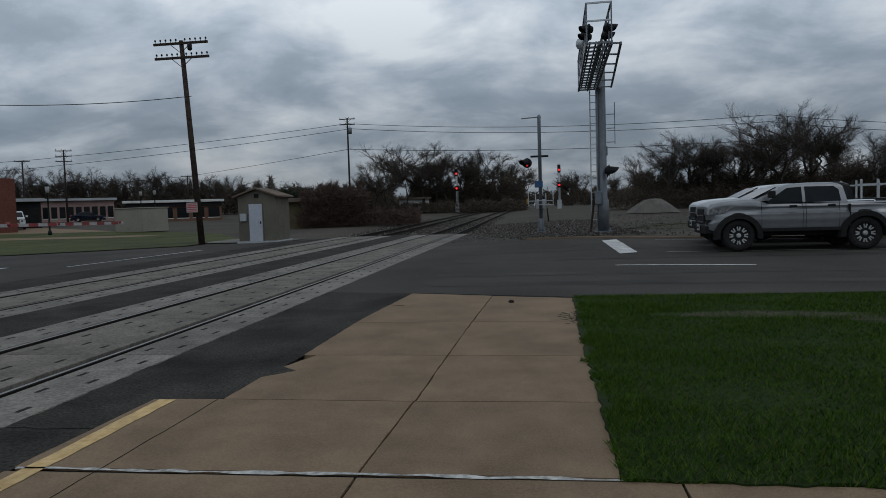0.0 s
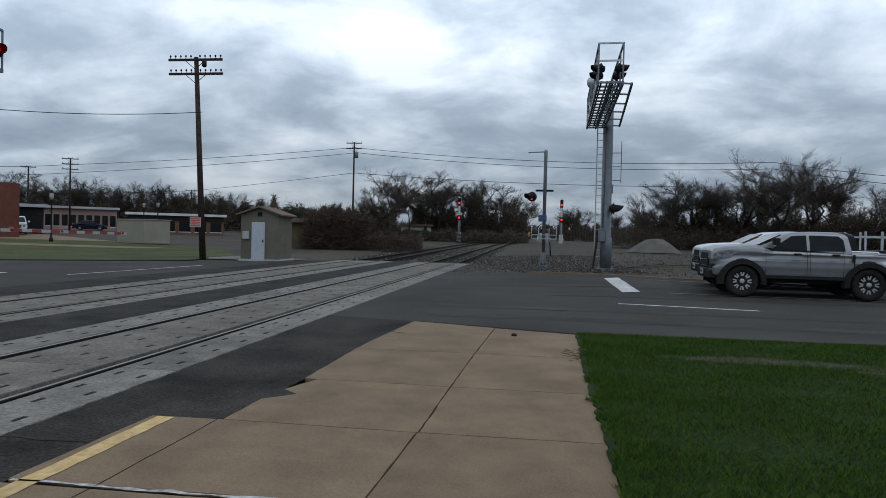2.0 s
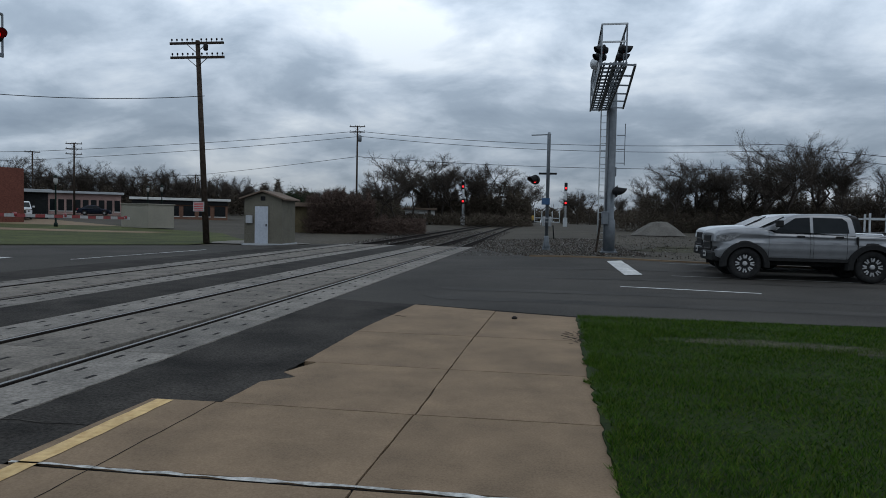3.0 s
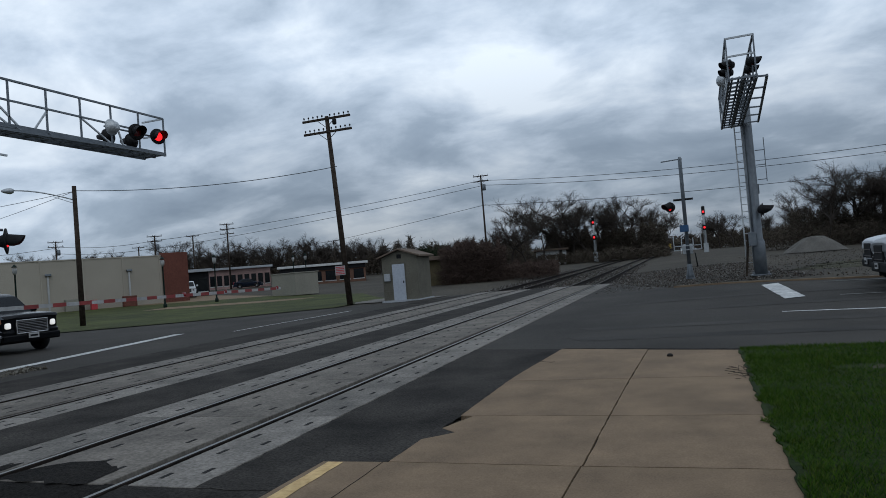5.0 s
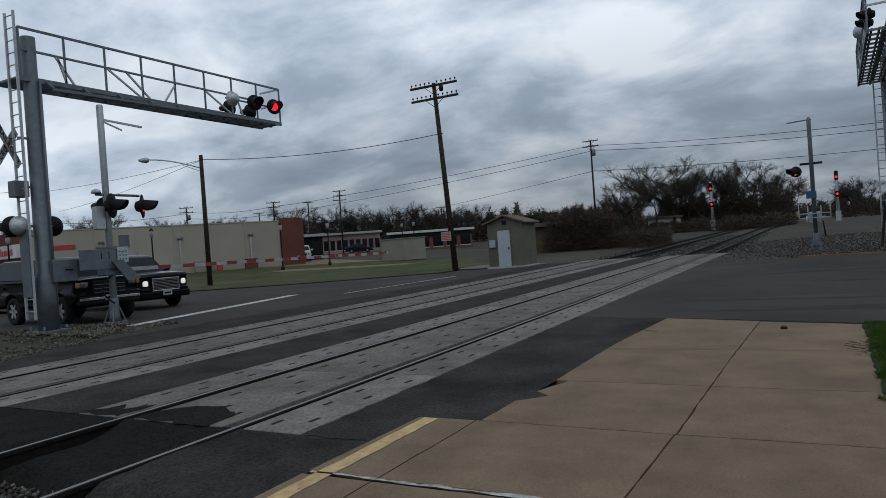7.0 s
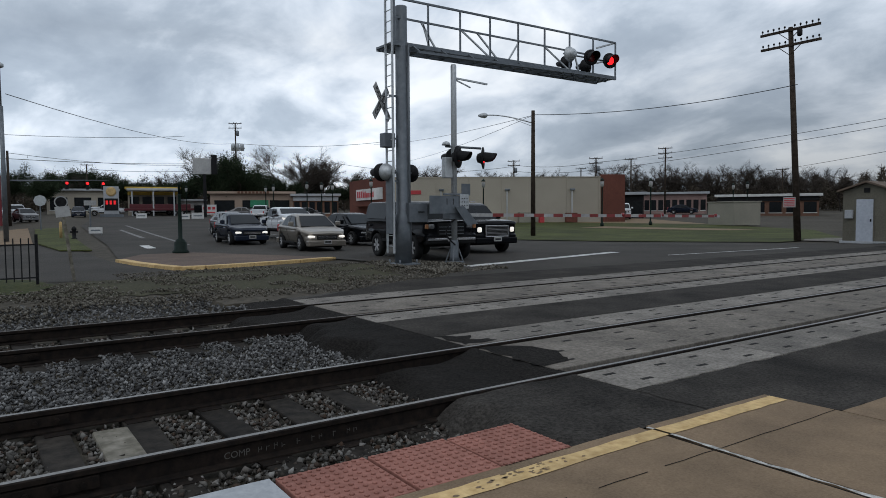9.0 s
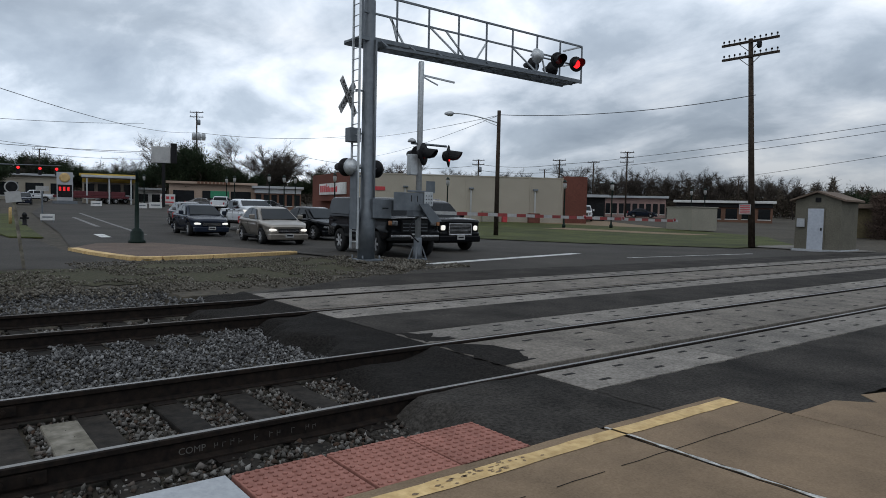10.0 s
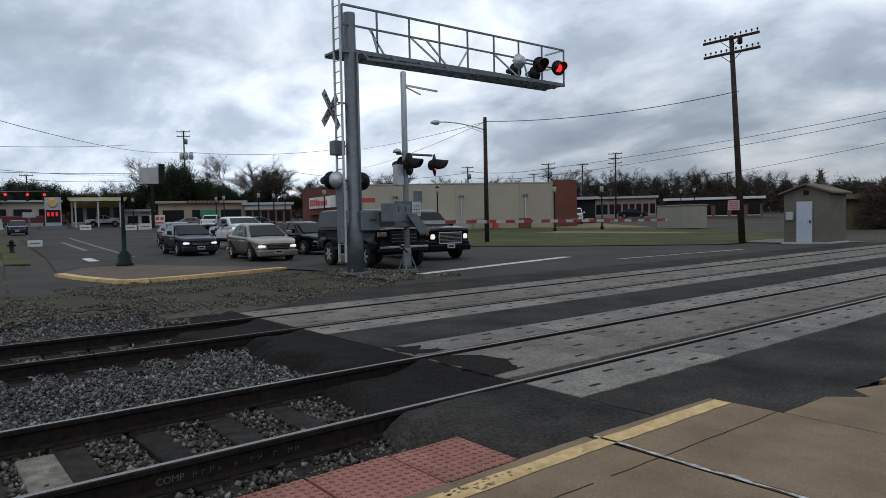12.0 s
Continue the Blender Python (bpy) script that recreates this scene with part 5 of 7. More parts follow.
def post_lamp(m, h, label, globe=True, footed=False):
    s = thing("lamp_post", m, label, "lamp post", "ornamental lamp posts")
    prof = [(0.16, 0), (0.16, 0.25), (0.09, 0.35), (0.07, 0.5), (0.055, h - 0.75), (0.08, h - 0.7)]
    if footed:
        prof = [(0.30, 0), (0.30, 0.10), (0.24, 0.16), (0.23, 0.42), (0.18, 0.46), (0.17, 0.52), (0.085, 0.56), (0.075, 1.2), (0.05, h - 0.6), (0.07, h - 0.55)]
    part("column", lathe(bmesh.new(), prof, 14), GREEN_IRON, s)
    if globe:
        part("globe", lathe(bmesh.new(), [(0.08, h - 0.7), (0.15, h - 0.55), (0.17, h - 0.25), (0.12, h - 0.18)], 14), LAMP_GLOBE, s, "frosted white globe")
        part("cap", lathe(bmesh.new(), [(0.22, h - 0.12), (0.15, h - 0.03), (0.03, h + 0.12)], 14), GREEN_IRON, s)
    return s


lamp = post_lamp(pose(*spot(41.95, 61)), 4.15, "dark green lamp post with white globe on the verge")
for az, d in ((38.1, 64), (51.8, 62), (30.9, 84), (31.9, 90), (61.3, 62), (66.6, 72), (65.4, 74), (64.5, 76), (69.3, 84), (76.0, 95), (69.9, 90)):
    copy_thing(lamp, pose(*spot(az, d)))
post_lamp(pose(*spot(76.78, 26.8)), 2.75, "dark green cast iron lamp column on the kerb island", False, True)
ob = thing("sign_head", pose(*spot(76.78, 26.8, 2.19)), "slender dark finial on the green column", "street furniture")
part("cap", lathe(bmesh.new(), [(0.05, 0), (0.045, 0.38), (0.07, 0.40), (0.03, 0.5)], 12), GREEN_IRON, ob)

tall = thing("flood_light_pole", pose(*spot(88.3, 43)), "tall slender grey light pole by the street", "light pole")
part("pole", piped((0, 0, 0), (0, 0, 7.2), 0.13, 0.10, 12), GALV, tall)
part("tip", piped((0, 0, 7.2), (0, 0, 9.2), 0.04, 0.04, 8), GALV, tall)
part("lamp_head", lathe(bmesh.new(), [(0.1, 9.2), (0.2, 9.25), (0.2, 9.4), (0.05, 9.5)], 12), GALV_LIGHT, tall)

# cables: pole to street light, along the far poles, over the left street
pt = Vector((-13.0, 28.9, 7.65))
wire("cable", (-25.9, 23.3, 7.33), pt, 0.38, 0.018)
for p, q, sag in ((( 15.6, 95, 7.25), (-18.0, 90, 6.25), 0.9), ((15.6, 95, 6.85), (-18.0, 90, 5.75), 0.9), ((15.6, 95, 5.15), (-18.0, 90, 4.4), 0.6),
                  ((-18.0, 90, 6.25), (-36.0, 90, 3.9), 0.5), ((-18.0, 90, 5.75), (-36.0, 90, 3.3), 0.5),
                  ((15.6, 95, 7.25), (36.95, 112, 4.65), 0.25), ((15.6, 95, 6.8), (36.95, 112, 4.05), 0.25), ((15.6, 95, 5.15), (28.46, 140, 3.15), 0.1),
                  ((28.46, 140, 3.15), (43.6, 140, 2.2), 0.3), ((36.95, 112, 4.65), (42.4, 110, 4.1), 0.1), ((36.95, 112, 4.05), (42.4, 110, 3.5), 0.1),
                  ((42.4, 110, 4.1), (49.16, 120, 4.0), 0.5), ((42.4, 110, 3.5), (49.16, 120, 3.5), 0.4), ((49.16, 120, 3.9), (66.0, 120, 4.6), 1.6),
                  ((88.0, 43, 8.6), (72.15, 118, 5.75), 1.0), ((72.15, 118, 5.75), (59.5, 110, 6.1), 0.7), ((87.95, 75, 4.5), (72.15, 120, 4.3), 0.9),
                  ((95.0, 80, 4.4), (74.6, 110, 4.1), 0.5), ((82.93, 140, 3.5), (74.0, 120, 3.6), 0.4), ((100.0, 60, 6.0), (76.0, 90, 6.2), 0.6)):
    wire("cable", aim(*p), aim(*q), sag, 0.02 if min(p[1], q[1]) < 80 else 0.03)
lamp_top = Vector((-25.9, 23.3, 7.3))
for q, sag in (((58.0, 90, 4.45), 0.3), ((61.0, 90, 5.8), 0.4)):
    wire("cable", lamp_top, aim(*q), sag, 0.014)


# ---- hut and buildings ----
def hut():
    h = thing("equipment_hut", pose(-9.85, 30.1, 0.0, 0, 0, 3), "small olive block hut with shingled gable roof and grey door", "hut")
    w, d, e, r = 1.0, 1.1, 2.38, 2.72
    bm = bmesh.new()
    prism(bm, [(-w, 0), (w, 0), (w, e), (0, r), (-w, e)], -d, d)
    body = part("wall", bm, HUT_WALL, h)
    for s in (-1, 1):
        bm = bmesh.new()
        fs = prism(bm, [(0, r + 0.02), (s * (w + 0.22), e - 0.06), (s * (w + 0.22), e + 0.02), (0, r + 0.10)], -d - 0.2, d + 0.2)
        part("roof", bm, HUT_ROOF, h)
    dr = part("door", boxed(-0.42, 0.28, -d - 0.05, -d - 0.004, 0.04, 1.98, 0.01), DOOR_GREY, h, "pale blue-grey steel door")
    part("door_handle", boxed(0.17, 0.22, -d - 0.09, -d - 0.05, 0.95, 1.08), BLACK, dr)
    part("door_frame", boxed(-0.47, 0.33, -d - 0.03, -d - 0.002, 0.0, 2.04), HUT_WALL, h)
    part("meter_box", boxed(-0.88, -0.55, -d - 0.14, -d - 0.002, 1.1, 1.5, 0.015), GREY_PLATE, h)
    part("gable_vent", boxed(-0.12, 0.12, -d - 0.03, -d - 0.002, 2.28, 2.5), BLACK, h)
    part("foundation", boxed(-w - 0.1, w + 0.1, -d - 0.1, d + 0.1, -0.1, 0.06), GREY_PLATE, h)


hut()

shed = thing("storage_shed", pose(*spot(31.9, 65), 0, 0, 62), "long low tan metal storage shed on the grass", "shed")
part("wall", boxed(-1.2, 1.2, -2.2, 2.2, 0, 2.0, 0.02), TAN_BOX, shed)
part("roof", boxed(-1.28, 1.28, -2.28, 2.28, 2.0, 2.08, 0.02), TAN_BOX, shed)
for k in range(9):
    part("seam", boxed(1.2, 1.215, -2.15 + k * 0.53, -2.13 + k * 0.53, 0.02, 1.98), TAN_BOX, shed)
part("corner_trim", boxed(1.19, 1.225, -1.62, -1.54, 0, 2.0), WHITE_SHEET, shed)


def walls(parent, name, p, q, z0, z1, mat, thick=0.3, label=""):
    """A straight wall between two plan points."""
    p, q = Vector((*p, 0)), Vector((*q, 0))
    m = (p + q) / 2
    L = (q - p).length
    a = math.degrees(math.atan2(q.y - p.y, q.x - p.x))
    ob = part(name, boxed(-L / 2, L / 2, -thick / 2, thick / 2, z0, z1), mat, parent, label)
    ob.matrix_local = pose(m.x, m.y, 0, 0, 0, a)
    return ob, L


def pharmacy():
    b = thing("pharmacy_building", pose(0, 0, 0), "beige stucco store with red brick corners and flat roof", "building")
    A, B, C, D = (-69.5, 33.4), (-56.2, 30.9), (-43.6, 52.2), (-60.0, 63.0)
    side, L = walls(b, "side_wall", B, C, 0.2, 5.15, BEIGE)
    front, F = walls(b, "front_wall", A, B, 0.2, 5.35, BRICK, label="red brick front wall")
    walls(b, "back_wall", C, D, 0.2, 5.15, BEIGE)
    walls(b, "end_wall", D, A, 0.2, 5.15, BEIGE)
    bm = bmesh.new()
    vs = [bm.verts.new((*p, 5.0)) for p in (A, B, C, D)]
    bm.faces.new(vs)
    part("roof", bm, GREY_PLATE, b)
    part("parapet_cap", boxed(-L / 2, L / 2, -0.2, 0.2, 5.15, 5.25), BEIGE, side)
    part("brick_pier", boxed(L / 2 - 2.3, L / 2 + 0.25, -0.32, 0.32, 0.2, 5.45, 0.02), BRICK, side, "red brick corner pier")
    for k in range(7):
        x = -L / 2 + 1.5 + k * (L - 4) / 6
        part("pilaster", boxed(x - 0.06, x + 0.06, -0.2, -0.15, 0.2, 5.15), BEIGE, side)
        if k % 2:
            part("wall_lamp", boxed(x + 0.3, x + 0.8, -0.4, -0.15, 3.8, 4.0, 0.03), GALV, side)
            part("downpipe", boxed(x + 0.45, x + 0.6, -0.28, -0.15, 0.6, 3.8), WHITE_SHEET, side)
    part("service_door", boxed(-L / 2 + 7.2, -L / 2 + 8.6, -0.2, -0.15, 0.3, 1.75), WHITE_WALL, side)
    part("red_lettering", boxed(-L / 2 + 1.4, -L / 2 + 3.4, -0.21, -0.15, 3.45, 3.85), RED_SIGN, side, "red lettering band")
    s = part("store_sign", boxed(-F / 2 + 3.2, F / 2 - 1.2, -0.3, -0.15, 3.0, 4.25, 0.02), WHITE_WALL, front, "white sign board with red lettering bars")
    bm = bmesh.new()
    x = -F / 2 + 3.6
    for w, h in ((0.75, 0.75), (0.75, 0.75), (0.75, 0.75), (0.22, 0.9), (0.5, 0.6), (0.42, 0.7), (0.5, 0.5), (0.35, 0.5), (0.6, 0.5), (0.5, 0.5), (0.4, 0.5), (0.5, 0.6)):
        if x + w < F / 2 - 1.4:
            box(bm, x, x + w * 0.72, -0.32, -0.3, 3.28, 3.28 + h)
        x += w
    part("lettering_bars", bm, RED_SIGN, s)
    part("canopy", boxed(-F / 2 + 3.5, F / 2 - 3, -0.9, -0.15, 2.3, 2.5), BRICK, front)
    # site clutter by the wall
    for k, (x, y, w, h, m) in enumerate(((-47.2, 44.0, 0.5, 0.9, RED_SIGN), (-48.5, 43.0, 1.5, 1.1, TAN_BOX), (-45.5, 46.6, 1.2, 1.0, BRICK))):
        t = thing("utility_cabinet", pose(x, y, rise(x, y), 0, 0, 60), "small service cabinet beside the store wall", "cabinet")
        part("case", boxed(-w / 2, w / 2, -0.3, 0.3, 0, h, 0.03), m, t)


pharmacy()


def low_building(az0, az1, d, h, mat, label, roof=None, windows=0, band=None, depth=9.0, base=None, canopy=False):
    p, q = Vector(spot(az0, d)), Vector(spot(az1, d))
    m = (p + q) / 2
    L = (q - p).length
    a = math.degrees(math.atan2(q.y - p.y, q.x - p.x))
    z = min(p.z, q.z, m.z) - 0.1
    b = thing("low_building", pose(m.x, m.y, z, 0, 0, a), label, "building")
    w = part("wall", boxed(-L / 2, L / 2, 0, depth, 0, h, 0.03), mat, b)
    part("roof", boxed(-L / 2 - 0.4, L / 2 + 0.4, -0.6, depth + 0.3, h, h + 0.35, 0.03), roof or GREY_PLATE, b)
    for k in range(windows):
        x = -L / 2 + L * (k + 0.5) / windows
        wn = part("window", boxed(x - L / windows * 0.36, x + L / windows * 0.36, -0.08, -0.01, h * 0.2, h * 0.72), GLASS_DARK, b, "dark shop window")
        part("window_frame", boxed(x - L / windows * 0.40, x + L / windows * 0.40, -0.06, -0.005, h * 0.16, h * 0.2), WHITE_WALL, wn)
    if band:
        part("fascia", boxed(-L / 2, L / 2, -0.25, -0.02, h * 0.78, h * 0.98), band, b)
    if canopy:
        part("canopy", boxed(-L / 2, L / 2, -5.5, -0.6, h - 0.4, h - 0.05, 0.03), GALV_LIGHT, b)
        for x in (-L * 0.4, 0, L * 0.4):
            part("canopy_post", boxed(x - 0.1, x + 0.1, -5.2, -5.0, 0, h - 0.4), GALV_LIGHT, b)
    return b


low_building(40.2, 33.8, 118, 3.3, PINK_WALL, "long pink strip building with dark openings", GREY_PLATE, 12, None, 10)
low_building(33.0, 26.0, 105, 2.8, BRICK_BROWN, "low building under a broad white roof", WHITE_WALL, 6, BLACK, 10)
low_building(41.5, 38.6, 88, 3.0, BLACK, "dark open-fronted shop with flat roof", GREY_PLATE, 3, None, 8)
low_building(20.9, 17.8, 60, 2.3, HOUSE_WALL, "low ochre house with brown shingled roof behind the hut", HUT_ROOF, 0, None, 8)
low_building(11.5, 9.0, 120, 2.6, WHITE_WALL, "small white house half hidden by trees", HUT_ROOF, 3, None, 7)
eatery = low_building(74.2, 67.7, 110, 3.6, PINK_TAN, "pinkish tan flat-roofed restaurant with dark entrance", PINK_TAN, 3, None, 12)
for k in range(9):
    part("lettering_bar", boxed(-2.2 + 0.55 * k, -1.85 + 0.55 * k, -0.72, -0.61, 3.62, 4.0), BRICK_BROWN, eatery, "dark raised lettering bar")
low_building(79.4, 74.6, 122, 2.4, WHITE_WALL, "low white shop front behind the petrol station", GREY_PLATE, 5, None, 8)
low_building(80.2, 76.6, 118, 4.3, BEIGE, "petrol station shop with yellow fascia", YELLOW_SIGN, 4, YELLOW_SIGN, 8, None, True)
low_building(85.6, 80.9, 135, 4.2, BEIGE, "pale block building at the junction", GREY_PLATE, 3, None, 9)
low_building(67.7, 64.0, 105, 3.2, BRICK_BROWN, "dark covered shop row with flat roof", GREY_PLATE, 6, GREY_PLATE, 8)
low_building(-14.0, -19.0, 95, 2.6, WHITE_WALL, "pale low shed behind the brush", GREY_PLATE, 0, None, 6)


def corner_block():
    b = thing("brick_corner_building", pose(*spot(93.5, 82, 0.0), 0, 0, 90), "brown brick building above a maroon ground floor", "building")
    L = 13.0
    part("lower_wall", boxed(-L / 2, L / 2 + 0.8, 0, 10, 0, 5.6, 0.03), MAROON, b, "maroon painted ground floor wall")
    up = part("upper_wall", boxed(-L / 2, L / 2, 0.5, 10, 5.6, 9.0, 0.03), BRICK_BROWN, b, "brown brick upper wall")
    part("parapet", boxed(-L / 2, L / 2 - 1.6, 0.45, 10, 9.0, 9.5, 0.03), BRICK_BROWN, b)
    for x in (L / 2 - 2.6, L / 2 - 5.6, L / 2 - 8.6):
        w = part("window", boxed(x - 0.9, x + 0.9, 0.42, 0.49, 6.2, 8.0), GLASS_DARK, b, "dark sash window")
        part("mullion", boxed(x - 0.06, x + 0.06, 0.38, 0.42, 6.2, 8.0), WHITE_WALL, w)
        for s in (-0.95, 0.95):
            part("window_frame", boxed(x + s - 0.05, x + s + 0.05, 0.38, 0.5, 6.15, 8.05), WHITE_WALL, w)


corner_block()


def street_signs():
    s = thing("pylon_sign", pose(*spot(81.35, 106), 0, 0, -9), "tall pylon price sign with yellow badge and red figures", "sign")
    part("pole", boxed(-0.2, 0.2, -1.5, 1.5, 0, 0.4), GALV, s)
    part("board", boxed(-0.2, 0.2, -0.98, 0.98, 0.4, 4.3, 0.05), GREY_PLATE, s)
    part("badge", lathe(bmesh.new(), [(0.66, 0.205), (0.66, 0.24), (0.4, 0.26)], 16, axis="x", at=(0, 0, 3.55)), YELLOW, s, "round yellow badge")
    part("display", boxed(0.2, 0.24, -0.85, 0.85, 0.9, 2.6), BLACK, s, "black price display")
    bm = bmesh.new()
    for y in (-0.6, -0.1, 0.4):
        box(bm, 0.245, 0.26, y - 0.12, y + 0.16, 1.75, 2.3)
    part("figures", bm, RED_FIGURE, s, "glowing red figure bars")
    s = thing("store_road_sign", pose(*spot(74.3, 104), 0, 0, -16), "low white sign with red lettering bars", "sign")
    part("board", boxed(-0.15, 0.15, -1.0, 1.0, 0.3, 1.75, 0.03), WHITE_WALL, s)
    bm = bmesh.new()
    for y in (-0.62, 0.0, 0.62):
        box(bm, 0.155, 0.17, y - 0.2, y + 0.2, 1.05, 1.45)
    box(bm, 0.155, 0.17, -0.8, 0.8, 0.55, 0.72)
    part("lettering_bars", bm, RED_SIGN, s)
    s = thing("billboard", pose(*spot(74.6, 100), 0, 0, -20), "dark pole sign with pale face", "sign")
    part("pole", boxed(-0.2, 0.2, -0.2, 0.2, 0, 6), BLACK, s)
    part("board", boxed(-0.3, 0.3, -1.5, 0.9, 6.0, 8.2, 0.03), WHITE_SHEET, s)
    part("rear_board", boxed(-0.3, 0.3, 0.95, 1.7, 6.0, 8.7, 0.03), BLACK, s)
    s = thing("direction_sign", pose(*spot(70.4, 104), 0, 0, -20), "green direction board on posts", "sign")
    part("board", boxed(-0.06, 0.06, -1.3, 1.3, 1.4, 2.45), GREEN_SIGN, s)
    for y in (-1.2, 1.2):
        part("post", boxed(-0.05, 0.05, y - 0.05, y + 0.05, 0, 1.3), GALV, s)
    s = thing("traffic_signal", pose(*spot(88.3, 118), 0, 0, 0), "traffic signal mast arm with red lights", "traffic signal")
    part("mast", piped((0, 0, 0), (0, 0, 5.8), 0.15, 0.12), GALV, s)
    part("arm", piped((0, 0, 5.5), (0.5, 13.9, 5.8), 0.10, 0.06), GALV, s)
    for y in (8.3, 11.1, 13.3):
        h = part("signal_head", boxed(0.2, 0.6, y - 0.22, y + 0.22, 4.3, 5.5, 0.03), BLACK, s, "black signal head")
        part("lens", lathe(bmesh.new(), [(0.2, 0.61), (0.12, 0.66)], 10, axis="x", at=(0, y, 5.25)), RED_LENS_LIT, h, "lit red lens")
    for az, d, w, h, lab in ((82.9, 55, 0.8, 2.0, "small red and white roadside sign on a post"),):
        s = thing("roadside_sign", pose(*spot(az, d), 0, 4, 0), lab, "sign")
        part("post", boxed(-0.05, 0.05, -0.05, 0.05, 0, h), TIE_PALE if d < 40 else GALV, s)
        part("board", boxed(0.05, 0.08, -w / 2, w / 2, h - 0.2, h + 0.15), WHITE_SHEET, s)
    s = thing("marker_post", pose(*spot(84.45, 17.9), 7, 2, 0), "white notice under a dark round badge on a leaning weathered stake", "sign")
    part("stake", boxed(-0.03, 0.03, -0.034, 0.034, -0.05, 1.55), TIE_PALE, s)
    part("board", boxed(0.022, 0.034, -0.15, 0.15, 1.46, 1.70), WHITE_SHEET, s)
    badge = part("badge", lathe(bmesh.new(), [(0.14, 0.005), (0.14, 0.018)], 20, axis="x", at=(0, 0, 1.80)), WHITE_SHEET, s, "pale badge rim")
    part("badge_face", lathe(bmesh.new(), [(0.115, 0.018), (0.115, 0.022)], 20, axis="x", at=(0, 0, 1.80)), BLACK, badge, "dark round face")
    s = thing("stop_sign", pose(*spot(86.1, 58), 0, 0, 0), "grey back of an octagonal road sign on a post", "sign")
    part("post", boxed(-0.04, 0.04, -0.04, 0.04, 0, 2.5), GALV, s)
    part("board", lathe(bmesh.new(), [(0.42, 0.05), (0.42, 0.07)], 8, axis="x", at=(0, 0, 2.2)), GALV_LIGHT, s)
    s = thing("bollard", pose(*spot(84.9, 44)), "faded yellow bollard beside the driveway", "bollard")
    part("post", lathe(bmesh.new(), [(0.08, -0.02), (0.08, 0.85), (0.06, 0.92), (0.02, 0.94)], 12), YELLOW, s)
    s = thing("fire_hydrant", pose(*spot(84.05, 42)), "dark fire hydrant on the grass strip", "hydrant")
    part("body", lathe(bmesh.new(), [(0.15, 0), (0.15, 0.05), (0.10, 0.07), (0.10, 0.5), (0.13, 0.52), (0.12, 0.6), (0.05, 0.7)], 12), BLACK, s)
    part("outlet", piped((0, -0.2, 0.4), (0, 0.2, 0.4), 0.05), BLACK, s)
    for az, d, w in ((82.6, 46, 0.75), (76.2, 84, 1.2), (75.2, 86, 1.4), (79.3, 90, 1.2)):
        s = thing("yard_sign", pose(*spot(az, d), 0, 0, -8), "small white sidewalk sign with grey bars", "sign")
        part("board", boxed(-0.02, 0.02, -w / 2, w / 2, 0.12, 0.12 + w * 0.5), WHITE_WALL, s)
        part("print_bars", boxed(0.021, 0.026, -w * 0.35, w * 0.35, 0.12 + w * 0.2, 0.12 + w * 0.3), GALV, s)
        for y in (-w * 0.4, w * 0.4):
            part("leg", boxed(-0.02, 0.02, y - 0.015, y + 0.015, 0, 0.14), GALV, s)


street_signs()


def fence():
    f = thing("iron_fence", pose(0, 0, 0), "black iron picket fence beside the verge", "fence")
    p, q = Vector((-12.9, -7.6, 0)), Vector((-12.65, -3.35, 0))
    n = 30
    for i in range(n + 1):
        c = p.lerp(q, i / n)
        if i % 10 == 0:
            part("post", boxed(c.x - 0.03, c.x + 0.03, c.y - 0.03, c.y + 0.03, -0.05, 1.08), BLACK, f)
        else:
            part("picket", boxed(c.x - 0.012, c.x + 0.012, c.y - 0.012, c.y + 0.012, 0.06, 1.0), BLACK, f)
    for z in (0.14, 0.86):
        part("rail", barred(p + Vector((0, 0, z)), q + Vector((0, 0, z)), 0.03), BLACK, f)


fence()


def gravel_pile():
    bm = bmesh.new()
    n = 28
    rings = []
    for r, h in ((1.0, 0.0), (0.8, 0.3), (0.55, 0.66), (0.3, 0.92), (0.08, 1.0)):
        ring = []
        for i in range(n):
            a = 2 * math.pi * i / n
            k = 1 + 0.12 * noise.noise(Vector((math.cos(a) * 2, math.sin(a) * 2, h * 3)))
            ring.append(bm.verts.new((4.0 * r * k * math.cos(a), 3.2 * r * k * math.sin(a), 1.75 * h * k)))
        rings.append(ring)
    for a, b2 in zip(rings, rings[1:]):
        for i in range(n):
            bm.faces.new((a[i], a[(i + 1) % n], b2[(i + 1) % n], b2[i]))
    bm.faces.new(rings[-1])
    ob = link("gravel_heap", bm, GRAVEL_HEAP)
    ob.location = spot(-9.5, 66)
    ob.scale = (0.62, 0.62, 0.72)
    tagged(ob, "heap of grey gravel in the lot", "gravel", kind="stuff")


gravel_pile()


# ---- vehicles ----
def paint(name, dark, light, metal=0.0):
    return material(name, dark, light, 3, 0.32 if max(light) > 0.05 else 0.22, 0.0, metal, 0.05, 0.6, coat=0.0 if max(light) < 0.05 else 0.12, gloss=0.13 if max(light) < 0.05 else 0.35)


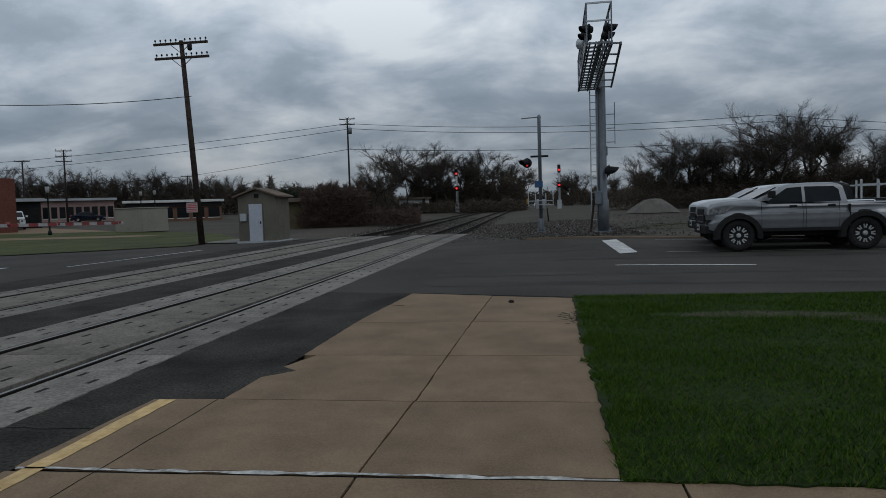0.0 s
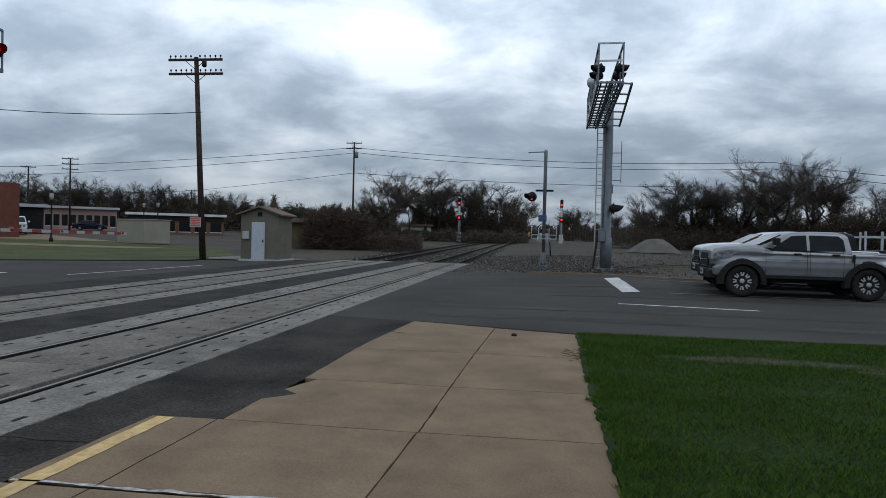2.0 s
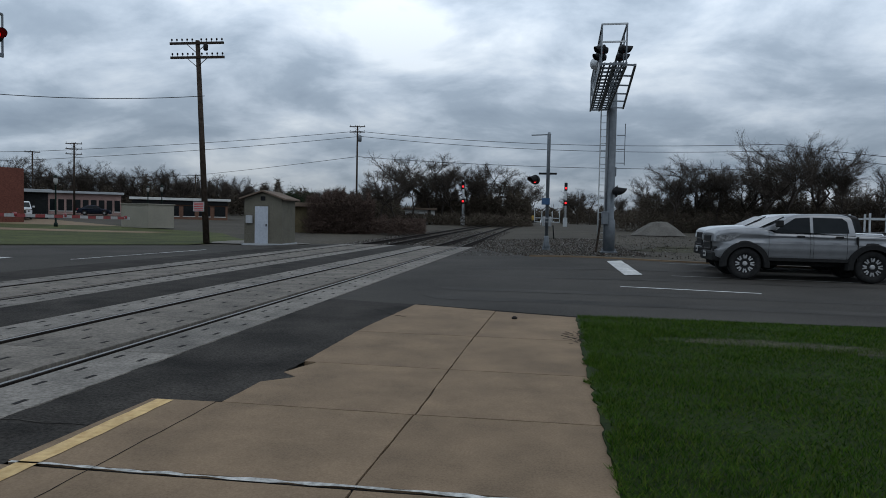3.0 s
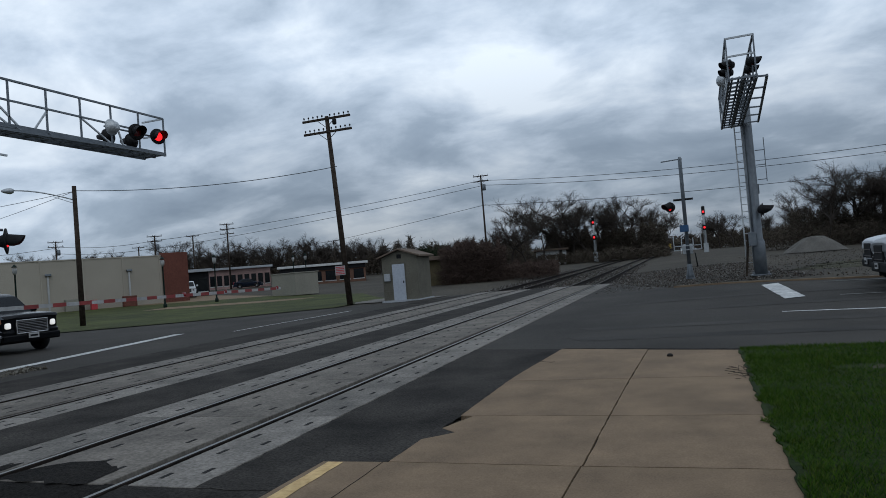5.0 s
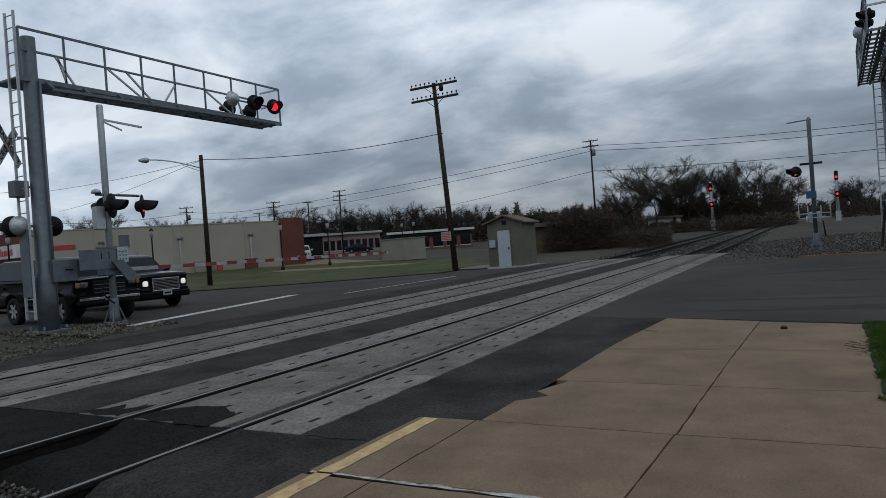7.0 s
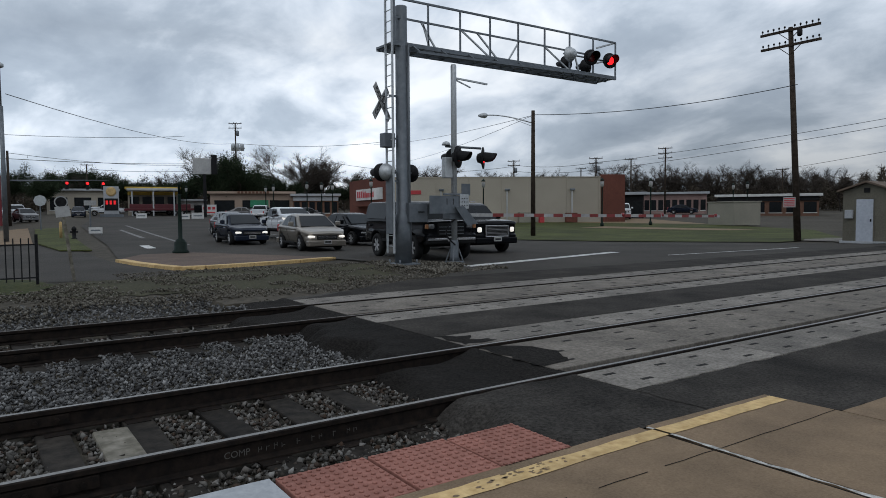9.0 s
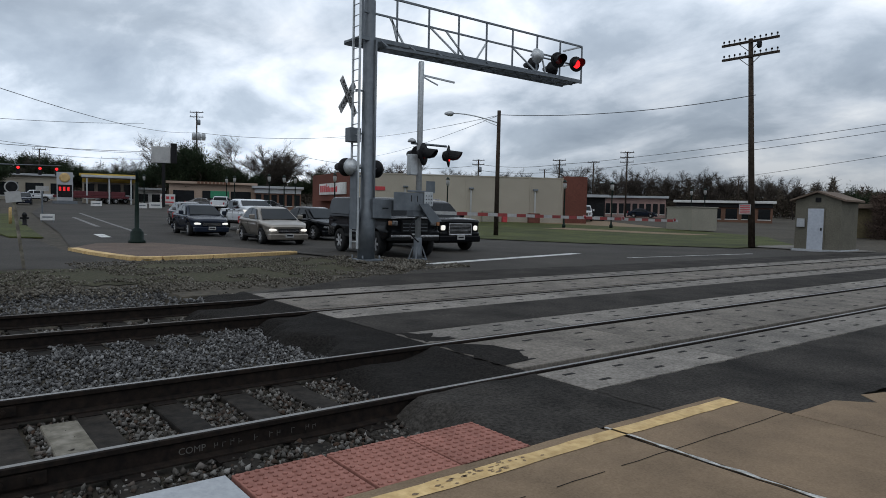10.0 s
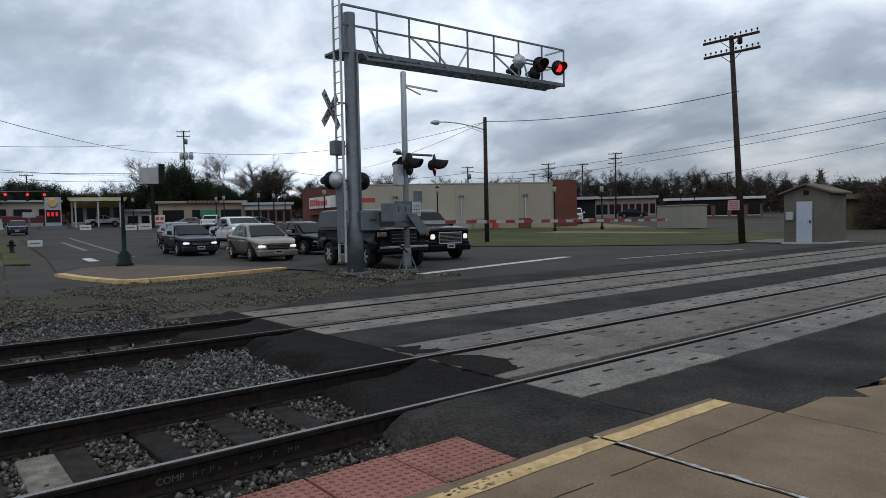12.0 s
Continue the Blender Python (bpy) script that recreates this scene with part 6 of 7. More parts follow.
SILVER = paint("silver_car_paint", (0.19, 0.196, 0.206), (0.235, 0.242, 0.252), 0.55)
WHITE_CAR = paint("white_car_paint", (0.50, 0.52, 0.54), (0.58, 0.60, 0.62))
BLACK_CAR = paint("black_car_paint", (0.0035, 0.004, 0.005), (0.006, 0.0065, 0.008))
CHAMPAGNE = paint("champagne_car_paint", (0.22, 0.198, 0.17), (0.27, 0.243, 0.21), 0.5)
NAVY = paint("dark_blue_car_paint", (0.010, 0.014, 0.024), (0.018, 0.023, 0.036))
RED_CAR = paint("dark_red_car_paint", (0.07, 0.010, 0.014), (0.10, 0.015, 0.02))
GREY_CAR = paint("grey_car_paint", (0.10, 0.10, 0.105), (0.14, 0.14, 0.145))
TRIM = material("black_plastic_trim", (0.014, 0.014, 0.014), (0.022, 0.022, 0.022), 12, 0.75, 0.05, gloss=0.08)
ALLOY = material("dull_alloy", (0.34, 0.34, 0.345), (0.46, 0.46, 0.465), 6, 0.4, 0, metal=0.5)
CAR_GLASS = material("tinted_car_glass", (0.006, 0.008, 0.009), (0.012, 0.014, 0.016), 3, 0.1, 0, gloss=0.16)
AMBER = material("amber_lamp_lens", (0.30, 0.12, 0.05), (0.42, 0.20, 0.09), 4, 0.3, 0)
TAIL = material("red_tail_lamp", (0.25, 0.012, 0.015), (0.34, 0.02, 0.02), 4, 0.3, 0)


def arch(cx, r, z0, z1):
    """Outline points of a wheel arch, walked from front to rear along the sill."""
    n = 9
    out = []
    for i in range(n + 1):
        a = math.pi * i / n
        out.append((cx + r * math.cos(a), max(z0, z1 + r * math.sin(a))))
    return out


def wheel(parent, x, y, r, side, spokes=6):
    w = part("wheel", lathe(bmesh.new(), [(r * 0.58, -0.06), (r * 0.60, -0.11), (r * 0.93, -0.115), (r, -0.085), (r, 0.085), (r * 0.93, 0.115), (r * 0.60, 0.11), (r * 0.58, 0.06)], 22, axis="y"), RUBBER, parent, "black tyre")
    w.location = (x, y, r)
    bm = bmesh.new()
    lathe(bm, [(r * 0.57, 0.0), (r * 0.60, 0.03), (r * 0.56, 0.05)], 20, axis="y", mi=1, at=(0, side * 0.04, 0))
    lathe(bm, [(r * 0.16, 0.0), (r * 0.16, 0.03), (r * 0.1, 0.05)], 10, axis="y", at=(0, side * 0.07, 0))
    lathe(bm, [(0.0, 0.0), (r * 0.56, 0.0), (r * 0.57, 0.02)], 18, axis="y", mi=1, at=(0, side * 0.055, 0))
    for i in range(spokes):
        a = 2 * math.pi * i / spokes
        p = Vector((math.cos(a), 0, math.sin(a)))
        if spokes == 8:
            # split spokes, bright only towards the rim
            for da in (-0.17, 0.17):
                p0, p1 = Vector((math.cos(a + da * 0.6), 0, math.sin(a + da * 0.6))), Vector((math.cos(a + da), 0, math.sin(a + da)))
                bar(bm, p0 * r * 0.33 + Vector((0, side * 0.088, 0)), p1 * r * 0.57 + Vector((0, side * 0.10, 0)), 0.02, r * 0.085)
        else:
            bar(bm, p * r * 0.12 + Vector((0, side * 0.09, 0)), p * r * 0.56 + Vector((0, side * 0.10, 0)), 0.02, r * 0.2)
    part("rim", bm, [ALLOY, TRIM], w, "alloy rim")


def vehicle(kind, m, col, label, lights=False, arches=False, name=None):
    """A road vehicle built lengthwise along +x, front at +x, wheels on z = 0."""
    S = dict(
        pickup=dict(L=5.4, W=1.90, r=0.39, wb=3.25, fx=1.75, sill=0.50, body=[(2.54, 0.60), (2.58, 0.98), (2.56, 1.17), (2.46, 1.26), (2.2, 1.315), (1.75, 1.35), (1.25, 1.37), (1.0, 1.25), (-2.64, 1.22), (-2.69, 1.18), (-2.70, 0.62)],
                    cab=[(1.38, 1.33), (0.64, 1.67), (0.38, 1.745), (-0.1, 1.765), (-0.72, 1.755), (-0.97, 1.70), (-1.08, 1.20)],
                    glass=[[(1.02, 1.25), (0.90, 1.36), (0.46, 1.635), (0.08, 1.66), (0.08, 1.25)], [(0.0, 1.25), (0.0, 1.66), (-0.74, 1.65), (-0.86, 1.56), (-0.90, 1.27)]]),
        sedan=dict(L=4.55, W=1.74, r=0.32, wb=2.62, fx=1.36, sill=0.26, body=[(2.24, 0.34), (2.28, 0.66), (2.19, 0.74), (1.75, 0.84), (1.0, 0.94), (-1.5, 1.0), (-2.18, 0.97), (-2.27, 0.84), (-2.26, 0.42)],
                   cab=[(1.20, 0.91), (0.34, 1.38), (0.12, 1.44), (-0.25, 1.47), (-0.65, 1.46), (-0.98, 1.41), (-1.80, 0.98)],
                   glass=[[(0.82, 0.95), (0.22, 1.34), (-0.22, 1.38), (-0.22, 0.96)], [(-0.28, 0.96), (-0.28, 1.38), (-0.78, 1.36), (-1.25, 1.0)]]),
        suv=dict(L=5.1, W=2.02, r=0.39, wb=2.95, fx=1.55, sill=0.42, body=[(2.50, 0.50), (2.56, 1.06), (2.47, 1.15), (1.9, 1.21), (1.10, 1.24), (-2.45, 1.18), (-2.54, 1.0), (-2.54, 0.55)],
                 cab=[(1.25, 1.18), (0.60, 1.78), (0.3, 1.88), (-2.0, 1.88), (-2.25, 1.80), (-2.47, 1.14)],
                 glass=[[(0.98, 1.23), (0.5, 1.72), (-0.1, 1.75), (-0.1, 1.23)], [(-0.18, 1.23), (-0.18, 1.75), (-1.15, 1.75), (-1.15, 1.23)], [(-1.23, 1.23), (-1.23, 1.75), (-2.05, 1.73), (-2.25, 1.25)]]),
        offroad=dict(L=4.7, W=1.98, r=0.40, wb=2.66, fx=1.42, sill=0.55, body=[(2.22, 0.66), (2.24, 1.20), (2.1, 1.26), (0.70, 1.28), (-2.3, 1.24), (-2.33, 0.66)],
                     cab=[(0.78, 1.24), (0.42, 1.80), (0.2, 1.88), (-2.1, 1.88), (-2.25, 1.82), (-2.30, 1.22)],
                     glass=[[(0.58, 1.29), (0.30, 1.74), (-0.35, 1.76), (-0.35, 1.29)], [(-0.48, 1.29), (-0.48, 1.76), (-1.95, 1.76), (-2.05, 1.31)]]),
    )[kind]
    if kind == "pickup":
        # shorter over all than long: bring every lengthwise measure in
        for key in ("body", "cab"):
            S[key] = [(x * 0.93, z) for x, z in S[key]]
        S["glass"] = [[(x * 0.93, z) for x, z in g] for g in S["glass"]]
        S["L"], S["wb"], S["fx"], S["r"] = 5.0, 3.02, 1.63, 0.41
    k = 0.985 if kind == "pickup" else 1.0
    for key in ("body", "cab"):
        S[key] = [(x, z * k) for x, z in S[key]]
    S["glass"] = [[(x, z * k) for x, z in g] for g in S["glass"]]
    L, W, r, fx, sill = S["L"], S["W"], S["r"], S["fx"], S["sill"]
    rx = fx - S["wb"]
    v = thing(name or {"pickup": "pickup_truck", "sedan": "sedan_car", "suv": "large_suv", "offroad": "offroad_vehicle"}[kind], m, label, "pickup" if kind == "pickup" else "car", "vehicles at the crossing")
    hw = W / 2
    ar = r + 0.09
    outline = [S["body"][0]] + [(fx + ar + 0.02, sill)] + arch(fx, ar, sill, r * 0.95)[0:] + arch(rx, ar, sill, r * 0.95) + [(rx - ar - 0.02, sill)] + [S["body"][-1]]
    outline = outline + S["body"][-2:0:-1]
    bm = bmesh.new()
    prism(bm, outline, -hw, hw)
    es = [e for e in bm.edges if abs(e.verts[0].co.y - e.verts[1].co.y) < 1e-6 and e.verts[0].co.z > sill + 0.02]
    bmesh.ops.bevel(bm, geom=es, offset=0.085 if kind != "offroad" else 0.05, segments=4, affect="EDGES", profile=0.5)
    # taper nose and tail in plan
    for q in bm.verts:
        k = max(0.0, abs(q.co.x) - L / 2 + 0.55) / 0.55
        q.co.y *= 1 - (0.28 if kind == 'sedan' else 0.12) * k * k
    groove, crest = (0.70, 0.97) if kind != "sedan" else (0.50, 0.80)

    def fullness(z):
        """How far the body side stands out at a height: a tucked sill, a hollow along the doors, a shoulder line."""
        return 1 - (0.10 if kind != "offroad" else 0.04) * (max(0.0, z - 0.78) / 0.6) ** 2 - 0.09 * (max(0.0, 0.80 - z) / 0.35) ** 2 \
            - 0.014 * math.exp(-((z - groove) / 0.06) ** 2) + 0.010 * math.exp(-((z - crest) / 0.05) ** 2)
    for axis, levels in (((0, 0, 1), [sill + 0.05 * k2 for k2 in range(1, 20)]), ((1, 0, 0), [-2.5 + 0.25 * k2 for k2 in range(21)])):
        for lv in levels:
            bmesh.ops.bisect_plane(bm, geom=list(bm.verts) + list(bm.edges) + list(bm.faces), plane_co=Vector(axis) * lv, plane_no=axis)
    for y in (-0.6 * hw, -0.3 * hw, 0.0, 0.3 * hw, 0.6 * hw):
        bmesh.ops.bisect_plane(bm, geom=list(bm.verts) + list(bm.edges) + list(bm.faces), plane_co=(0, y, 0), plane_no=(0, 1, 0))
    for q in bm.verts:
        flank = (abs(q.co.y) / hw) ** 6
        q.co.y *= 1 - (1 - fullness(q.co.z)) * flank
        if q.co.x > 0.9 and q.co.z > sill + 0.3:
            # crowned bonnet and rounded nose
            c = 1 - min(1.0, (q.co.y / (hw * 0.95)) ** 2)
            if q.co.z > S["body"][1][1]:
                q.co.z += 0.035 * c
            elif q.co.x > L / 2 - 0.3:
                q.co.x -= 0.10 * (1 - c)
    part("body", bm, col, v, smooth_faces=True)
    part("underbody", boxed(-L / 2 + 0.5, L / 2 - 0.5, -hw + 0.3, hw - 0.3, sill - 0.12, sill + 0.2), TRIM, v)
    cab = S["cab"]
    z0, z1 = cab[0][1], max(z for _, z in cab)
    half = lambda z: (hw - (0.075 if kind != "offroad" else 0.04)) - (hw * (0.24 if kind == 'sedan' else 0.16)) * max(0.0, (z - z0)) / (z1 - z0)
    bm = bmesh.new()
    a = [bm.verts.new((x, -half(z), z)) for x, z in cab]
    b2 = [bm.verts.new((x, half(z), z)) for x, z in cab]
    bm.faces.new(a); bm.faces.new(b2[::-1])
    for i in range(len(cab)):
        j = (i + 1) % len(cab)
        bm.faces.new((a[j], a[i], b2[i], b2[j]))
    bmesh.ops.recalc_face_normals(bm, faces=list(bm.faces))
    es = [e for e in bm.edges if min(e.verts[0].co.z, e.verts[1].co.z) > z0 + 0.2]
    bmesh.ops.bevel(bm, geom=es, offset=0.09 if kind != "offroad" else 0.06, segments=4, affect="EDGES", profile=0.5)
    part("cabin", bm, col, v, smooth_faces=True)

    def pane(pts3, name2):
        bm2 = bmesh.new()
        c = sum((Vector(p) for p in pts3), Vector()) / len(pts3)
        f = bm2.faces.new([bm2.verts.new(p) for p in pts3])
        f.normal_update()
        out = f.normal if f.normal.dot(c - Vector((0, 0, 1.1))) > 0 else -f.normal
        for q in bm2.verts:
            q.co += out * 0.012
        r2 = bmesh.ops.extrude_face_region(bm2, geom=[f])
        for g in r2["geom"]:
            if isinstance(g, bmesh.types.BMVert):
                g.co -= out * 0.03
        bmesh.ops.recalc_face_normals(bm2, faces=list(bm2.faces))
        part(name2, bm2, CAR_GLASS, v, "dark tinted window")
    for s in (-1, 1):
        for g in S["glass"]:
            pane([(x, s * half(z), z) for x, z in g], "side_window")

    def across(p, q, name2, k0=0.06, k1=0.92):
        (xa, za), (xb, zb) = p, q
        pts = []
        for k, s in ((k0, -1), (k0, 1), (k1, 1), (k1, -1)):
            x, z = xa + (xb - xa) * k, za + (zb - za) * k
            pts.append((x, s * (half(z) - 0.09), z))
        pane(pts, name2)
    across(cab[0], cab[1], "windshield")
    across(cab[-1], cab[-2], "rear_window", 0.12, 0.9)
    for x in (fx, rx):
        for s in (-1, 1):
            wheel(v, x, s * (hw - 0.13), r, s, 8 if kind == "pickup" else 6)
            if arches:
                bm = bmesh.new()
                rings = []
                for i in range(17):
                    t0 = math.pi * (i - 0.6) / 14.8
                    rings.append([bm.verts.new((x + rr * math.cos(t0), s * yy, r * 0.95 + rr * math.sin(t0))) for rr, yy in ((ar - 0.05, hw - 0.14), (ar - 0.035, hw + 0.045), (ar + 0.085, hw + 0.035), (ar + 0.13, hw - 0.09))])
                for ra, rb in zip(rings, rings[1:]):
                    for i in range(4):
                        bm.faces.new((ra[i], rb[i], rb[(i + 1) % 4], ra[(i + 1) % 4]))
                bm.faces.new(rings[0]); bm.faces.new(rings[-1][::-1])
                bmesh.ops.recalc_face_normals(bm, faces=list(bm.faces))
                part("wheel_arch", bm, TRIM, v, "black plastic wheel arch")
    nose = S["body"][1][0]
    zt = S["body"][1][1] if kind != "pickup" else 1.16
    zb = S["body"][0][1]
    gr = part("grille", boxed(nose - 0.12, nose + 0.012, -hw * 0.48, hw * 0.48, zb + 0.12, zt - 0.03, 0.03), TRIM, v, "dark radiator grille")
    bars = {"suv": 7, "offroad": 3, "pickup": 2, "sedan": 2}[kind]
    for k in range(bars):
        z = zb + 0.17 + k * (zt - zb - 0.22) / bars
        part("grille_bar", boxed(nose + 0.005, nose + 0.022, -hw * 0.44, hw * 0.44, z, z + (0.012 if kind == "suv" else 0.022)), CHROME if kind != "offroad" else GALV, gr)
    if kind == "suv":
        for y0, y1, z0b, z1b in ((-0.49, 0.49, zt - 0.07, zt - 0.03), (-0.49, 0.49, zb + 0.10, zb + 0.14), (-0.49, -0.45, zb + 0.12, zt - 0.05), (0.45, 0.49, zb + 0.12, zt - 0.05)):
            part("grille_frame", boxed(nose - 0.02, nose + 0.03, y0 * hw, y1 * hw, z0b, z1b, 0.01), CHROME, gr, "chrome grille surround")
    if kind == "offroad":
        for sy in (-1, 1):
            part("marker_lamp", boxed(nose - 0.08, nose + 0.004, sy * hw * 0.86 - 0.05, sy * hw * 0.86 + 0.05, zt - 0.20, zt - 0.06, 0.02), AMBER, v, "amber corner marker lamp")
        part("bumper_strip", boxed(nose + 0.03, nose + 0.05, -hw * 0.86, hw * 0.86, zb - 0.02, zb + 0.05, 0.01), CHROME, v)
    for s in (-1, 1):
        if kind == "pickup":
            bm = bmesh.new()
            prism(bm, [(nose - 0.03, 0.98), (nose - 0.06, 1.13), (nose - 0.66, 1.17), (nose - 0.50, 1.06), (nose - 0.30, 0.98)], s * hw * 0.56, s * hw * 0.985)
            es2 = [e for e in bm.edges if abs(e.verts[0].co.y - e.verts[1].co.y) > 0.01]
            bmesh.ops.bevel(bm, geom=es2, offset=0.02, segments=2, affect="EDGES", profile=0.5)
            part("headlight", bm, HEADLIGHT if lights else LENS_CLEAR, v, "headlight")
            part("fog_lamp_pod", boxed(nose - 0.26, nose - 0.005, s * hw * 0.74 - 0.14, s * hw * 0.74 + 0.12, 0.70, 0.84, 0.04), TRIM, v, "black fog lamp pod")
        else:
            zl, dz, wl = (zt - 0.04, 0.10, 0.13) if kind == "sedan" else ((zt - 0.10, 0.18, 0.085) if kind == "suv" else (zt - 0.05, 0.16, 0.11))
            part("headlight", boxed(nose - 0.24, nose - 0.015, s * hw * 0.69 - wl, s * hw * 0.69 + wl, zl - dz, zl, 0.045), HEADLIGHT if lights else LENS_CLEAR, v, "headlight")
        part("tail_lamp", boxed(-L / 2 - 0.01, -L / 2 + 0.12, s * hw * 0.74 - 0.09, s * hw * 0.74 + 0.08, 0.72, 1.02, 0.03), TAIL, v, "red tail lamp")
        mx = S["glass"][0][0][0] - 0.08
        part("mirror", boxed(mx - 0.08, mx + 0.08, s * (hw + 0.12) - 0.10, s * (hw + 0.12) + 0.10, z0 + 0.06, z0 + 0.24, 0.03), TRIM if kind == "pickup" else col, v)
        for g in S["glass"][:2]:
            x = min(p[0] for p in g) + 0.14
            part("door_handle", boxed(x, x + 0.18, s * hw * 0.97 - 0.02, s * hw * 0.97 + 0.03, z0 - 0.19, z0 - 0.14, 0.012), TRIM if kind == "pickup" else col, v)
        for x in [g[-1][0] if i == 0 else g[0][0] for i, g in enumerate(S["glass"][:2])] + [S["glass"][0][0][0] + 0.12, S["glass"][1][-1][0] + 0.05]:
            side = lambda z: s * (hw * fullness(z) - 0.002)
            bm = bmesh.new()
            zs = [sill + 0.06 + (z0 - 0.12 - sill) * i / 12 for i in range(13)]
            for za, zb2 in zip(zs, zs[1:]):
                bar(bm, (x, side(za), za), (x, side(zb2), zb2), 0.008, 0.008)
            part("door_gap", bm, TRIM, v)
        part("sill_trim", boxed(rx + ar + 0.05, fx - ar - 0.05, s * hw - 0.03, s * hw + 0.012, sill, sill + 0.09, 0.01), TRIM, v)
    part("front_bumper", boxed(nose - 0.3, nose + 0.03, -hw * 0.88, hw * 0.88, zb - 0.14, zb + 0.09, 0.04), TRIM if kind in ("offroad", "pickup") else col, v)
    part("rear_bumper", boxed(-L / 2 - 0.06, -L / 2 + 0.2, -hw * 0.9, hw * 0.9, zb - 0.12, zb + 0.1, 0.04), CHROME if kind == "pickup" else col, v)
    pl = part("number_plate", boxed(nose + 0.055, nose + 0.075, -0.16, 0.16, zb - 0.05, zb + 0.10), WHITE_SHEET, v)
    part("plate_bar", boxed(nose + 0.075, nose + 0.08, -0.12, 0.12, zb - 0.005, zb + 0.055), BLACK, pl)
    if kind == "pickup":
        part("cargo_bed", boxed(-2.42, -1.06, -hw + 0.10, hw - 0.10, 0.9, 1.175), TRIM, v, "dark open cargo bed")
        part("bed_gap", boxed(-1.045, -1.015, -hw - 0.003, hw + 0.003, 0.55, 1.165), TRIM, v)
    if kind == "suv":
        for s in (-1, 1):
            part("roof_rail", barred((0.1, s * (hw - 0.42), 1.93), (-1.9, s * (hw - 0.42), 1.93), 0.03), CHROME, v)
    return v


vehicle("pickup", pose(11.43, 15.1, 0.09, 0, 0, 177.5), SILVER, "silver crew-cab pickup with black wheel arches waiting at the crossing", False, True)
vehicle("pickup", pose(11.80, 17.7, 0.13, 0, 0, 177), WHITE_CAR, "pale silver pickup waiting behind the nearer lane")
vehicle("offroad", pose(-14.78, 7.86, 0.0, 0, 0, -5), BLACK_CAR, "dark two-tone square offroad vehicle behind the signal mast")
vehicle("suv", pose(-17.1, 11.4, 0.0, 0, 0, -6), BLACK_CAR, "large black SUV with chrome grille at the stop line", True)
vehicle("sedan", pose(-21.9, 7.05, 0.03, 0, 0, -6), CHAMPAGNE, "champagne sedan with headlights on queuing at the crossing", True)
vehicle("sedan", pose(-28.4, 6.25, 0.08, 0, 0, -4), NAVY, "dark navy sedan with headlights on in the queue", True)
vehicle("sedan", pose(-24.4, 10.35, 0.06, 0, 0, 2), BLACK_CAR, "black sedan in the second lane of the queue")
vehicle("pickup", pose(-31.5, 10.0, 0.14, 0, 0, -3), WHITE_CAR, "white crew-cab pickup in the queue", True)
vehicle("sedan", pose(-37.5, 8.6, 0.2, 0, 0, -4), GREY_CAR, "dark grey car further back in the queue")
vehicle("sedan", pose(*spot(71.6, 92), 0, 0, 60), GREY_CAR, "dark parked car by the restaurant")
vehicle("pickup", pose(*spot(70.3, 86), 0, 0, 150), WHITE_CAR, "white parked pickup by the restaurant")
vehicle("sedan", pose(*spot(69.0, 90), 0, 0, 60), NAVY, "dark blue parked car by the restaurant")
vehicle("sedan", pose(*spot(66.6, 84), 0, 0, 100), GREY_CAR, "grey car parked beside the shop row")
vehicle("suv", pose(*spot(40.3, 83), 0, 0, -50), WHITE_CAR, "white car parked on the concrete lot")
vehicle("sedan", pose(*spot(35.6, 113), 0, 0, 30), NAVY, "dark car parked before the strip building")
vehicle("suv", pose(-55.5, -6.2, 0.0, 0, 0, 90), RED_CAR, "dark red SUV parked before the maroon wall")
vehicle("sedan", pose(*spot(87.0, 85), 0, 0, 10), GREY_CAR, "grey car waiting far down the street")
vehicle("pickup", pose(*spot(78.1, 118), 0, 0, 80), WHITE_CAR, "white pickup parked at the petrol station")
vehicle("suv", pose(*spot(87.6, 100), 0, 0, 10), WHITE_CAR, "white car far down the street")
WORK_TRUCK = vehicle("pickup", pose(*spot(-20.8, 24.5), 0, 0, 176), BLACK_CAR, "black pickup with ladder rack behind the silver one")
for x in (-1.2, -1.65, -2.3):
    for y in (-0.82, 0.82):
        part("rack_post", barred((x, y, 1.2), (x, y, 1.78), 0.05), GALV_LIGHT, WORK_TRUCK, "pale ladder rack post")
for y in (-0.82, 0.82):
    part("rack_rail", barred((-1.1, y, 1.62), (-2.4, y, 1.62), 0.05), GALV_LIGHT, WORK_TRUCK)
# traffic that drives through the far junction
APPROACHING = vehicle("sedan", pose(*spot(83.4, 100), 0, 0, 0), NAVY, "dark car driving up the street from the junction", False, name="driving_car")
HAULER = vehicle("pickup", pose(*spot(80.7, 108), 0, 0, 80), WHITE_CAR, "white pickup crossing the junction", False, name="driving_pickup")
TRAILER = thing("trailer", pose(*spot(82.5, 108), 0, 0, 80), "long dark red flatbed trailer crossing the junction", "trailer")
part("bed", boxed(-5, 5, -1.2, 1.2, 0.8, 1.15, 0.03), RED_CAR, TRAILER)
part("load", boxed(-4.5, 4.2, -1.1, 1.1, 1.15, 1.8, 0.05), RED_CAR, TRAILER, "dark red stacked load")
for wx in (-3.2, -2.2, 3.4):
    for sy in (-1, 1):
        wheel(TRAILER, wx, sy * 1.05, 0.42, sy)


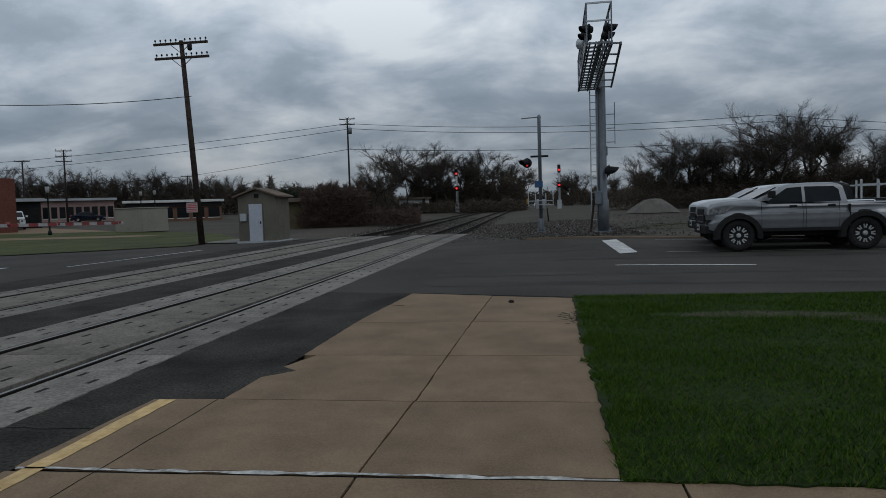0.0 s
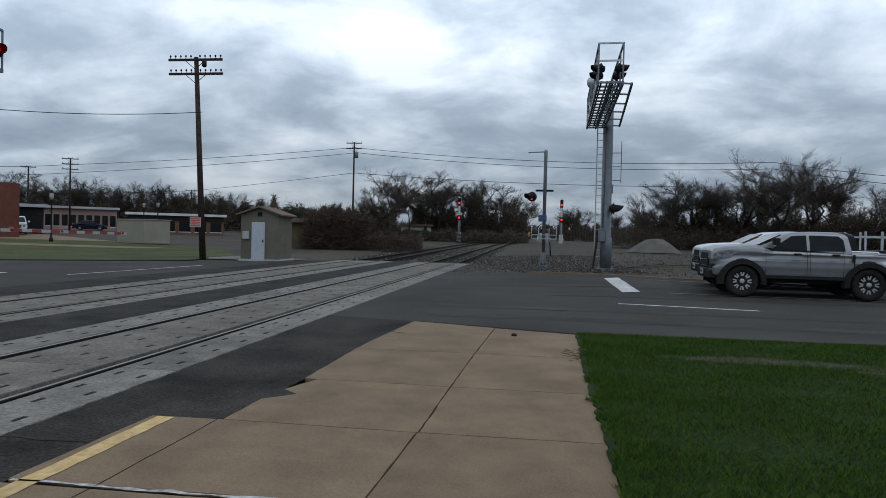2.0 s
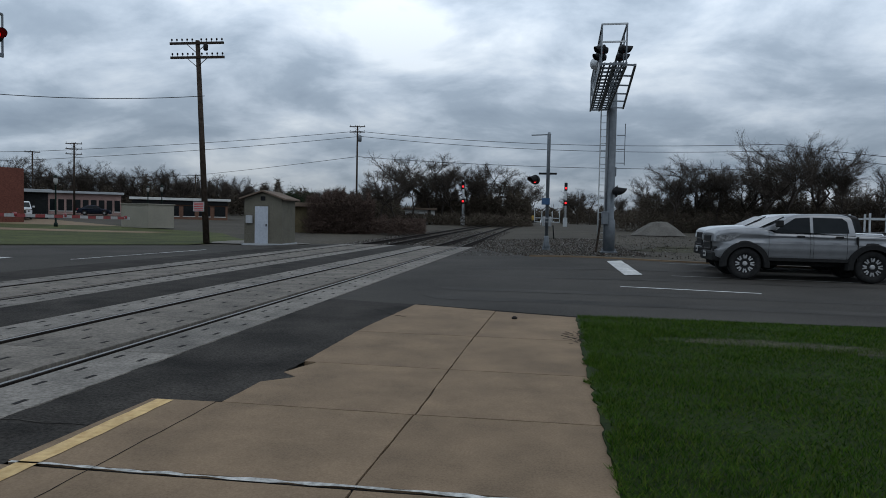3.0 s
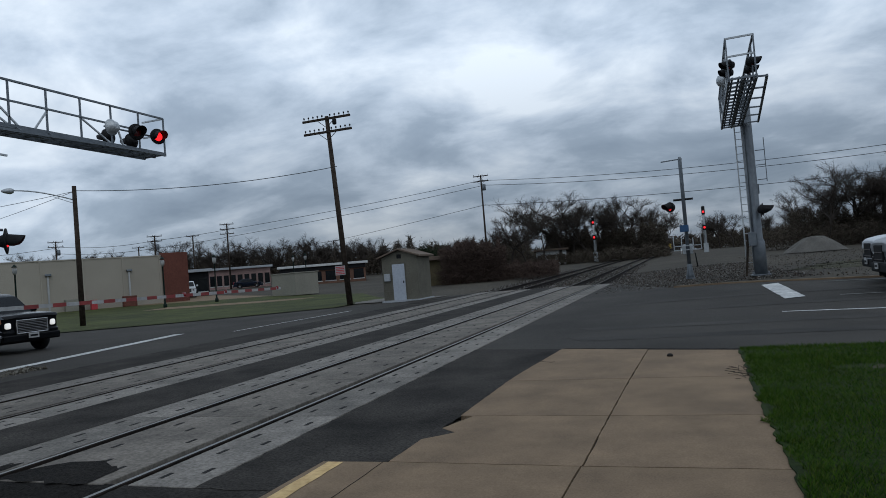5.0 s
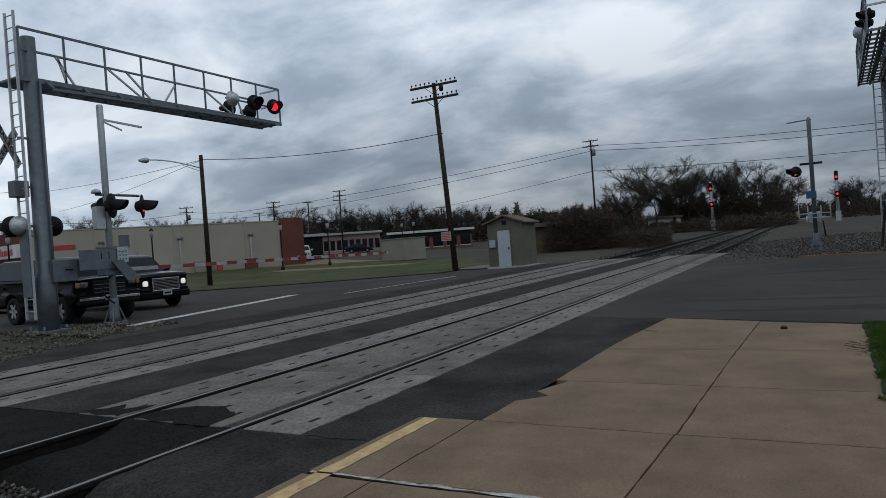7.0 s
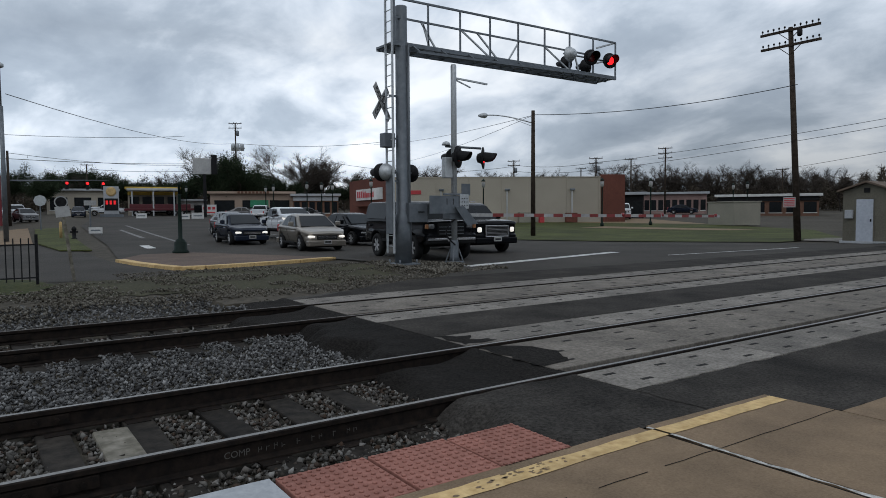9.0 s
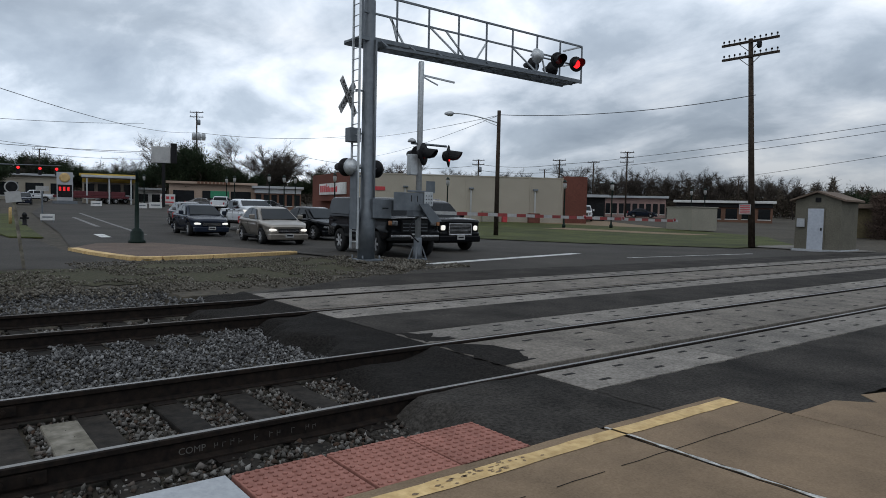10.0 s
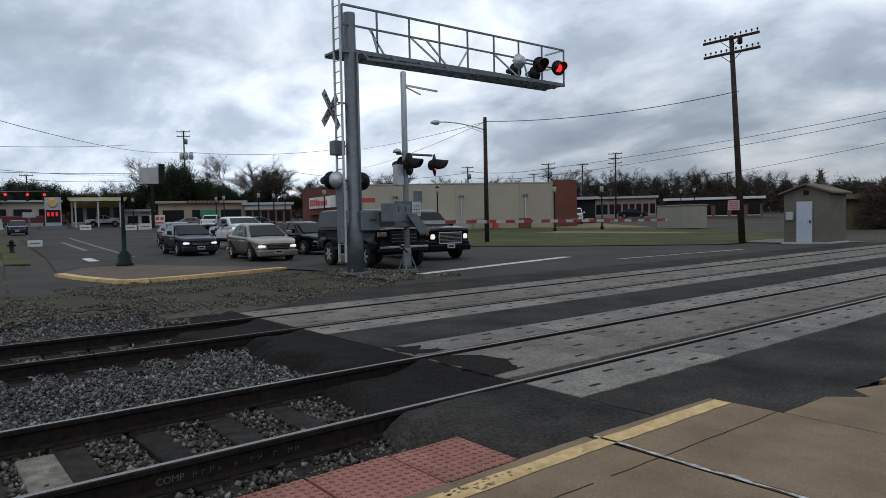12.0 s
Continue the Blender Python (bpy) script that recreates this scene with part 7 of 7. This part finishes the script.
# far train standing on the line
def train():
    t = thing("locomotive", pose(-0.75, 330, rise(0, 330) + 0.0), "distant yellow and dark locomotive on the line", "locomotive")
    part("body", boxed(-1.4, 1.4, 0, 18, 1.2, 3.6, 0.1), YELLOW_SIGN, t)
    part("cab", boxed(-1.5, 1.5, 1.0, 4.0, 1.2, 4.6, 0.1), BLACK, t)
    part("nose", boxed(-0.9, 0.9, -1.5, 1.0, 1.2, 3.1, 0.1), YELLOW_SIGN, t)
    part("pilot", boxed(-1.4, 1.4, -1.8, -0.6, 0.15, 1.2, 0.05), BLACK, t)
    part("bogie", boxed(-1.2, 1.2, 0.5, 4.5, 0.0, 1.2), BLACK, t)
    part("bogie", boxed(-1.2, 1.2, 13, 17, 0.0, 1.2), BLACK, t)


train()

culvert = thing("portal_frame", pose(*spot(2.0, 150), 0, 0, 0), "low pale metal frame beside the tracks", "frame")
part("beam", boxed(-2.4, 2.4, -0.1, 0.1, 1.9, 2.2), GALV_LIGHT, culvert)
for x in (-2.3, 2.3):
    part("post", boxed(x - 0.1, x + 0.1, -0.1, 0.1, 0, 1.9), GALV_LIGHT, culvert)


# ---- trees ----
def twigs(points, dirs, length, width, seed):
    rng = np.random.default_rng(seed)
    n = len(points)
    d = dirs + rng.normal(0, 0.55, (n, 3))
    d[:, 2] += 0.15
    d /= np.linalg.norm(d, axis=1)[:, None]
    side = np.cross(d, rng.normal(0, 1, (n, 3)))
    side /= np.linalg.norm(side, axis=1)[:, None] + 1e-6
    ln = length * rng.uniform(0.5, 1.3, (n, 1))
    return np.stack([points - side * width, points + side * width, points + d * ln], 1).reshape(-1, 3)


def bare_tree(name, seed, h, spread, label, twig_n=2600, mat=None, leaf=0.0):
    """A vase-shaped tree: forking limbs down to thin branches, then fine twigs along them."""
    rnd = random.Random(seed)
    t = thing(name, pose(0, 0, 0), label, "tree", "trees")
    verts, faces, tips = [], [], []

    def limb(p, q, r0, r1):
        d = (q - p).normalized()
        u = d.orthogonal().normalized()
        w = d.cross(u)
        n = 5 if r0 > 0.05 else 3
        k = len(verts)
        for c, r in ((p, r0), (q, r1)):
            for i in range(n):
                a = 2 * math.pi * i / n
                verts.append(c + (u * math.cos(a) + w * math.sin(a)) * r)
        for i in range(n):
            j = (i + 1) % n
            faces.append((k + i, k + j, k + n + j, k + n + i))

    def grow(p, d, ln, r, lev):
        n = 3
        for i in range(n):
            q = p + d * ln / n
            limb(p, q, r * (1 - 0.3 * i / n), r * (1 - 0.3 * (i + 1) / n))
            p = q
            d = (d + Vector((rnd.gauss(0, 0.13), rnd.gauss(0, 0.13), rnd.gauss(0.015, 0.08)))).normalized()
            if lev >= 3:
                tips.append((p.copy(), d.copy()))
            if 0 < lev < 5 and i < n - 1 and rnd.random() < 0.62:
                s = (d + Vector((rnd.gauss(0, 0.6), rnd.gauss(0, 0.6), rnd.gauss(0.15, 0.3)))).normalized()
                grow(p, s, ln * rnd.uniform(0.5, 0.75), r * 0.5, lev + 1)
        if lev < 5:
            for _ in range(4 if lev == 0 else 2):
                s = (d + Vector((rnd.gauss(0, spread), rnd.gauss(0, spread), rnd.gauss(0.1, 0.2)))).normalized()
                grow(p, s, ln * rnd.uniform(0.66, 0.86), r * 0.62, lev + 1)
    grow(Vector((0, 0, -0.1)), Vector((rnd.gauss(0, 0.05), rnd.gauss(0, 0.05), 1)).normalized(), h * 0.2, h * 0.0115, 0)
    V = np.array([v[:] for v in verts])
    k = h / V[:, 2].max()
    me = bpy.data.meshes.new("trunk")
    me.from_pydata((V * k).tolist(), [], faces)
    me.materials.append(BARK)
    ob = new("trunk", me)
    ob.parent = t
    rng = np.random.default_rng(seed)
    P = np.array([p[:] for p, _ in tips]) * k
    D = np.array([d[:] for _, d in tips])
    idx = rng.integers(0, len(P), twig_n)
    base = P[idx] + rng.normal(0, 0.012 * h if not leaf else 0.05 * h, (twig_n, 3))
    v = twigs(base, D[idx], h * (0.055 if not leaf else 0.05), 0.008 if not leaf else leaf, seed)
    c = raw_mesh("crown", v, np.arange(len(v)), 3, mat or TWIG)
    c.parent = t
    return t


BARE = [bare_tree("bare_tree", 21 + i, 9.5, 0.52 + 0.05 * i, "bare winter tree with fine dark twigs", 13000) for i in range(5)]
EVER = [bare_tree("evergreen_tree", 41 + i, 8.0, 0.6, "dark evergreen tree with dense clumped crown", 9500, EVERGREEN, 0.06) for i in range(2)]
plan = random.Random(77)
BARE_AT = [(31.0, 150, 10.0), (33.0, 148, 9.4), (35.2, 152, 10.4), (37.8, 148, 9.8), (41.0, 150, 10.2), (45.5, 150, 9.0), (30.2, 156, 9.6), (24.6, 150, 8.4), (22.8, 150, 7.6), (50.5, 150, 8.6), (47.5, 150, 9.0), (59.0, 150, 9.6), (-10.4, 84, 9.2), (-8.9, 92, 7.0), (-12.2, 88, 8.2), (-13.8, 86, 8.4), (-15.3, 88, 8.6), (-17.0, 84, 9.0), (-19.0, 78, 10.6), (-20.6, 84, 9.3), (-22.4, 80, 8.0), (-24.2, 84, 7.6), (-26.5, 82, 8.4), (-29.0, 84, 9.0),
           (9.4, 120, 12.2), (8.4, 125, 11.6), (7.2, 122, 11.0), (6.0, 135, 11.5), (4.6, 132, 11.4), (3.6, 128, 11.4), (2.4, 140, 10.5), (1.4, 150, 9.4), (11.0, 118, 9.2), (12.4, 110, 8.6), (13.6, 112, 9.0), (14.6, 108, 7.0), (17.0, 100, 5.6),
           (-3.0, 170, 9.0), (-2.4, 180, 8.0), (-4.0, 165, 7.6), (-6.4, 120, 5.6), (-7.4, 110, 6.0),
           (27.0, 145, 8.6), (26.2, 140, 8.0), (29.5, 160, 7.0), (36.5, 150, 8.6), (39.3, 150, 9.0), (34.0, 155, 7.6), (43.5, 150, 7.4), (54.5, 130, 9.0), (56.0, 135, 8.4), (67.2, 135, 12.0), (66.2, 140, 11.4), (68.4, 130, 12.5), (73.8, 138, 12.0), (62.8, 140, 9.0), (64.3, 140, 9.4), (77.5, 150, 9.0), (84, 150, 8.0)]
for i, (az, d, h) in enumerate(BARE_AT):
    src = BARE[i % 5]
    s = h / 9.5
    m = pose(*spot(az, d), 0, 0, plan.uniform(0, 360)) @ Matrix.Diagonal((s * plan.uniform(0.95, 1.25), s * plan.uniform(0.95, 1.25), s, 1))
    ob = src if i < 5 else copy_thing(src, m)
    ob.matrix_basis = m
EVER_AT = [(72.2, 112, 9.5), (71.2, 114, 8.2), (73.2, 116, 7.8), (69.6, 128, 7.6), (61.9, 118, 6.4), (74.5, 128, 8.0), (82.0, 150, 8.4), (80.6, 155, 6.4), (84.8, 140, 7.6), (86.2, 130, 6.4), (78.6, 150, 6.2), (76.4, 150, 7.4), (70.4, 135, 7.5), (20.4, 95, 4.8), (83.2, 160, 9), (87.5, 140, 8.5), (66, 150, 7.5), (63.5, 130, 6.0), (75.3, 135, 6.5), (79.5, 150, 7.2), (67.5, 128, 6.0), (85.5, 150, 7.0), (77.3, 140, 5.8), (88.8, 140, 7.0), (81.3, 145, 6.6), (71.8, 125, 10.0)]
for i, (az, d, h) in enumerate(EVER_AT):
    src = EVER[i % 2]
    s = h / 8.0
    w = s * plan.uniform(0.75, 1.15)
    m = pose(*spot(az, d), 0, 0, plan.uniform(0, 360)) @ Matrix.Diagonal((w, w, s, 1))
    ob = src if i < 2 else copy_thing(src, m)
    ob.matrix_basis = m


def brush(name, label, rows, mat, seed, width=0.02, length=0.9, category="brush"):
    """Thickets: dense upright twigs over a stretch of plan, with an uneven top."""
    rng = np.random.default_rng(seed)
    pts, dirs = [], []
    for az0, az1, d, depth, h, n in rows:
        az = rng.uniform(min(az0, az1), max(az0, az1), n)
        dd = d + rng.uniform(0, depth, n)
        a = np.radians(az)
        x, y = 4.42 - dd * np.sin(a), -4.3 + dd * np.cos(a)
        top = np.array([h * (0.72 + 0.5 * noise.noise(Vector((q * 1.7, 3.0, 0))) + 0.25 * noise.noise(Vector((q * 6.0, 1.0, 0)))) for q in az])
        z = np.array([rise(p, q) for p, q in zip(x, y)]) + top * rng.uniform(0, 1, n) ** 0.8 - 0.1
        pts.append(np.column_stack([x, y, z]))
        dirs.append(np.column_stack([rng.normal(0, 0.8, n), rng.normal(0, 0.8, n), np.full(n, 0.35)]))
    v = twigs(np.concatenate(pts), np.concatenate(dirs), length, width, seed)
    ob = raw_mesh(name, v, np.arange(len(v)), 3, mat)
    tagged(ob, label, category, kind="stuff")


brush("brown_thicket", "dense brown leafless thicket beside the tracks", [(19.6, 14.2, 58, 10, 4.4, 46000), (20.0, 9.8, 58, 14, 1.7, 24000)], BRUSH_RED, 5, 0.022, 0.45)
brush("dense_woods_right", "dark leafless woods behind the gravel lot", [(-8.0, -32.0, 86, 8, 5.6, 70000), (-6.0, -32.0, 82, 5, 3.0, 18000), (-12.5, -32.0, 90, 12, 7.4, 20000)], BRUSH, 6, 0.03, 0.6)
brush("dense_woods_middle", "dark leafless woods beside the distant tracks", [(10.5, 0.9, 125, 14, 7.2, 64000), (13.0, 0.8, 112, 14, 2.5, 12000), (-1.6, -5.5, 170, 25, 6.0, 12000)], BRUSH, 7, 0.04, 0.8)
brush("distant_woods", "hazy line of distant winter woods", [(12.0, 47.0, 165, 30, 8.6, 70000), (47.0, 90.0, 165, 30, 7.2, 60000), (-6, -40, 190, 40, 7.0, 20000)], BRUSH, 8, 0.09, 1.3, "woods")
brush("far_horizon_woods", "low band of woods on the horizon", [(-60, 120, 420, 60, 9.5, 46000)], BRUSH, 9, 0.45, 5.0, "woods")


# ---- what moves ----
def motions():
    street = lambda az, d: pose(*spot(az, d), 0, 0, -8)
    walk(APPROACHING, [(0.0, street(82.2, 175)), (8.3, street(83.2, 112)), (9.5, street(83.8, 100)), (10.5, street(84.0, 92)), (12.0, street(83.6, 80))])
    side = lambda az, d: pose(*spot(az, d), 0, 0, -97)
    walk(HAULER, [(0.0, side(67.5, 114)), (8.5, side(80.9, 114)), (9.5, side(82.5, 114)), (12.0, side(86.6, 114))])
    walk(TRAILER, [(0.0, side(63.8, 114)), (8.5, side(77.2, 114)), (9.5, side(78.8, 114)), (12.0, side(82.9, 114))])



motions()
